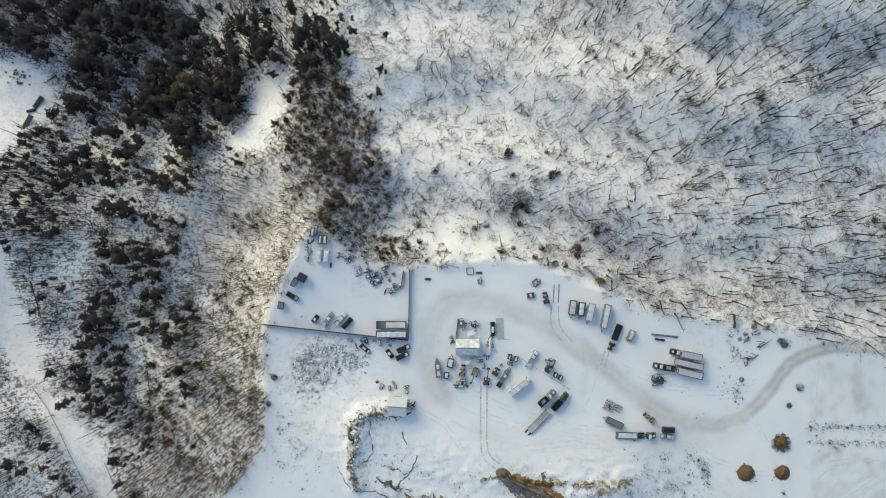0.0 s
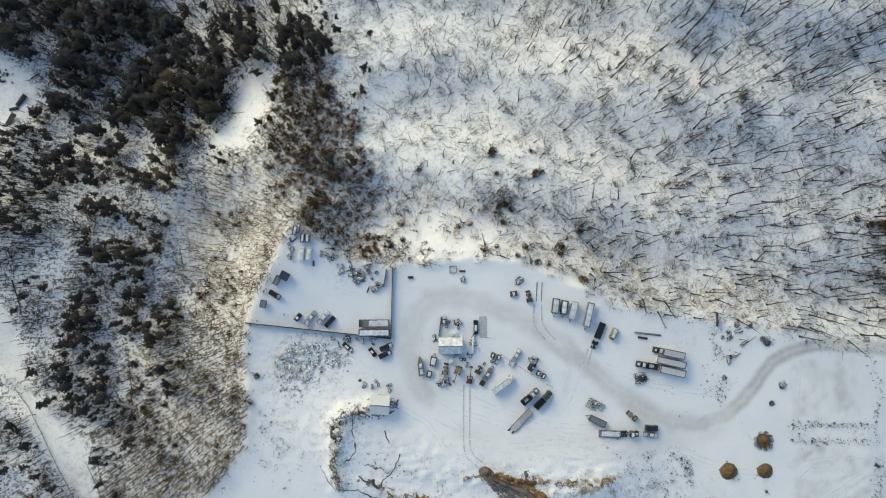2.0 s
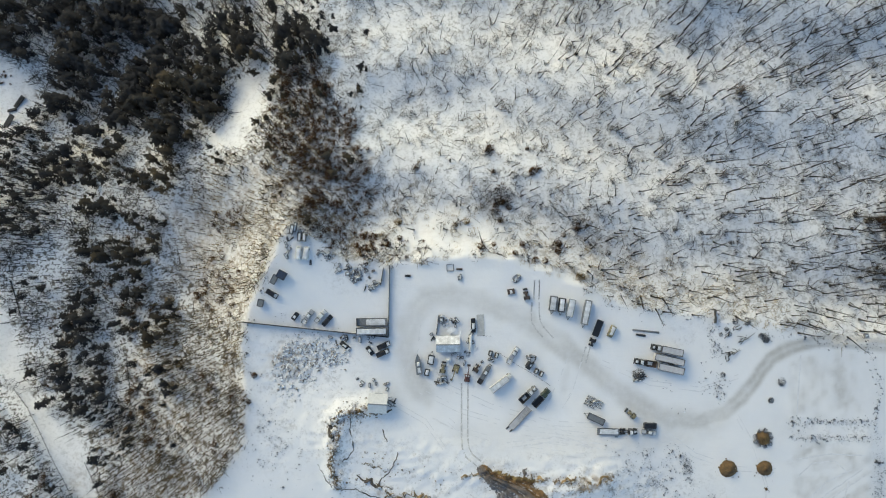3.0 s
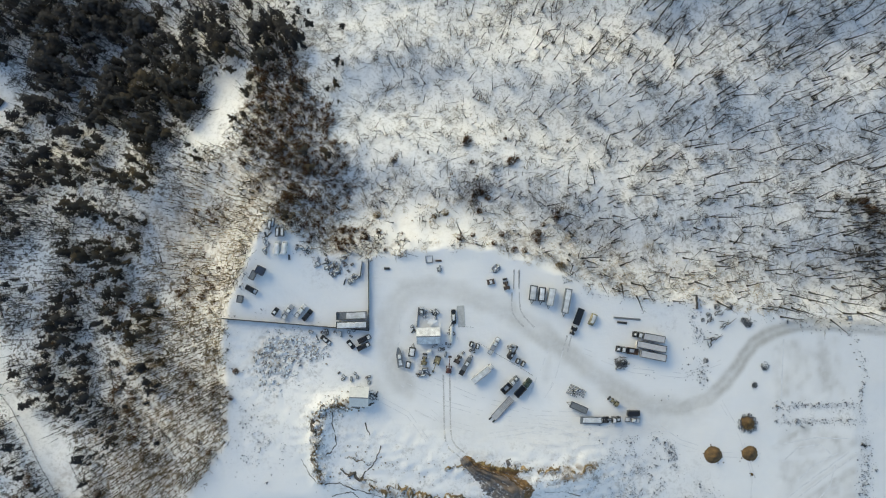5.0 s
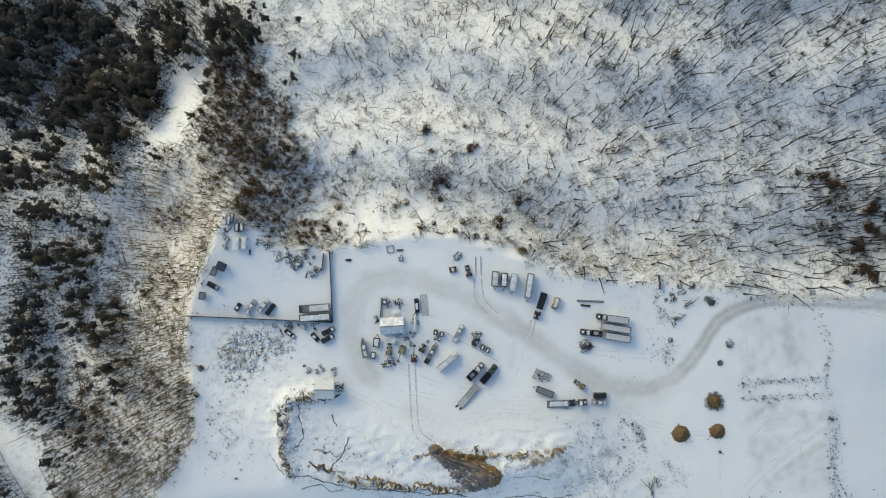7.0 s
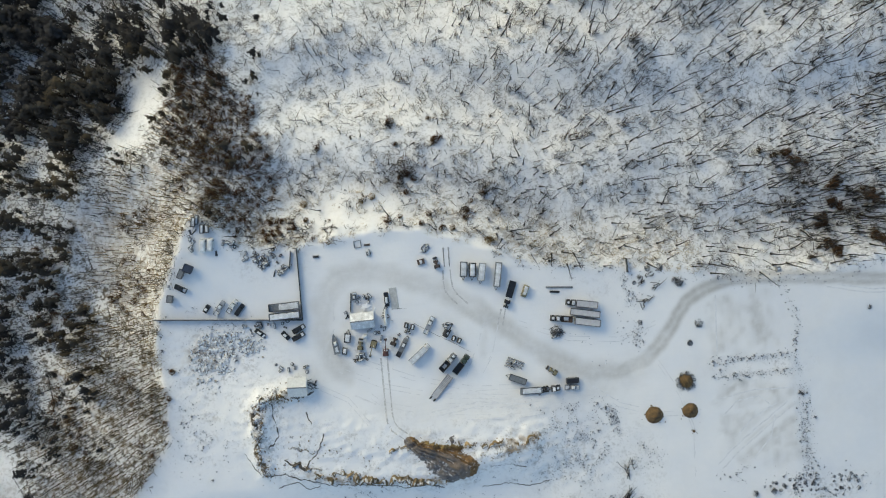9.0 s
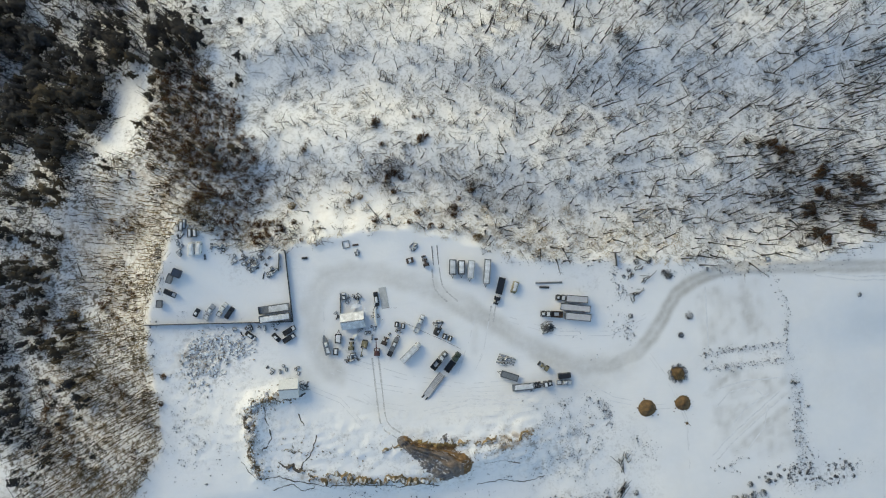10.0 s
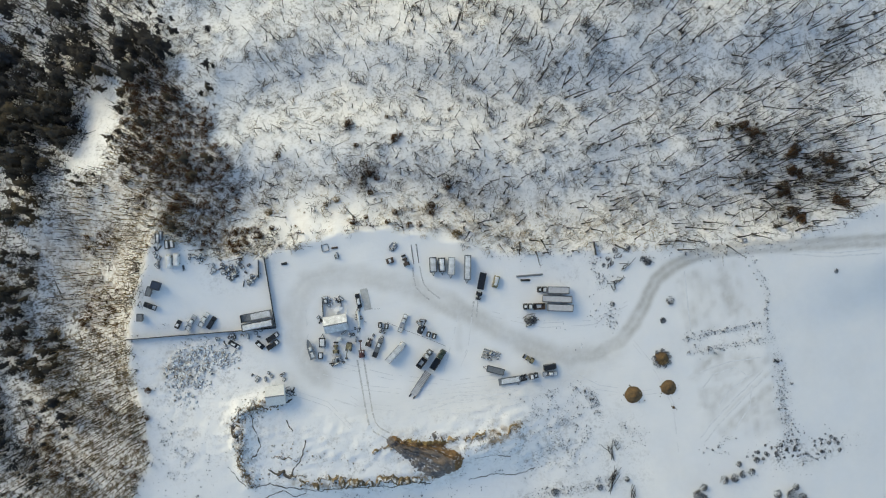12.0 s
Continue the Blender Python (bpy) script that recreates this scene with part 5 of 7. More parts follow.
def board_fence(line, label, tall=1.9, step=2.6, thick=0.16):
    (ax, ay), (bx, by) = line
    ln = math.hypot(bx - ax, by - ay)
    turn = math.degrees(math.atan2(by - ay, bx - ax))
    t = thing("fence", label, "fence", pose(ax, ay, 0, 0, 0, turn))
    n = max(1, round(ln / step))
    step = ln / n
    post = Shape().box(0, 0, -0.3, 0.22, 0.24, tall + 0.3, 0.03).mesh("post", IRON)
    panel = Shape().box(0, 0, 0.05, step - 0.24, thick, tall, 0.02).box(0, 0.1, 0.4, step - 0.24, 0.08, 0.14).box(0, 0.1, tall - 0.4, step - 0.24, 0.08, 0.14).mesh("panel", IRON)
    for i in range(n + 1):
        a = radians(turn)
        part("post", post, IRON, t, at=pose(i * step, 0, ground_z(ax + i * step * math.cos(a), ay + i * step * math.sin(a))))
        if i < n:
            z = ground_z(ax + (i + 0.5) * step * math.cos(a), ay + (i + 0.5) * step * math.sin(a))
            part("panel", panel, IRON, t, at=pose((i + 0.5) * step, 0, z))
    return t


board_fence([(-66.0, -25.3), (-9.7, -31.65)], "long dark weathered board fence across snowy yard", 1.9, 2.6, 0.2)
board_fence([(-9.1, -4.2), (-9.65, -31.3)], "dark board fence with steel posts on snow", 1.6, 2.4, 0.1)
board_fence([(-11.5, -4.7), (-12.6, -11.3)], "short weathered board fence beside scrap", 1.2, 2.2, 0.12)
board_fence([(9.9, -23.4), (9.0, -30.6)], "low weathered board fence behind the shed", 1.0, 1.8, 0.07)
board_fence([(118.8, -21.7), (118.3, -27.0)], "short dark board fence at the wood's edge", 2.0, 2.4, 0.2)
shed(stand(13.5, -34.3, 0), "pale metal shed with ridged roof in the yard", 8.7, 5.6, 2.4, 4.7, GREY, ROOF_SNOW)
shed(stand(-13.6, -56.5, -4), "small white shed with cream roof near rock ledge", 6.8, 6.8, 2.8, 4.5, WHITE, WHITE, panels=6)
slab = thing("concrete_slab", "flat grey concrete slab dusted with snow", "slab", stand(26.4, -27.3, -88))
part("slab", Shape().box(0, 0, -0.1, 8.4, 2.9, 0.22, 0.03), CONCRETE, slab)

# northern corner
van(stand(-44.0, 1.3, 84), "snow-covered white van parked beside another van", WHITE)
van(stand(-41.2, 1.3, 80), "snow-covered white van near the scrap", WHITE)
box_trailer(stand(-43.6, 7.5, 86), "small grey box trailer under snow", GREY, 3.4, 1.5, 1.8)
box_trailer(stand(-41.8, 7.5, 86), "small grey box trailer under snow", GREY, 3.4, 1.5, 1.8)
box_trailer(stand(-46.5, 10.4, 78), "small weathered box trailer at the wood's edge", GREY, 3.6, 1.5, 1.8, tongue=False)
box_trailer(stand(-45.3, 11.3, 78), "small weathered box trailer at the wood's edge", STEEL, 3.6, 1.3, 1.8, tongue=False)
box_trailer(stand(-50.4, -7.1, -28), "dark blue box trailer beside a grey one", BLUE, 3.4, 3.0, 2.3, BLACK, False, False)
box_trailer(stand(-53.3, -8.8, 62), "weathered grey box trailer beside a blue one", GREY, 3.6, 2.0, 2.0, IRON, False, False)
pickup(stand(-54.4, -14.4, 150), "black pickup truck with snow in its bed", BLACK, 5.0, "b")
box_trailer(stand(-58.7, -17.9, 78), "small grey box trailer near the fence", GREY, 2.8, 2.2, 1.9, IRON, False, False)
car(stand(-45.7, -23.2, 52), "small black car with snow on its roof", BLACK, 3.4, "r")
pickup(stand(-40.9, -23.6, 52), "silver pickup truck with white snow-filled bed", SILVER, 6.4, "rb", WHITE)
pickup(stand(-36.0, -23.4, 48), "white pickup truck with dark windows by the fence", WHITE, 6.0, "hb")
car(stand(-33.4, -25.0, 48), "black estate car clear of snow by the fence", BLACK, 5.2, "", 1.7, "estate_car")
flat_trailer(stand(-16.1, -25.7, 180), "long flat trailer with dark ribs and snowy deck", 11.8, 2.9, GREY, True, 4, 0.68)
box_trailer(stand(-16.1, -29.2, 0), "long white box trailer under even snow", GREY, 11.8, 2.8, 2.8, IRON, True, False, 0.16)
car(stand(-26.5, -34.9, -42), "dark car half covered in snow", BLACK, 4.6, "rh")
car(stand(-16.8, -36.9, -52), "small black car beside pickup trucks", BLACK, 3.9, "r")
pickup(stand(-11.5, -34.9, 24), "black pickup truck with snowy bonnet", BLACK, 5.2, "h")
pickup(stand(-11.9, -37.8, 24), "black pickup truck with snowy bonnet", BLACK, 5.2, "h")

# round the shed
car(stand(23.5, -27.3, 91), "black car with white roof snow beside a slab", BLACK, 5.6, "r")
car(stand(11.1, -24.8, 85), "small grey car under snow behind the shed", GREY, 3.4, "rhb")
boat(stand(2.0, -42.3, 96), "old grey boat hull on cradle filled with snow")
box_trailer(stand(6.9, -40.5, 80), "small open-topped trailer full of snow", IRON, 3.6, 2.4, 1.4)
box_trailer(stand(5.3, -45.4, 78), "small dark trailer with snow load", IRON, 2.6, 1.8, 1.3, tongue=False)
farm_tractor(stand(11.5, -44.3, 80), "faded yellow tractor with snow on it", YELLOW)
digger(stand(16.6, -44.3, 70), "faded yellow excavator with lowered arm", YELLOW, 180)
lift_machine(stand(21.0, -47.8, 84), "faded red boom lift with raised jib", RED)
farm_tractor(stand(24.6, -44.1, 60), "rusty dark tractor among machines", RUST, False)
pickup(stand(27.5, -46.7, 58), "dark flatbed pickup truck with white cab snow", GREY, 7.6, "r", RUST)
pickup(stand(38.8, -39.2, 58), "silver pickup truck with snowy bed by machines", SILVER, 7.4, "rhb", WHITE)
box_truck(stand(34.1, -49.6, 37), "long white box truck under even snow", WHITE, 10.0)
digger(stand(45.5, -42.6, 55), "dark grey backhoe with folded arm", IRON, 0, 0.8)
heavy_truck(stand(44.6, -54.3, 42), "dark lorry with snowy roof and open body", GREY, 8.2, IRON)
heavy_truck(stand(49.7, -55.6, 46), "dark green tipper lorry with black body", GREEN, 8.6, BLACK, False)
flat_trailer(stand(41.4, -63.3, 46), "long grey flat trailer with ribs and thin snow", 10.6, 2.5, ROOF_GREY, False, 12, 0, 0, True)

# trailers on the northern side
box_trailer(stand(54.6, -18.9, -98), "white box trailer with dark roof edge", GREY, 5.8, 2.7, 2.6)
box_trailer(stand(58.0, -19.5, -98), "white box trailer with dark roof edge", IRON, 5.4, 2.5, 2.6)
box_trailer(stand(61.5, -20.7, -103), "white box trailer under deep snow", WHITE, 6.8, 2.6, 2.6, STEEL)
box_trailer(stand(67.6, -22.4, -102), "long white box trailer with dark hitch", GREY, 9.6, 2.5, 2.7, GREY)
flat_trailer(stand(72.2, -28.7, -112), "dark flat trailer clear of snow", 6.6, 2.5, BLACK, False, 0, 0)
farm_tractor(stand(70.0, -34.0, -112), "small black tractor near a flat trailer", BLACK, False)
van(stand(77.6, -30.0, -115), "old yellow and white van under snow", YELLOW, 4.8, 2.2, 2.0)
heavy_truck(stand(95.4, -36.5, 169), "dark lorry coupled to a long trailer", BLACK, 4.6, None)
box_trailer(stand(100.9, -37.7, 168), "long trailer with grey snowy roof in a row", ROOF_GREY, 8.4, 2.6, 2.9, IRON, False, False)
box_trailer(stand(99.8, -41.0, 167), "long trailer with pale snowy roof in a row", ROOF_GREY, 11.6, 2.5, 2.9, BLACK, False, False)
box_trailer(stand(100.4, -44.6, 167), "long trailer with white snowy roof in a row", ROOF_GREY, 10.0, 2.7, 2.9, BLACK, False, False)
heavy_truck(stand(90.6, -42.3, 170), "dark lorry with rusty body beside trailers", BLACK, 8.4, RUST, True)

# southern row
box_trailer(stand(70.9, -63.8, 155), "dark trailer with thin grey snow", GREY, 6.8, 2.4, 2.0, BLACK, False)


def barrier(at, length=2.1):
    """A precast barrier: wide foot, narrow top."""
    t = thing("concrete_barrier", "grey concrete barrier with snow along its top", "barrier", at, "barriers stored in rows")
    part("block", Shape().loft([[(x, y, z) for y, z in ((-0.32, 0), (0.32, 0), (0.30, 0.2), (0.14, 0.45), (0.11, 0.85), (-0.11, 0.85), (-0.14, 0.45), (-0.30, 0.2))] for x in (-length / 2, length / 2)]), GREY, t)
    snow_slab(t, 0, 0, 0.84, length * 0.9, 0.3, 0.09)


rows_at = stand(70.5, -57.9, 150)
for i in range(3):
    for j in range(4):
        if (i, j) != (0, 3):
            barrier(rows_at @ pose(2.35 * (i - 1), 1.1 * (j - 1.5) + 0.15 * i, 0, 0, 0, 4 * (i - 1)))
farm_tractor(stand(85.2, -62.5, 140), "yellow and black tractor with lowered bucket", YELLOW)
flat_trailer(stand(75.6, -68.8, 178), "flat trailer with white snowy deck behind a lorry", 8.6, 2.5, GREY, False, 0, 0.9, 0, True)
heavy_truck(stand(83.5, -68.9, 0), "black lorry with snowy roof pulling a flat trailer", BLACK, 7.0, None)
van(stand(92.3, -66.8, -3), "black van beside a grey car", BLACK, 5.2, 2.2, 2.0, 0, False)
pickup(stand(91.8, -69.4, -8), "grey pickup truck covered by snow", SILVER, 5.8, "rhb")

# ---- rocks, heaps and scrap ----
def stone_mesh(r, name, mat, flat=0.7, rough=0.28):
    """An angular lump about one metre across."""
    bm = bmesh.new()
    bmesh.ops.create_icosphere(bm, subdivisions=1, radius=0.5)
    for v in bm.verts:
        v.co = v.co * (1 + r.uniform(-rough, rough))
        v.co.z *= flat
    me = bpy.data.meshes.new(name)
    bm.to_mesh(me)
    bm.free()
    me.materials.append(mat)
    return me


STONES = [stone_mesh(np.random.default_rng(200 + i), "stone", STONE, 0.7, 0.42) for i in range(6)]
SNOWY = [stone_mesh(np.random.default_rng(240 + i), "stone", SNOWY_STONE, 0.85, 0.42) for i in range(6)]
BLOCKS = [stone_mesh(np.random.default_rng(220 + i), "rock", ROCK, 0.75, 0.35) for i in range(6)]


def heap(name, label, category, places, meshes, sizes, r, piece="stone", sink=0.12):
    cx, cy = np.mean([p[0] for p in places]), np.mean([p[1] for p in places])
    t = thing(name, label, category, pose(cx, cy, ground_z(cx, cy)))
    base = ground_z(cx, cy)
    for x, y in places:
        k = float(r.uniform(*sizes))
        m = pose(x - cx, y - cy, ground_z(x, y) - base + k * sink, 0, 0, float(r.uniform(0, 360))) @ Matrix.Diagonal((k * float(r.uniform(0.8, 1.4)), k * float(r.uniform(0.7, 1.1)), k * float(r.uniform(0.7, 1.1)), 1))
        part(piece, meshes[int(r.integers(0, len(meshes)))], None, t, at=m)
    return t


def blob(cx, cy, rx, ry, n, r):
    return [(cx + rx * float(r.normal(0, 0.5)), cy + ry * float(r.normal(0, 0.5))) for _ in range(n)]


def along(line, n, off, r):
    out = []
    for _ in range(n):
        i = int(r.integers(0, len(line) - 1))
        u = float(r.random())
        out.append((line[i][0] + u * (line[i + 1][0] - line[i][0]) + float(r.normal(0, off)), line[i][1] + u * (line[i + 1][1] - line[i][1]) + float(r.normal(0, off))))
    return out


dr = np.random.default_rng(31)
for (cx, cy), rx, ry, n in (((-46.5, -38.2), 7, 6, 70), ((-40.5, -35.0), 6, 4, 55), ((-49.8, -43.8), 5, 5, 45), ((-33.5, -38.5), 6, 4, 55), ((-40.2, -42.0), 3, 5, 30), ((-29.5, -41.0), 4, 2.5, 24), ((-49.0, -50.9), 4, 4, 20), ((-41.0, -47.5), 5, 1.5, 16)):
    heap("rubble_heap", "snow-covered heap of broken stones in the yard", "rubble", blob(cx, cy, rx, ry, int(n * 0.75), dr), SNOWY, (0.5, 1.35), dr)
    heap("loose_stones", "dark broken stones between snow-covered ones", "stones", blob(cx, cy, rx * 1.05, ry * 1.05, int(n * 1.2), dr), STONES, (0.4, 1.15), dr)
for cx, cy, n in ((-51.9, -72.8, 34), (-56.4, -65.2, 26), (93.8, -86.5, 40), (84.7, -82.9, 40), (89.1, -97.9, 60), (82.6, -103.8, 60), (93.1, -107.9, 40), (99.8, -51.3, 8), (118.8, -51.4, 10), (105.4, -61.3, 6), (122.1, -100.1, 30)):
    heap("scattered_stones", "scattered small stones half buried in snow", "stones", blob(cx, cy, 6, 4, n, dr), STONES, (0.25, 0.65), dr)


def rock_ledge(line, label, out=1.6, tall=0.9, mat=None, side=1, seed=0, blocks=14):
    """A ragged lip of rock along a line: a crest, and a broken face that falls to one side."""
    r = np.random.default_rng(600 + seed)
    pts = []
    for (ax, ay), (bx, by) in zip(line, line[1:]):
        ln = math.hypot(bx - ax, by - ay)
        for k in range(max(2, int(ln / 0.45))):
            u = k / max(2, int(ln / 0.45))
            pts.append((ax + u * (bx - ax), ay + u * (by - ay), (bx - ax) / ln, (by - ay) / ln))
    cx, cy = pts[len(pts) // 2][:2]
    base = ground_z(cx, cy)
    t = thing("rock_ledge", label, "rock", pose(cx, cy, base))
    s, drift, piece, rows_in = Shape(), 0.0, [], 6
    swell = 1.0
    for i, (x, y, ux, uy) in enumerate(pts):
        drift = 0.84 * drift + r.normal(0, 0.42)
        swell = 0.82 * swell + 0.18 * r.uniform(-2.2, 3.4)
        nx, ny = -uy * side, ux * side
        row = []
        for k, (d, h) in enumerate(((-0.5, 0.02), (-0.2, 0.75), (0.0, 1.0), (0.35, 0.55), (0.7, 0.35), (1.0, -0.25))):
            q = d * out * (0.45 + 0.5 * max(swell, 0)) + drift + r.normal(0, 0.09)
            px, py = x + nx * q, y + ny * q
            row.append((px - cx, py - cy, ground_z(px, py) - base + tall * (h * max(swell, 0) - 0.35 * max(0.35 - swell, 0)) + (r.normal(0, 0.11) * tall if 0 < k < 5 else -0.05)))
        piece.append(row)
    start = 0
    while start < len(piece) - 2:
        end = min(len(piece) - 1, start + int(r.integers(5, 16)))
        s = Shape()
        for i in range(start, end + 1):
            s.v += piece[i]
        for i in range(end - start):
            for k in range(rows_in - 1):
                a = i * rows_in + k
                s.f.append((a, a + 1, a + rows_in + 1, a + rows_in))
        face = part("rock_face", s, mat or ROCK, t)
        face.data.polygons.foreach_set("use_smooth", np.ones(len(face.data.polygons), bool))
        start = end
    for i in range(blocks):
        x, y, ux, uy = pts[int(r.integers(0, len(pts)))]
        q = side * r.uniform(0.2, 1.4) * out
        px, py, k = x - uy * q, y + ux * q, float(r.uniform(0.2, 0.65))
        part("rock", BLOCKS[i % 6], None, t, at=pose(px - cx, py - cy, ground_z(px, py) - base + 0.15 * k, 0, 0, float(r.uniform(0, 360))) @ Matrix.Scale(k, 4))


rock_ledge([(-12.0, -60.6), (-19.2, -60.6), (-25.0, -59.8), (-29.0, -60.8), (-32.0, -63.4)], "broken ochre rock ledge below the small shed", 0.9, 0.5, None, 1, 1, 34)
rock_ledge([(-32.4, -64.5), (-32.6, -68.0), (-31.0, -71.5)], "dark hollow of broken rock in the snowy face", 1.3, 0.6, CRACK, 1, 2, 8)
rock_ledge([(-30.6, -75.2), (-31.4, -82.5), (-28.6, -90.0)], "steep ochre rock face with dry grass", 1.0, 0.6, None, 1, 3, 20)
rock_ledge([(-12.8, -87.6), (-11.2, -90.4), (-7.2, -90.8), (-5.4, -95.4)], "ochre rock hollow at the quarry's rim", 1.3, 0.9, None, 1, 4, 10)
rock_ledge([(-5.0, -95.4), (-1.6, -92.8), (2.2, -92.7), (5.6, -95.2), (12.1, -95.8), (17.8, -98.4)], "scalloped ochre rock ledge at the quarry's rim", 2.2, 1.4, None, 1, 5, 16)
rock_ledge([(17.8, -98.4), (22.9, -97.4), (28.0, -99.6), (35.4, -99.3), (41.3, -99.8)], "scalloped ochre rock ledge at the quarry's rim", 2.0, 1.3, None, 1, 6, 16)
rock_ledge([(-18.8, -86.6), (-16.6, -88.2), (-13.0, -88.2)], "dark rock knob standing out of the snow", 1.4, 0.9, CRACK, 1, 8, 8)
rock_ledge([(-20.0, -80.4), (-13.4, -82.0), (-9.6, -82.6)], "low brown rock step under snow", 0.5, 0.35, None, 1, 9, 10)
rock_ledge([(45.0, -85.9), (52.6, -86.8), (59.1, -87.5), (62.2, -86.3), (66.7, -88.4), (76.1, -86.4)], "low ochre bank of earth and rock", 1.4, 0.8, None, 1, 10, 16)
rock_ledge([(18.3, -86.6), (23.9, -86.3), (30.4, -86.7)], "low ochre bank of earth and rock", 0.9, 0.5, None, 1, 11, 8)


def rock_crack(line, label, width=0.5, seed=0):
    """A winding dark step of bare rock between two levels of snow."""
    r = np.random.default_rng(700 + seed)
    cx, cy = line[0]
    base = ground_z(cx, cy)
    t = thing("rock_crack", label, "rock", pose(cx, cy, base))
    rings, drift, w = [], 0.0, width
    for (ax, ay), (bx, by) in zip(line, line[1:]):
        ln = math.hypot(bx - ax, by - ay)
        ux, uy = (bx - ax) / ln, (by - ay) / ln
        for k in range(max(2, int(ln / 0.5))):
            u = k / max(2, int(ln / 0.5))
            drift = 0.85 * drift + r.normal(0, 0.17)
            w = 0.8 * w + 0.2 * width * r.uniform(-0.5, 2.7)
            ring = []
            for d, h in ((-0.5, 0.0), (-0.1, 0.3), (0.4, 0.12), (0.5, -0.3), (-0.5, -0.3)):
                q = drift + d * max(w, 0.08)
                x, y = ax + u * (bx - ax) - uy * q, ay + u * (by - ay) + ux * q
                ring.append((x - cx, y - cy, ground_z(x, y) - base + h * min(1.0, max(w, 0.15)) + 0.02))
            rings.append(ring)
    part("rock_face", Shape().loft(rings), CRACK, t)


for i, (line, w) in enumerate((([(-24.2, -62.0), (-24.3, -66.5), (-23.1, -70.4), (-23.7, -74.7), (-25.2, -77.8), (-27.9, -79.1)], 0.5), ([(-6.1, -75.8), (-7.4, -79.2), (-10.1, -83.9), (-12.8, -86.8), (-13.8, -88.4)], 0.34),
                               ([(-28.4, -90.5), (-24.7, -90.1), (-22.0, -89.1), (-19.1, -91.5), (-15.5, -92.2), (-11.4, -94.1), (-5.2, -96.3)], 0.42), ([(-25.6, -95.5), (-21.0, -94.1), (-17.3, -94.1), (-13.5, -97.4), (-9.0, -96.7)], 0.3),
                               ([(-11.9, -67.0), (-11.2, -69.2), (-9.6, -72.0)], 0.35), ([(-12.9, -60.9), (-9.8, -60.6), (-8.0, -59.0)], 0.5), ([(-21.9, -84.2), (-20.0, -86.2), (-17.2, -87.4)], 0.5), ([(-37.2, -80.6), (-35.0, -84.6), (-31.4, -89.8)], 0.3),
                               ([(-5.2, -96.3), (1.7, -97.2), (8.8, -97.9), (14.5, -98.2), (22.5, -100.4), (31.4, -100.8), (38.7, -102.8)], 0.35), ([(52.9, -104.8), (62.2, -103.9), (69.8, -106.6), (80.2, -105.4)], 0.3), ([(56.8, -95.7), (63.7, -95.6), (71.1, -98.1)], 0.3))):
    rock_crack(line, "dark winding step of bare rock in snow", w, i)
for line, n, off, lo, hi in (([(-11.7, -58.5), (-21.4, -58.0), (-27.3, -60.1), (-29.8, -71.0)], 40, 2.0, 0.3, 0.9), ([(-27.4, -86.8), (-17.0, -87.4), (-5.2, -94.3), (3.6, -94.5)], 30, 2.0, 0.3, 1.0), ([(-22.7, -77.1), (-3.1, -83.3), (26.8, -88.1)], 50, 2.5, 0.25, 0.8), ([(52.7, -91.8), (75.0, -92.0)], 40, 2.5, 0.25, 0.7)):
    heap("scattered_rocks", "scattered ochre rocks beside the ledges", "rocks", along(line, n, off, dr), BLOCKS, (lo, hi), dr, "rock", 0.15)
heap("rubble_slope", "snow-covered broken rock on the sunlit face", "rubble", along(WEST_FACE, 130, 1.7, dr), SNOWY, (0.4, 1.1), dr, "rock")
heap("broken_rock", "small ochre rocks on the sunlit face", "rocks", along(WEST_FACE[:4], 70, 1.6, dr), BLOCKS, (0.2, 0.6), dr, "rock", 0.15)
heap("dark_stones", "dark stones on the sunlit face", "stones", along(WEST_FACE, 60, 1.8, dr), STONES, (0.3, 0.8), dr)


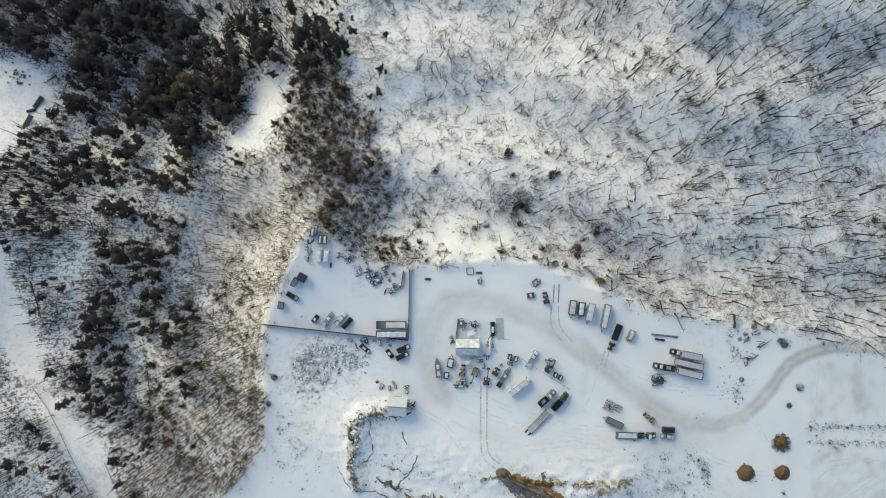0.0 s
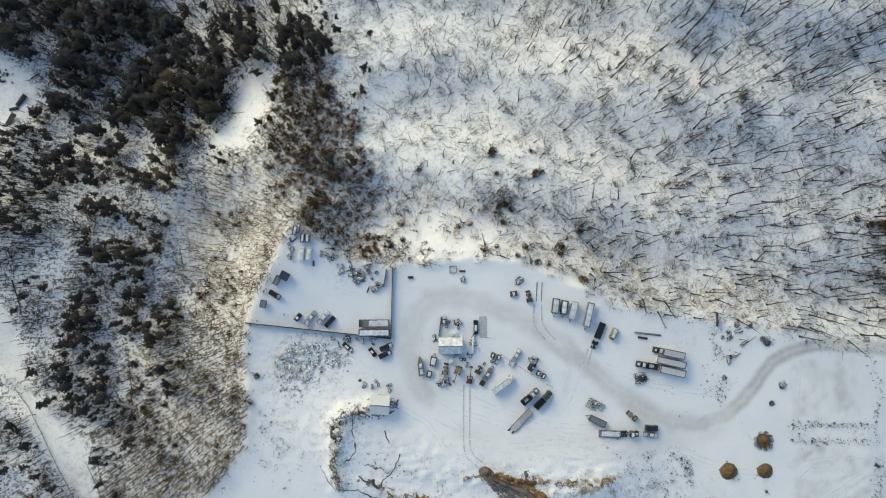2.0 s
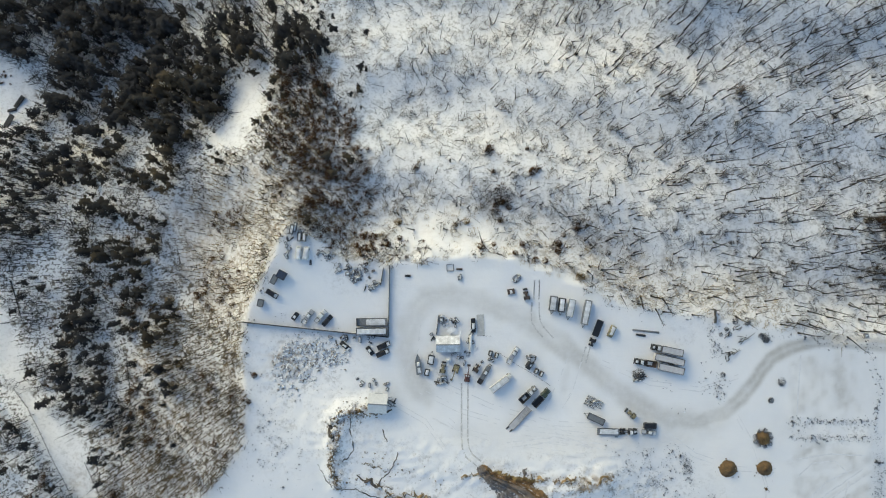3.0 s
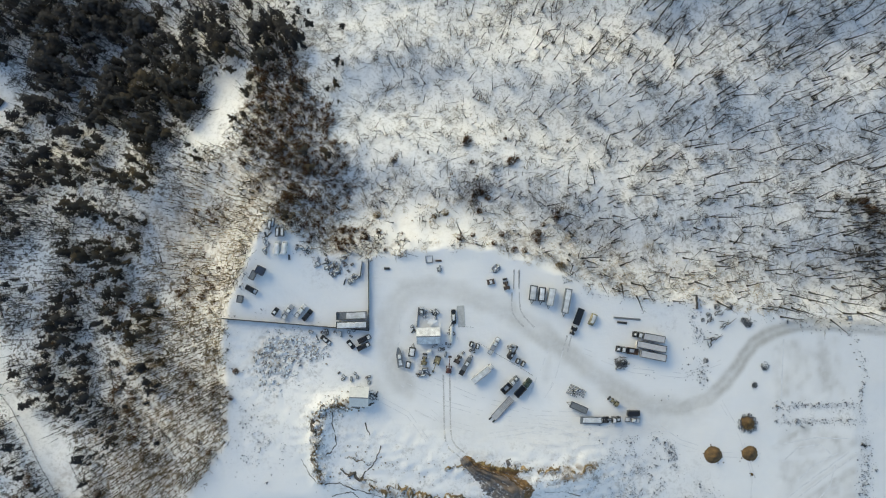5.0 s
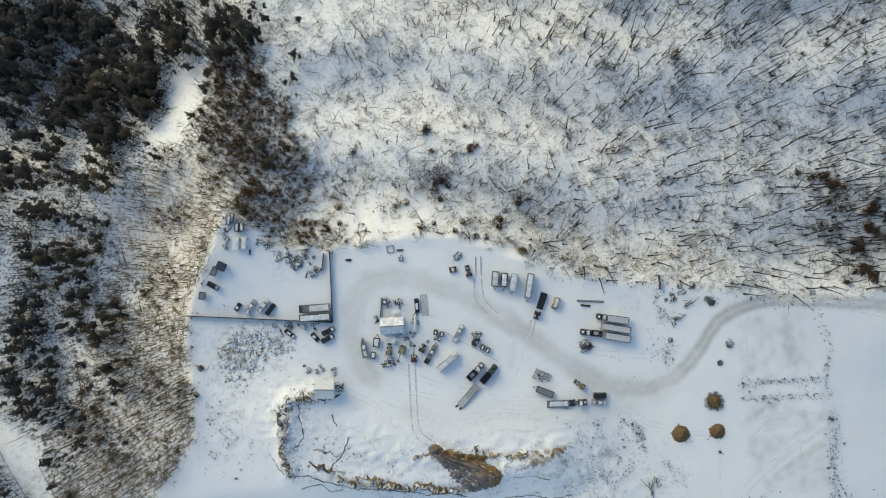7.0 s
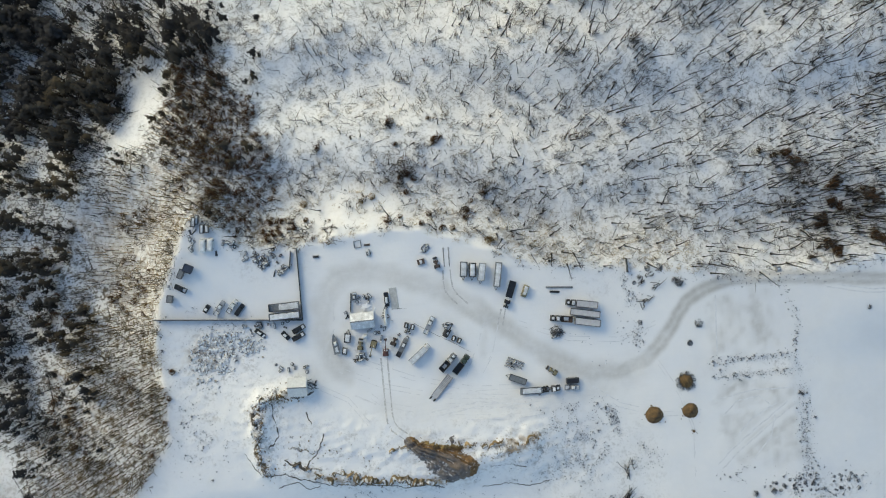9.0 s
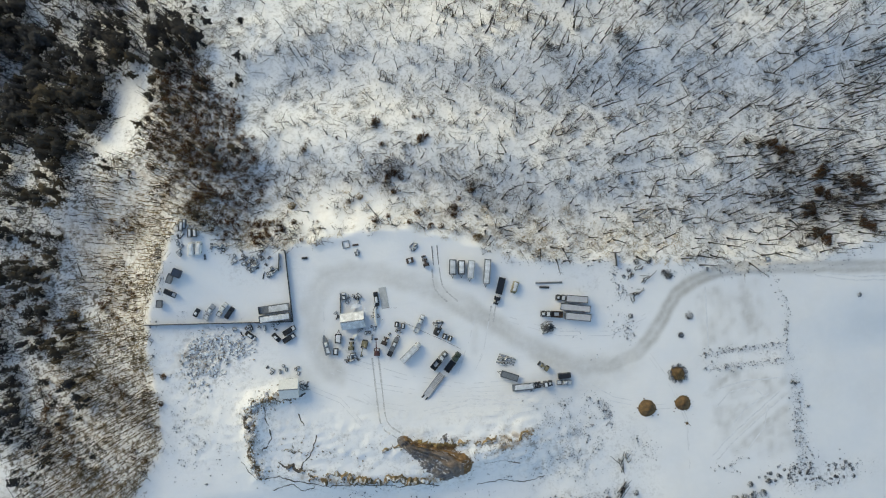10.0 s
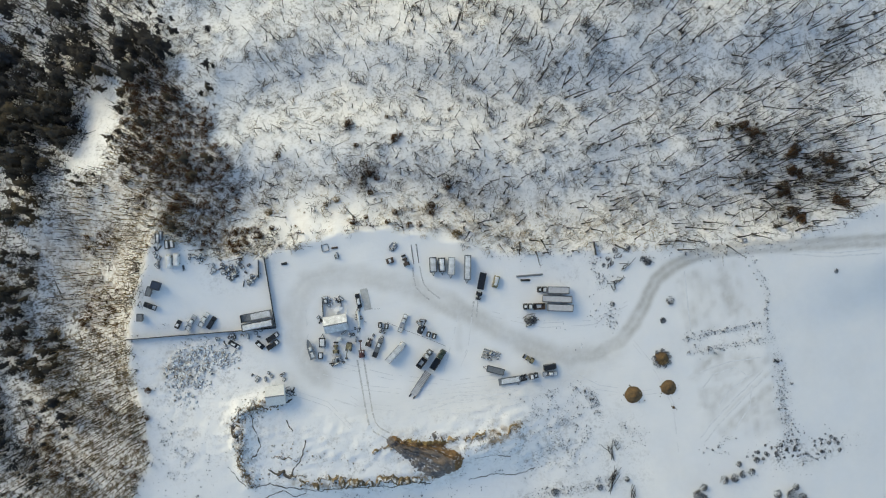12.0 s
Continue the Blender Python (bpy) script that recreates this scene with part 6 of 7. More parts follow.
def mound(at, label, radius, tall, mat, name="soil_heap", seed=0, wide=1.0, ragged=0.05):
    r = np.random.default_rng(300 + seed)
    t = thing(name, label, "heap", at)
    clods = [stone_mesh(np.random.default_rng(320 + i), "clod", mat) for i in range(3)]
    rings, n = [], 56
    lobe = [1 + ragged * (math.sin(2 * q + seed) + 0.8 * math.sin(3 * q + 2.1 * seed) + 0.6 * math.sin(7 * q + seed) + 0.5 * math.sin(13 * q + 3 * seed) + 0.4 * math.sin(19 * q + seed)) for q in [6.2832 * j / n for j in range(n)]]
    turn = r.uniform(0, 6.28, 4)
    for i in range(12):
        u = i / 11
        d = radius * (1 - u) ** 0.9 + 0.03
        ring = []
        for j in range(n):
            q = 6.2832 * j / n
            fold = 0.5 * math.sin(3 * q + turn[0]) + 0.35 * math.sin(5 * q + turn[1] + 4 * u) + 0.3 * math.sin(11 * q + turn[2] + 3 * u) + 0.25 * math.sin(17 * q + turn[1] - 2 * u)
            k = d * lobe[j] * (1 + r.normal(0, 0.3 * ragged + 0.005))
            ring.append((k * math.cos(q) * wide + ragged * 1.8 * radius * u * math.cos(turn[3]), k * math.sin(q) + ragged * 1.8 * radius * u * math.sin(turn[3]),
                         tall * (u ** 1.1 + fold * 0.9 * ragged * 2.2 * (1 - u) * min(1, 4 * u)) - 0.35 + (r.normal(0, 0.06) if i else 0)))
        rings.append(ring)
    cone = part("cone", Shape().loft(rings), mat, t)
    cone.data.polygons.foreach_set("use_smooth", np.ones(len(cone.data.polygons), bool))
    for i in range(int(6 + (0 if mat == SOIL else 5 * radius) + 60 * max(0, ragged - 0.06) * radius)):
        a, d = r.uniform(0, 6.28), radius * (0.8 + r.exponential(0.22))
        part("clod", clods[i % 3], None, t, at=pose(d * math.cos(a) * wide, d * math.sin(a), 0.02) @ Matrix.Scale(float(r.uniform(0.2, 0.7)), 4))
    return t


mound(stand(123.1, -84.0), "conical brown soil heap standing on snow", 3.8, 3.0, SOIL, seed=1, ragged=0.012)
mound(stand(137.2, -83.8), "small dark brown soil heap with snowy flank", 3.6, 2.4, SOIL, seed=2, ragged=0.02)
mound(stand(136.8, -72.1), "brown soil heap ringed by dry stalks", 3.4, 2.0, SOIL, seed=3, ragged=0.03)
mound(stand(15.4, -29.6), "shovelled heap of snow behind the shed", 2.6, 0.9, SNOW, "snow_heap", 11, 1.5, 0.08)
mound(stand(137.8, -92.0), "little soil heap poking through snow", 1.0, 0.8, SOIL, seed=4)


def soil_spill(label, lefts, rights, bands, tall, seed=0, rows_n=46, cols_n=30):
    """Earth tipped down a bank: a ridged tongue between two edges, in bands of differing soil from edge to edge."""
    r = np.random.default_rng(900 + seed)
    def along_edge(edge):
        e = np.array(edge, float)
        at = np.linspace(0, len(e) - 1, rows_n)
        return np.stack([np.interp(at, range(len(e)), e[:, k]) for k in (0, 1)], 1)
    a, b = along_edge(lefts), along_edge(rights)
    cx, cy = a.mean(0)
    base = ground_z(cx, cy)
    t = thing("soil_spill", label, "heap", pose(cx, cy, base))
    wander = np.cumsum(r.normal(0, 0.5, (rows_n, 2)), 0)
    wander = 0.7 * (wander - wander.mean(0)) / (np.abs(wander).max() + 1e-6) + r.normal(0, 0.28, (rows_n, 2))
    v = np.linspace(0, 1, cols_n)
    across = (b - a) / (np.linalg.norm(b - a, axis=1)[:, None] + 1e-6)
    a, b = a + across * wander[:, :1], b + across * wander[:, 1:]
    x = a[:, :1] * (1 - v) + b[:, :1] * v
    y = a[:, 1:] * (1 - v) + b[:, 1:] * v
    u = np.linspace(0, 1, rows_n)[:, None]
    ends = np.minimum(1, 7 * np.minimum(u, 1 - u))
    furrow = 0.3 * np.sin(v * 34 + 3 * np.sin(4 * u + seed)) + 0.2 * np.sin(v * 61 + 5 * u) + 0.35 * waves(x, y, 3.2, seed)
    z = height(x.ravel(), y.ravel()).reshape(x.shape) - base - 0.12 + ends * np.minimum(1, 6 * np.minimum(v, 1 - v)) * tall * (0.75 + furrow) + r.normal(0, 0.05, x.shape)
    edge_at = 0.0
    for k, (upto, mat, name) in enumerate(bands):
        lo, hi = int(round(edge_at * (cols_n - 1))), int(round(upto * (cols_n - 1)))
        s = Shape()
        n = hi - lo + 1
        for i in range(rows_n):
            s.v += [(x[i, j] - cx, y[i, j] - cy, z[i, j] + 0.012 * k) for j in range(lo, hi + 1)]
        for i in range(rows_n - 1):
            for j in range(n - 1):
                q = i * n + j
                s.f.append((q, q + 1, q + n + 1, q + n))
        face = part("soil", s, mat, t, name)
        face.data.polygons.foreach_set("use_smooth", np.ones(len(face.data.polygons), bool))
        edge_at = upto
    clods = [stone_mesh(np.random.default_rng(330 + i), "clod", bands[-1][1]) for i in range(3)]
    for i in range(26):
        w, side = r.uniform(0.1, 1.0), r.choice((-1, 1))
        k = int(w * (rows_n - 1))
        p = (b[k] + across[k] * r.exponential(0.7)) if side > 0 else (a[k] - across[k] * r.exponential(0.7))
        part("clod", clods[i % 3], None, t, at=pose(p[0] - cx, p[1] - cy, ground_z(p[0], p[1]) - base + 0.05) @ Matrix.Scale(float(r.uniform(0.2, 0.6)), 4))


soil_spill("tongue of grey and brown earth tipped down the bank", [(24.0, -81.7), (25.7, -85.7), (29.8, -89.4), (32.3, -93.5), (35.5, -97.8), (39.6, -101.8)],
           [(26.8, -80.1), (30.2, -83.3), (37.0, -85.4), (46.8, -88.4), (53.0, -93.2), (52.0, -98.8)],
           ((0.45, SPOIL, "dark grey spoil"), (0.74, TILTH, "grey-brown earth"), (1.0, CLAY, "rusty brown clay")), 1.1, 1)
soil_spill("low bank of rusty brown clay with dry grass", [(28.5, -84.6), (33.0, -88.4), (38.0, -88.6), (43.0, -88.4), (47.5, -88.8)], [(31.0, -82.6), (35.0, -84.0), (39.5, -85.0), (44.0, -85.6), (48.5, -87.2)],
           ((0.6, CLAY, "rusty brown clay"), (1.0, DRY_BANK, "ochre clay with dry grass")), 0.5, 2)
mound(stand(43.0, -84.2), "small grey snowy mound above the clay bank", 1.6, 0.7, SPOIL, "spoil_heap", 6, 1.0, 0.06)


def crate(at, label, sx=1.2, sy=1.2, sz=0.9, mat=PLANK):
    t = thing("crate", label, "crate", at)
    part("box", Shape().box(0, 0, 0, sx, sy, sz, 0.04), mat, t)
    for s in (-1, 1):
        part("batten", Shape().box(0, s * (sy / 2 + 0.02), sz * 0.45, sx + 0.06, 0.05, 0.12), IRON, t)
    snow_slab(t, 0, 0, sz - 0.01, sx * float(slab_rng.uniform(0.45, 0.9)), sy * float(slab_rng.uniform(0.4, 0.85)), 0.1)
    return t


def pallet_stack(at, label, n=4):
    t = thing("pallet_stack", label, "pallets", at)
    for i in range(n):
        z = i * 0.15
        pallet = part("pallet", Shape().box(0, 0, z, 1.14, 0.1, 0.1), PLANK, t)
        for y in (-0.45, 0.45):
            part("bearer", Shape().box(0, y, z, 1.14, 0.1, 0.1), PLANK, pallet)
        if i == n - 1:
            for j in range(6):
                part("board", Shape().box(-0.5 + j * 0.2, 0, z + 0.1, 0.14, 1.0, 0.03), PLANK, pallet)
        else:
            part("deck", Shape().box(0, 0, z + 0.1, 1.14, 1.0, 0.03), PLANK, pallet)
    snow_slab(t, 0, 0, n * 0.15 - 0.02, 1.0, 0.9, 0.1)
    return t


def pipe_pile(at, label, length=4.0, n=5, r=0.14, mat=RUST):
    t = thing("pipe_pile", label, "pipes", at)
    for i in range(n):
        z = r + (i >= (n + 1) // 2) * r * 1.7
        y = (i % ((n + 1) // 2)) * r * 2.3
        part("pipe", Shape().tube([(-length / 2, y, z), (length / 2, y + 0.15 * (i % 3 - 1), z)], r, 8), mat, t)
    return t


def tank(at, label, length=2.4, r=0.6, mat=WHITE):
    t = thing("tank", label, "tank", at)
    part("shell", Shape().tube([(-length / 2 - 0.15, 0, r + 0.25), (-length / 2, 0, r + 0.25), (length / 2, 0, r + 0.25), (length / 2 + 0.15, 0, r + 0.25)], [r * 0.5, r, r, r * 0.5], 14), mat, t)
    for x in (-length * 0.3, length * 0.3):
        part("saddle", Shape().box(x, 0, 0, 0.2, r * 1.5, 0.45), IRON, t)
    snow_slab(t, 0, 0, 2 * r + 0.20, length * 0.85, r * 0.9, 0.12)
    return t


def barrel(at, label, mat=RUST):
    t = thing("barrel", label, "barrel", at)
    part("drum", Shape().tube([(0, 0, 0), (0, 0, 0.3), (0, 0, 0.32), (0, 0, 0.6), (0, 0, 0.62), (0, 0, 0.9)], [0.3, 0.3, 0.32, 0.3, 0.32, 0.3], 12), mat, t)
    part("snow_cover", Shape().tube([(0, 0, 0.9), (0, 0, 0.98), (0, 0, 1.03)], [0.29, 0.25, 0.1], 12), SNOW, t)
    return t


def frame_box(at, label, size=2.6):
    t = thing("steel_frame", label, "frame", at)
    h = size / 2
    for s in (-1, 1):
        part("long_beam", Shape().box(0, s * h, 0, size, 0.16, 0.4, 0.03), IRON, t)
        part("cross_beam", Shape().box(s * h, 0, 0.002, 0.16, size - 0.2, 0.4, 0.03), IRON, t)
    return t


def scrap(places, r):
    """Odds and ends of a scrapyard, one by one."""
    for x, y in places:
        at = stand(x, y, float(r.uniform(0, 360)))
        k = int(r.integers(0, 7))
        if k < 2:
            crate(at, "weathered snow-capped crate among scrap", float(r.uniform(0.6, 1.5)), float(r.uniform(0.5, 1.1)), float(r.uniform(0.3, 0.9)), (PLANK, IRON, RUST)[int(r.integers(0, 3))])
        elif k == 2:
            pallet_stack(at, "stack of weathered pallets under snow", int(r.integers(2, 6)))
        elif k == 3:
            pipe_pile(at, "pile of rusty pipes on snow", float(r.uniform(1, 2.6)), int(r.integers(3, 6)), 0.09, IRON)
        elif k == 4:
            flat = float(r.uniform(1.2, 2.2))
            crate(at, "low snow-covered bin among scrap", flat, flat * 0.6, 0.5, (STEEL, GREY)[int(r.integers(0, 2))])
        elif k == 5:
            barrel(at, "rusty barrel capped with snow")
        else:
            tank(at, "old pale tank lying on the snow", float(r.uniform(1.2, 2.4)), float(r.uniform(0.35, 0.6)), (STEEL, GREY)[int(r.integers(0, 2))])


for cx, cy, rx, ry, n in ((-20.8, -6.9, 6, 5, 36), (-15.7, -11.7, 3, 2.5, 18), (-35.0, 0.2, 4, 3, 12), (-48.9, 2.4, 3, 5, 9), (-27.9, -3.5, 4, 3, 8), (-26.7, -31.8, 8, 1.5, 12), (-17.2, -32.3, 4, 1, 4), (13.6, -26.0, 4.6, 3.4, 12), (19.7, -40.1, 5, 4, 10),
                          (22.6, -33.0, 2, 4, 7), (10.9, -48.9, 3.5, 1.6, 9), (28.6, -41.2, 5, 3, 6), (46.4, -40.1, 3, 2.5, 6), (69.2, -57.4, 3, 2, 6), (88.0, -47.8, 3.4, 2.4, 6), (39.8, -9.1, 2.5, 1.5, 5), (18.6, -8.4, 2, 2, 4),
                          (-18.9, -49.4, 4, 1.5, 6), (-9.7, -51.0, 1.5, 2.5, 4), (-8.4, -56.6, 2.5, 2.5, 7), (7.5, -31.2, 1, 3, 4)):
    scrap(blob(cx, cy, rx, ry, n, dr), dr)
frame_box(stand(14.6, -4.7, 3), "square dark frame lying in snow")
frame_box(stand(40.6, -9.1, 40), "square dark frame lying in snow", 2.4)
crate(stand(38.4, -14.2, 8), "dark open crate beside a machine", 2.8, 2.0, 1.0, RUST)
farm_tractor(stand(44.4, -16.0, 100), "dark rusty tractor under light snow", RUST)
pipe_pile(stand(91.2, -30.2, -6), "long thin steel beams lying on snow", 10.5, 3, 0.15, GREY)
pipe_pile(stand(89.2, -31.8, -8), "short dark beams lying on snow", 3.8, 4, 0.18, IRON)
pipe_pile(stand(-2.0, -8.0, 0), "short dark posts piled on snow", 2.2, 4, 0.2, IRON)
for x, y, a, n in ((18.2, -5.5, 0, 2.4),):
    pipe_pile(stand(x, y, a), "row of rusty posts lying in snow", n, 3, 0.16)
for x, y in ((47.5, -13.5), (49.5, -13.5)):
    pipe_pile(stand(x, y, 88), "thin dark poles lying in a row on snow", 7.5, 3, 0.05, RUST)
for x, y, a in ((30.1, -38.1, 76), (32.4, -39.0, 72), (47.9, -45.2, 62), (49.9, -46.3, 60)):
    tank(stand(x, y, a), "dark steel tank lying beside another one", 1.9, 0.85, IRON)
tank(stand(13.7, -40.7, 10), "round white tank by the machines", 1.4, 0.9)
tank(stand(22.4, -34.1, 88), "long white tank beside the shed", 6.0, 0.55)

# ---- lone shrubs, stalks and hedges on the open snow ----
bush_kinds = [tri_mesh("crown", sticks(shrub_rows(np.random.default_rng(400 + i), 2.4, 1.7, 240, 0.065)), SHRUB) for i in range(4)]
dry_kinds = [tri_mesh("crown", sticks(shrub_rows(np.random.default_rng(420 + i), 2.0, 2.0, 240, 0.06)), REED) for i in range(3)]

grey_kinds = [tri_mesh("crown", sticks(shrub_rows(np.random.default_rng(430 + i), 1.8, 1.8, 180, 0.06)), STALK) for i in range(3)]


ring_x, ring_y = 136.8, -72.1


def bush(x, y, size, label, kinds=None, tall=1.0):
    size *= 0.85
    t = thing("bush", label, "bush", stand(x, y, float(dr.uniform(0, 360))) @ Matrix.Diagonal((size, size, size * tall, 1)))
    kinds = kinds or bush_kinds
    part("crown", kinds[int(dr.integers(0, len(kinds)))], None, t)


for x, y, s in ((31.4, 44.8, 1.8), (48.8, 34.8, 1.8), (51.8, 35.7, 0.9), (47.7, 44.6, 0.9), (0.9, 36.4, 1.0), (33.0, 34.9, 1.0), (36.5, 21.9, 1.5), (33.4, 20.9, 1.2), (39.0, 19.5, 1.3), (35.1, 14.2, 1.1),
                (59.0, 4.4, 1.5), (57.9, 1.6, 1.4), (66.8, 10.7, 1.1), (-17.8, 2.7, 1.5), (-20.1, 0.7, 1.3), (-10.0, 4.3, 1.1), (-22.2, 4.3, 1.0), (27.0, 3.1, 1.5), (32.1, 4.3, 1.0), (-70.9, -5.8, 1.1),
                (-5.5, 7.1, 1.1), (48.2, -1.4, 1.5), (52.7, -2.5, 1.2), (44.1, 4.3, 1.2), (40.1, 0.9, 1.2), (61.4, 7.9, 1.0), (-61.5, -45.9, 1.2), (-64.1, -56.4, 1.0)):
    bush(x, y, s, "dark brown leafless bush on snowy slope")
for x, y, s in ((66.3, -8.6, 1.9), (-101.5, -17.9, 1.8), (136.8, -72.1, 1.7), (-6.0, 13.7, 1.4), (21.7, 13.6, 1.2), (17.1, 12.4, 1.0)):
    bush(x, y, s, "dry ochre bush standing in snow", dry_kinds)
for q in range(9):
    bush(ring_x + 3.0 * math.cos(0.7 * q), ring_y + 3.0 * math.sin(0.7 * q), 0.8 + 0.1 * (q % 3), "dark twiggy brush round a soil heap", grey_kinds, 0.6)
for x, y, s in ((138.1, -33.3, 1.7), (136.5, -31.9, 1.2), (131.5, -26.8, 1.5), (121.6, -47.3, 1.0), (139.5, -57.3, 1.1), (87.5, -48.0, 2.0), (89.3, -47.3, 1.6), (143.9, -50.8, 1.5), (140.1, -57.2, 0.9), (138.7, -34.1, 1.3), (126.1, -26.5, 1.2), (123.0, -29.6, 0.9), (120.7, -31.4, 0.8), (213.2, -51.4, 0.9)):
    bush(x, y, s, "low grey twiggy bush half buried in snow", grey_kinds, 0.5)
for x, y, s in ((153.0, -124.1, 1.5), (156.2, -124.3, 1.6), (159.5, -123.1, 1.3), (164.2, -122.7, 1.3), (166.6, -118.6, 1.2), (159.5, -119.0, 1.1), (140.5, -127.1, 1.8), (142.9, -129.4, 1.7), (144.1, -125.5, 1.3), (177.2, -134.5, 1.8), (182.5, -137.4, 1.9), (172.5, -134.5, 1.5), (180.5, -132.9, 1.3), (85.1, -115.3, 1.4), (102.8, -117.1, 1.2), (114.3, -116.7, 1.0)):
    bush(x, y, s, "dark bare bush at the field's edge", grey_kinds)

for x, y in ((194.4, 10.9), (209.6, -0.9), (209.7, -8.7), (224.7, -6.7), (202.0, -15.7), (221.0, -24.1), (204.0, -26.5)):
    for px, py in blob(x, y, 3.6, 2.4, 8, dr):
        bush(px, py, float(dr.uniform(1.0, 1.7)), "dense brown bush at the wood's edge")
for px, py in along([(166.0, -116.5), (180.0, -117.5), (192.0, -119.5), (206.0, -119.5)], 44, 2.4, dr):
    bush(px, py, float(dr.uniform(0.4, 0.9)), "low grey twiggy bush half buried in snow", grey_kinds, 0.5)

# open, many-stemmed bushes on the northern slope
open_kinds = []
for i in range(5):
    stems = []
    for j in range(4):
        a, b = bare_tree_rows(np.random.default_rng(470 + 10 * i + j), 4.6, 9, 4, 0.027, 0.12, 4)
        push = np.array([0.5 * math.cos(1.6 * j), 0.5 * math.sin(1.6 * j), 0])
        tip = np.array([1.1 * math.cos(1.6 * j), 1.1 * math.sin(1.6 * j), 0])
        stems += [(p + push + tip * p[2] / 4.6, q + push + tip * q[2] / 4.6, r0, r1) for p, q, r0, r1 in a + b]
    open_kinds.append(tri_mesh("crown", sticks(stems), (DARK_TWIG, SHRUB)[i % 2]))
for x, y, rx, ry, n in ((36.3, 22.9, 12, 7, 30), (31.6, 44.0, 3, 3, 8), (49.5, 34.8, 3, 2.5, 5), (0.9, 34.9, 3, 2, 3), (57.8, 4.4, 4, 4, 10), (76.0, 17.6, 2, 2, 3), (45.8, 4.3, 3, 3, 4), (27.8, 2.5, 4, 1.5, 4), (-7.0, 4.8, 5, 5, 12), (-16.5, 0.2, 4, 3, 6),
                        (66.4, 11.5, 2, 2, 2), (128.0, 33.2, 3, 2, 4), (135.5, 68.0, 4, 3, 5), (118.3, 70.6, 2, 2, 2), (18.3, 14.1, 3, 2, 3), (106.8, 30.4, 6, 4, 4), (87.5, 50.2, 8, 5, 4), (8.3, 55.6, 5, 5, 3), (47.8, 68.8, 8, 5, 3)):
    for px, py in blob(x, y, rx, ry, n, dr):
        bush(px, py, float(dr.uniform(0.8, 1.65)), "open leafless bush with many thin stems", open_kinds)
for x, y, k in ((15.2, 39.4, 0.45), (-82.4, 43.8, 0.5), (-78.2, 43.0, 0.4), (-74.3, 42.8, 0.45), (-65.2, 57.0, 0.5), (-65.6, 52.6, 0.4), (-67.6, 48.2, 0.35), (-81.2, 70.8, 0.4), (-76.2, 79.1, 0.5)):
    fir_at = thing("fir_tree", "small lone evergreen on the snowy slope", "tree", stand(x, y) @ Matrix.Scale(k, 4))
    part("trunk", fir_trunks[0], BARK, fir_at)
    part("crown", fir_crowns[0], NEEDLE, fir_at)

stalk_kinds = [sticks(shrub_rows(np.random.default_rng(440 + i), 0.8, 0.55, 6, 0.055)) for i in range(4)]
HEDGES = [([(146.7, -66.6), (178.8, -65.3)], 60, 0.7), ([(146.7, -72.8), (178.7, -72.0)], 50, 0.8), ([(178.3, -33.3), (181.4, -45.4), (184.0, -53.5), (180.7, -63.6), (183.1, -75.5)], 60, 0.7),
          ([(183.1, -75.5), (181.0, -95.8), (182.2, -114.4)], 90, 1.2), ([(148.5, -64.7), (181.8, -67.3)], 70, 0.9), ([(148.5, -71.1), (183.5, -73.3)], 70, 0.9), ([(172.3, -117.0), (190.2, -121.8), (206.0, -119.2)], 260, 2.6),
          ([(75.7, -72.5), (86.5, -81.5), (93.7, -92.0)], 70, 2.5), ([(76.9, -95.0), (100.9, -102.7)], 150, 4.0), ([(76.0, -116.7), (107.7, -115.4)], 160, 1.6),
          ([(99.6, -75.7), (107.5, -82.4), (108.5, -91.2)], 60, 1.4), ([(74.3, -19.1), (114.5, -24.7)], 90, 1.2), ([(116.7, -26.9), (118.9, -40.3)], 60, 1.0), ([(-54.3, -22.3), (-27.9, -31.2)], 30, 2.0), ([(141.3, -30.3), (162.4, -34.9), (201.7, -37.3), (236.4, -29.2)], 120, 1.5),
          ([(-63.1, -39.9), (-54.1, -75.0), (-45.3, -79.4)], 160, 6.0), ([(-6.4, -99.0), (36.9, -106.2), (76.0, -102.4)], 200, 3.5), ([(-27.9, -2.4), (-50.0, 8.6), (-65.9, -22.5), (-65.3, -57.6), (-76.1, -86.0)], 260, 2.0)]
HEDGES += [([(87.8, -75.0), (95.8, -81.2), (103.0, -91.7)], 120, 3.0), ([(83.4, -85.2), (104.4, -96.6)], 220, 4.5), ([(116.1, -95.5), (120.2, -104.3)], 90, 2.5), ([(183.6, -82.5), (181.7, -116.6)], 110, 1.8), ([(169.8, -117.6), (193.1, -118.9)], 200, 4.0),
           ([(147.6, -112.0), (159.2, -112.1)], 50, 3.0), ([(105.5, -78.7), (106.6, -82.3), (107.7, -86.4)], 60, 1.3),
           ([(121.2, -22.6), (118.8, -42.6), (112.3, -55.0)], 70, 2.0), ([(119.3, -48.4), (120.3, -55.4)], 40, 1.5), ([(-31.9, -40.5), (-47.9, -50.7), (-60.4, -70.4), (-61.4, -87.9)], 150, 6.0)]
sx, sy = [], []
for line, n, off in HEDGES:
    for x, y in along(line, int(n * 1.9), off, dr):
        if off < 2 or waves(x, y, 5.5, 77) > 0.1:
            sx.append(x), sy.append(y)
stalks = scatter(stalk_kinds, np.array(sx), np.array(sy), 0.24 + dr.exponential(0.27, len(sx)), dr)
tagged(new("dry_weeds", tri_mesh("dry_weeds", stalks, STALK)), "dark dry weed stalks poking through snow", "weeds", kind="stuff")


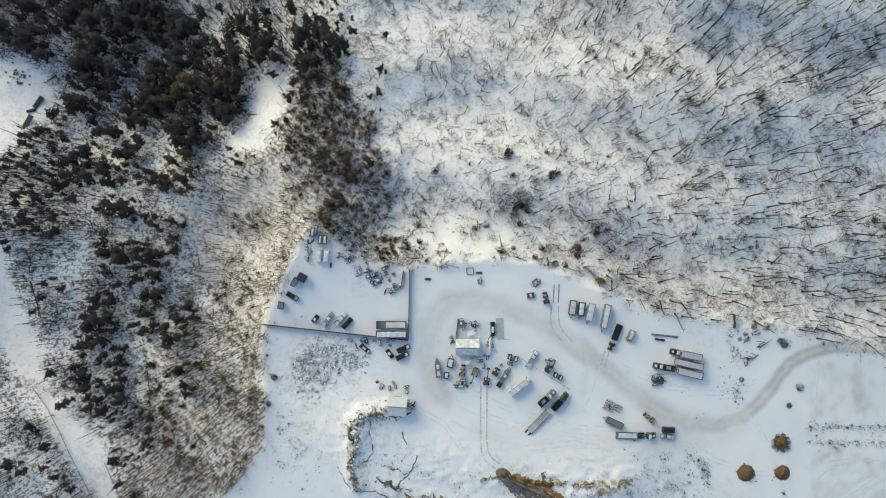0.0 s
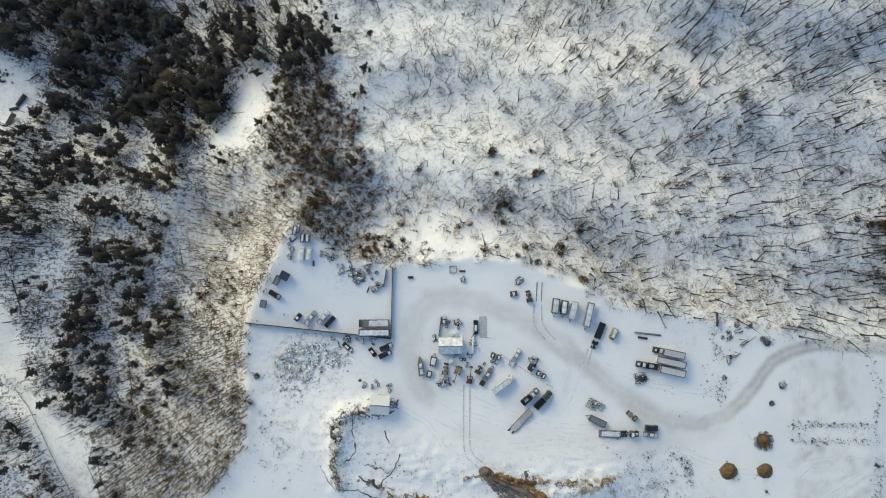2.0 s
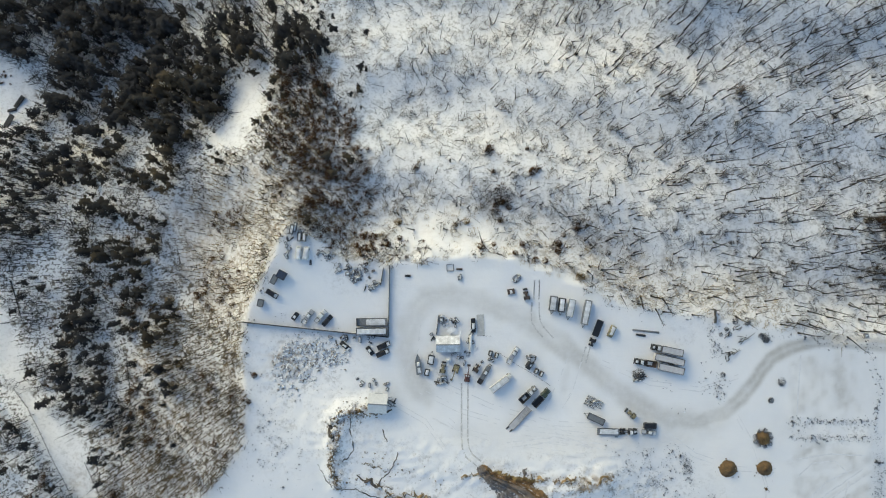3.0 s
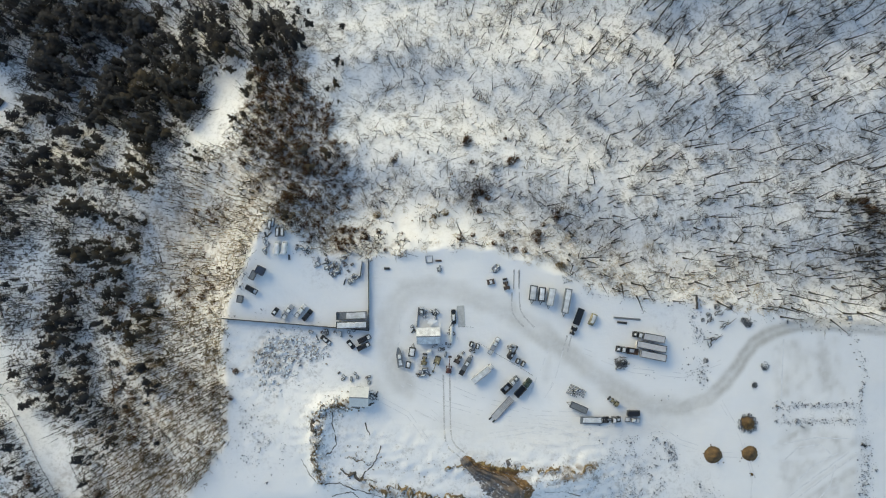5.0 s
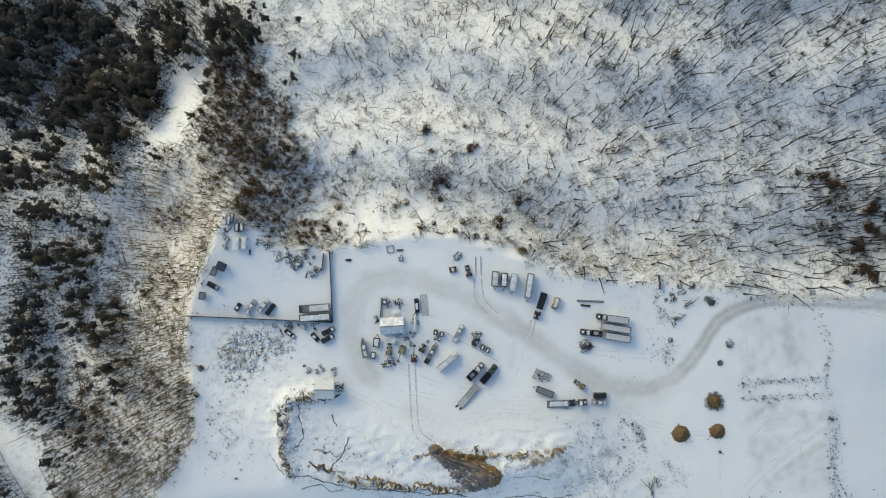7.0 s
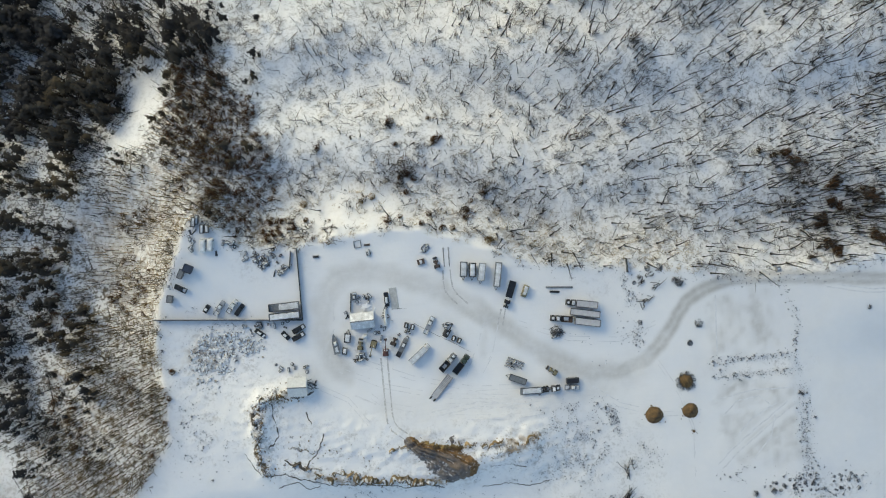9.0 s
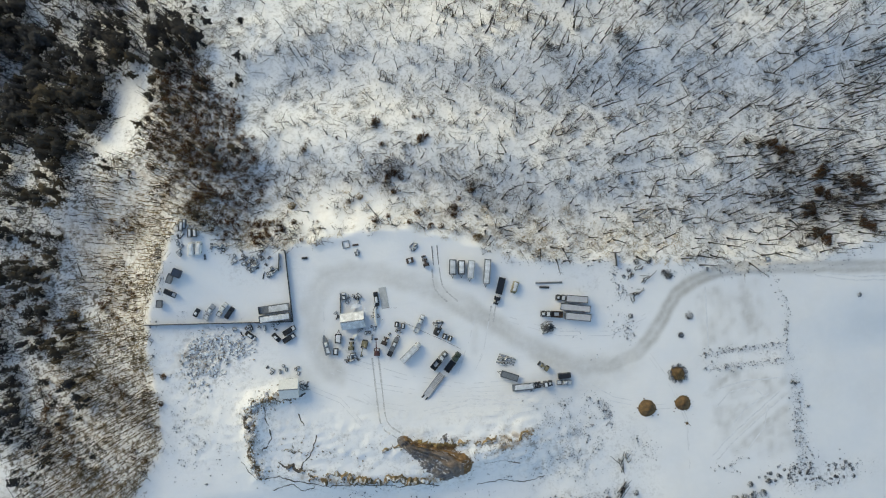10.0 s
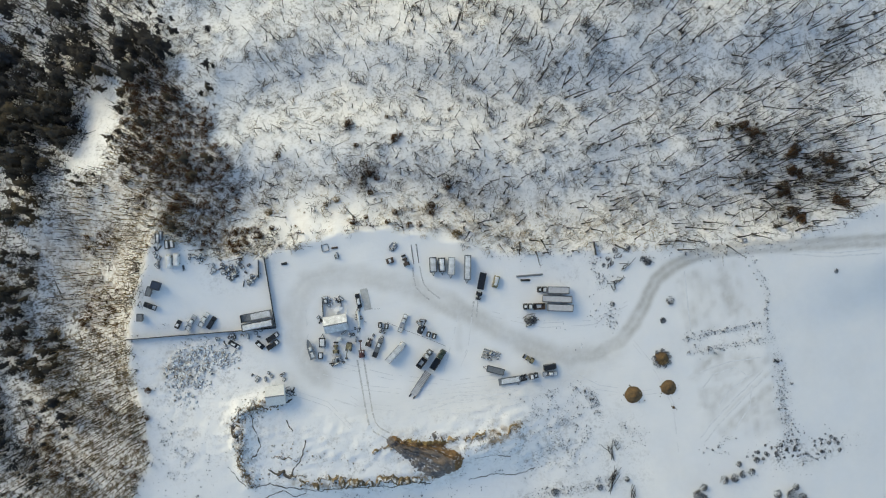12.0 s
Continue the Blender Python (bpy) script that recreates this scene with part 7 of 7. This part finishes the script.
gx_, gy_ = [], []
for line, n, off in (([(-28.7, -66.4), (-29.7, -72.1), (-31.6, -77.0), (-31.5, -82.9), (-30.1, -87.6), (-28.4, -90.5)], 420, 0.9), ([(-23.1, -61.5), (-28.9, -62.0), (-30.5, -67.0)], 160, 2.0), ([(-12.5, -59.0), (-19.8, -58.5), (-25.6, -59.6)], 160, 1.2), ([(53.7, -87.0), (66.8, -88.0), (77.1, -86.9)], 120, 1.2), ([(-52.0, -38.1), (-48.1, -41.7), (-46.3, -46.1)], 90, 1.8), ([(-3.3, -95.7), (16.1, -98.0), (40.1, -100.1)], 120, 1.0)):
    for x, y in along(line, n, off, dr):
        gx_.append(x), gy_.append(y)
grass = scatter(stalk_kinds, np.array(gx_), np.array(gy_), 0.25 + dr.exponential(0.28, len(gx_)), dr)
tagged(new("dry_grass", tri_mesh("dry_grass", grass, REED)), "dry ochre grass along the rock ledges", "grass", kind="stuff")


def dead_tree(at, label, tall, seed):
    t = thing("dead_tree", label, "tree", at)
    a, b = bare_tree_rows(np.random.default_rng(seed), tall, 9, 3, 0.011, 0.3)
    part("trunk", tri_mesh("trunk", sticks(a, 6), BARK), BARK, t)
    part("boughs", tri_mesh("boughs", sticks(b, 4), BARK), BARK, t)


def fallen(x, y, turn, tall, seed, label="fallen dead tree lying on snow"):
    dead_tree(stand(x, y, 0, 0.4) @ pose(0, 0, 0, 0, 0, turn) @ pose(0, 0, 0, 0, 86, 0), label, tall, seed)


def brushwood(at, label, length, wide, n, seed):
    r = np.random.default_rng(seed)
    t = thing("brushwood_heap", label, "brushwood", at)
    for i in range(n):
        x, y, a = r.uniform(-0.3, 0.3) * length, r.normal(0, 0.3) * wide, r.normal(0, 0.35)
        ln = length * r.uniform(0.25, 0.6)
        c, d = math.cos(a) * ln / 2, math.sin(a) * ln / 2
        part("branch", Shape().tube([(x - c, y - d, 0.15 + r.uniform(0, 0.5)), (x, y + r.normal(0, 0.25), 0.35 + r.uniform(0, 0.6)), (x + c, y + d, 0.15 + r.uniform(0, 0.7))], [0.12, 0.10, 0.05], 5), BARK, t)


brushwood(stand(124.6, -38.5, 12), "dark uprooted stump with one long branch", 7.0, 1.0, 9, 511)
brushwood(stand(123.4, -40.3, 80), "dark uprooted stump lying on snow", 4.0, 1.2, 8, 512)
brushwood(stand(129.8, -33.3, 25), "thin snowy branches lying at the yard's edge", 8.0, 1.2, 7, 513)
brushwood(stand(123.6, -31.7, 60), "small tangle of snowy branches", 4.5, 2.0, 8, 514)
brushwood(stand(126.9, -28.9, 50), "dark tangle of branches near the trees", 4.5, 1.6, 8, 515)
brushwood(stand(88.4, -47.3, 20), "dark tangle of branches and scrap under snow", 5.5, 3.6, 18, 516)
brushwood(stand(108.4, -115.6, 65), "heap of long bare branches on snow", 11.0, 2.4, 16, 502)
brushwood(stand(109.4, -104.4, 105), "heap of thin bare branches on snow", 9.0, 1.6, 9, 503)
brushwood(stand(112.2, -101.6, 80), "tangled heap of bare branches on snow", 5.0, 3.0, 9, 504)
brushwood(stand(115.5, -122.7, 85), "dark heap of branches and dry grass", 8.0, 1.4, 10, 505)
brushwood(stand(-8.4, -56.6, 10), "dark tangle of branches beside the small shed", 4.0, 3.0, 12, 506)
fallen(27.5, -31.3, -5, 4.0, 504)
fallen(-167.0, -9.6, -70, 22.0, 506)
fallen(-170.7, 4.5, -62, 12.0, 507)
fallen(-116.0, -53.5, 105, 16.0, 508)


def utility_pole(at, label, tall=9.0):
    t = thing("utility_pole", label, "pole", at)
    part("pole", Shape().tube([(0, 0, -0.5), (0, 0, tall)], [0.15, 0.10], 8), BARK, t)
    part("crossarm", Shape().box(0, 0, tall - 0.6, 1.4, 0.10, 0.12), BARK, t)


utility_pole(stand(117.4, -21.7), "wooden utility pole at the wood's edge", 12.0)
utility_pole(stand(-9.1, -3.8), "wooden utility pole beside the board fence", 6.0)


# ---- paired wheel tracks pressed into the snow ----
def wheel_track(line, label, mat=None, wide=1.0, gaps=0.0):
    """Short pressed pads along a line, a little above the snow."""
    s = Shape()
    for (ax, ay), (bx, by) in zip(line, line[1:]):
        ln = math.hypot(bx - ax, by - ay)
        ux, uy = (bx - ax) / ln, (by - ay) / ln
        d = 0.0
        while d < ln - 0.5:
            step, w = dr.uniform(0.8, 2.2), dr.uniform(0.15, 0.30) * wide
            e = min(d + step * 0.97, ln)
            if dr.random() < gaps:
                d += step * 2
                continue
            q = []
            for k, side in ((d, 1), (e, 1), (e, -1), (d, -1)):
                x, y = ax + ux * k - uy * w * side, ay + uy * k + ux * w * side
                q.append((x, y, ground_z(x, y) + 0.03))
            s.loft([[(x, y, z - 0.05) for x, y, z in q], q])
            d += step
    tagged(new("wheel_track", s.mesh("wheel_track", mat or PACKED)), label, "track", kind="structure")


for line in ([(18.8, -49.8), (18.6, -71.0), (18.9, -75.0), (20.3, -78.0), (24.5, -81.4)], [(21.3, -49.8), (21.0, -71.0), (21.3, -74.2), (22.8, -77.0), (26.4, -79.8)], [(46.6, -18.5), (46.3, -22.6), (46.5, -26.3), (48.0, -29.0), (51.0, -32.4)], [(49.4, -18.5), (49.4, -22.2), (49.7, -25.6), (51.2, -28.4), (54.9, -32.5)],
             [(69.3, -36.2), (67.5, -42.4)], [(67.7, -36.0), (65.7, -42.0)]):
    wheel_track(line, "dotted wheel track pressed into snow", None, 1.2)
FAINT_TRACKS = [[(2.1, -53.4), (18.4, -61.5), (39.5, -67.8), (70.3, -71.5), (89.1, -68.6)], [(11.4, -51.2), (29.9, -59.7), (53.2, -66.5), (75.6, -67.7)], [(38.9, -71.2), (58.5, -74.0), (79.0, -73.2)],
                [(44.6, -76.3), (64.3, -78.6), (80.2, -78.3)], [(52.9, -68.2), (69.6, -74.9), (85.1, -76.7), (106.3, -74.3)],
                [(60.4, -40.5), (56.2, -51.0), (50.9, -61.1)], [(65.9, -41.6), (61.9, -54.3), (57.8, -60.3)],
                [(73.5, -43.0), (92.4, -51.2), (112.5, -53.9), (127.3, -48.8)], [(13.3, -64.8), (17.2, -68.3), (29.8, -72.0)],
                [(97.9, -70.4), (109.9, -79.5), (125.0, -84.8), (141.1, -85.7)], [(-7.6, -58.5), (4.4, -65.3), (11.5, -75.2)], [(126.6, -64.6), (133.4, -77.3), (137.6, -91.8), (136.4, -109.8)], [(2.7, -26.1), (1.6, -38.2), (-5.7, -47.9)]]
for line in FAINT_TRACKS:
    for off in (0.0, 1.7):
        wheel_track([(x + 0.3 * off, y + off) for x, y in line], "faint broken wheel track in packed snow", FAINT, 0.6, 0.2)
hose = Shape().tube([(x, y, ground_z(x, y) + 0.05) for x, y in ((33.0, -37.7), (39.7, -42.3), (46.4, -46.3), (53.7, -51.2))], 0.045, 6)
tagged(new("hose", hose.mesh("hose", IRON)), "thin dark hose lying across the snow", "hose")
# northwestern clearing
pipe_pile(stand(-175.7, 69.7, 55), "dark beams stacked in the clearing", 6.0, 5, 0.3, IRON)
pipe_pile(stand(-178.9, 66.0, 15), "dark beams lying in the clearing", 4.0, 3, 0.3, IRON)
flat_trailer(stand(-179.1, 61.1, 60), "dark flat trailer in the woodland clearing", 6.0, 2.2, IRON, True, 0, 0)
for x, y in blob(-185.7, 81.4, 5, 4, 26, dr):
    bush(x, y, 0.45, "small dark bush in the snowy clearing")

crate(stand(178.7, -32.4, 5), "grey box beside the field lane", 1.6, 1.6, 1.2, STEEL)
for x, y in ((178.0, -34.6), (177.8, -37.1), (177.5, -39.1), (178.1, -42.7), (179.4, -45.9), (180.3, -48.6), (181.4, -51.4)):
    post = thing("field_post", "short wooden post along the field's edge", "post", stand(x, y), "posts along the field")
    part("post", Shape().tube([(0, 0, -0.3), (0, 0, 1.3)], [0.16, 0.13], 7), PLANK, post)
    part("snow_cover", Shape().tube([(0, 0, 1.3), (0, 0, 1.38)], [0.15, 0.08], 7), SNOW, post)


# ---- fences and fallen birch beside the forest road ----
def rail_fence(line, label, tall=1.1):
    (ax, ay) = line[0]
    t = thing("rail_fence", label, "fence", pose(ax, ay, ground_z(ax, ay)))
    base = ground_z(ax, ay)
    spots = []
    for (px, py), (qx, qy) in zip(line, line[1:]):
        n = max(2, int(math.hypot(qx - px, qy - py) / 2.5))
        spots += [(px + (qx - px) * i / n, py + (qy - py) * i / n) for i in range(n)]
    tops = [(x - ax, y - ay, ground_z(x, y) - base) for x, y in spots]
    for x, y, z in tops:
        part("post", Shape().box(x, y, z - 0.2, 0.12, 0.12, tall + 0.2, 0.02), PLANK, t)
    for a, b in zip(tops, tops[1:]):
        for h in (0.45, 0.9):
            part("rail", Shape().bar((a[0], a[1], a[2] + h), (b[0], b[1], b[2] + h), 0.07, 0.07), PLANK, t)


rail_fence([(-161.9, -52.3), (-154.9, -59.8), (-148.4, -69.5), (-138.3, -87.1), (-130.7, -100.6)], "dark wooden rail fence along the forest road")
rail_fence([(-130.3, -80.9), (-123.9, -94.3), (-121.7, -98.7)], "dark wooden rail fence beside the forest road")
birch = thing("fallen_birch", "pale fallen birch trunk in the snow", "tree", stand(-128.4, -66.7, -2, 0.35))
part("trunk", Shape().tube([(0, 0, 0), (6, 0.2, 0.3), (13, 0.0, 0.5)], [0.22, 0.17, 0.06], 7), BIRCH, birch)
for i in range(5):
    part("branch", Shape().tube([(7 + i, 0, 0.3), (8 + i, 0.9 * (-1) ** i, 0.9)], [0.06, 0.02], 5), BIRCH, birch)


def scuff(line, label, width=0.5):
    s = Shape()
    last = None
    for (px, py), (qx, qy) in zip(line, line[1:]):
        ln = math.hypot(qx - px, qy - py)
        n = max(2, int(ln / 1.5))
        nx, ny = -(qy - py) / ln * width / 2, (qx - px) / ln * width / 2
        rings = []
        for i in range(n + 1):
            x, y = px + (qx - px) * i / n + float(dr.normal(0, 0.1)), py + (qy - py) * i / n + float(dr.normal(0, 0.1))
            rings.append([(x + nx, y + ny, ground_z(x + nx, y + ny) + 0.02), (x - nx, y - ny, ground_z(x - nx, y - ny) + 0.02), (x - nx, y - ny, ground_z(x, y) - 0.1), (x + nx, y + ny, ground_z(x, y) - 0.1)])
        s.loft(rings)
    tagged(new("wheel_track", s.mesh("wheel_track", FAINT)), label, "track", kind="structure")


for line in ([(145.9, -106.2), (152.6, -100.5), (162.8, -93.4), (176.2, -84.5)], [(147.5, -107.9), (154.1, -102.4), (164.3, -95.3), (177.7, -86.4)], [(155.5, -95.3), (161.2, -89.6), (171.5, -84.7)],
             [(150.0, -87.4), (156.1, -82.2), (165.1, -81.2), (170.0, -86.3)], [(149.5, -80.5), (163.3, -78.6), (177.2, -79.4)], [(160.5, -105.5), (167.8, -97.8), (170.6, -89.2)], [(152.1, -39.8), (151.0, -53.3), (150.2, -64.2)],
             [(201.0, -41.0), (214.5, -44.3), (233.2, -45.9)], [(196.3, -41.3), (212.0, -45.4), (232.9, -47.7)], [(7.5, -63.1), (15.2, -67.4), (18.5, -68.1)], [(36.1, -72.8), (53.8, -70.8), (75.8, -74.1)], [(38.3, -74.5), (54.9, -72.5), (74.6, -75.7)]):
    scuff(line, "faint wheel track across the snow", 0.55)
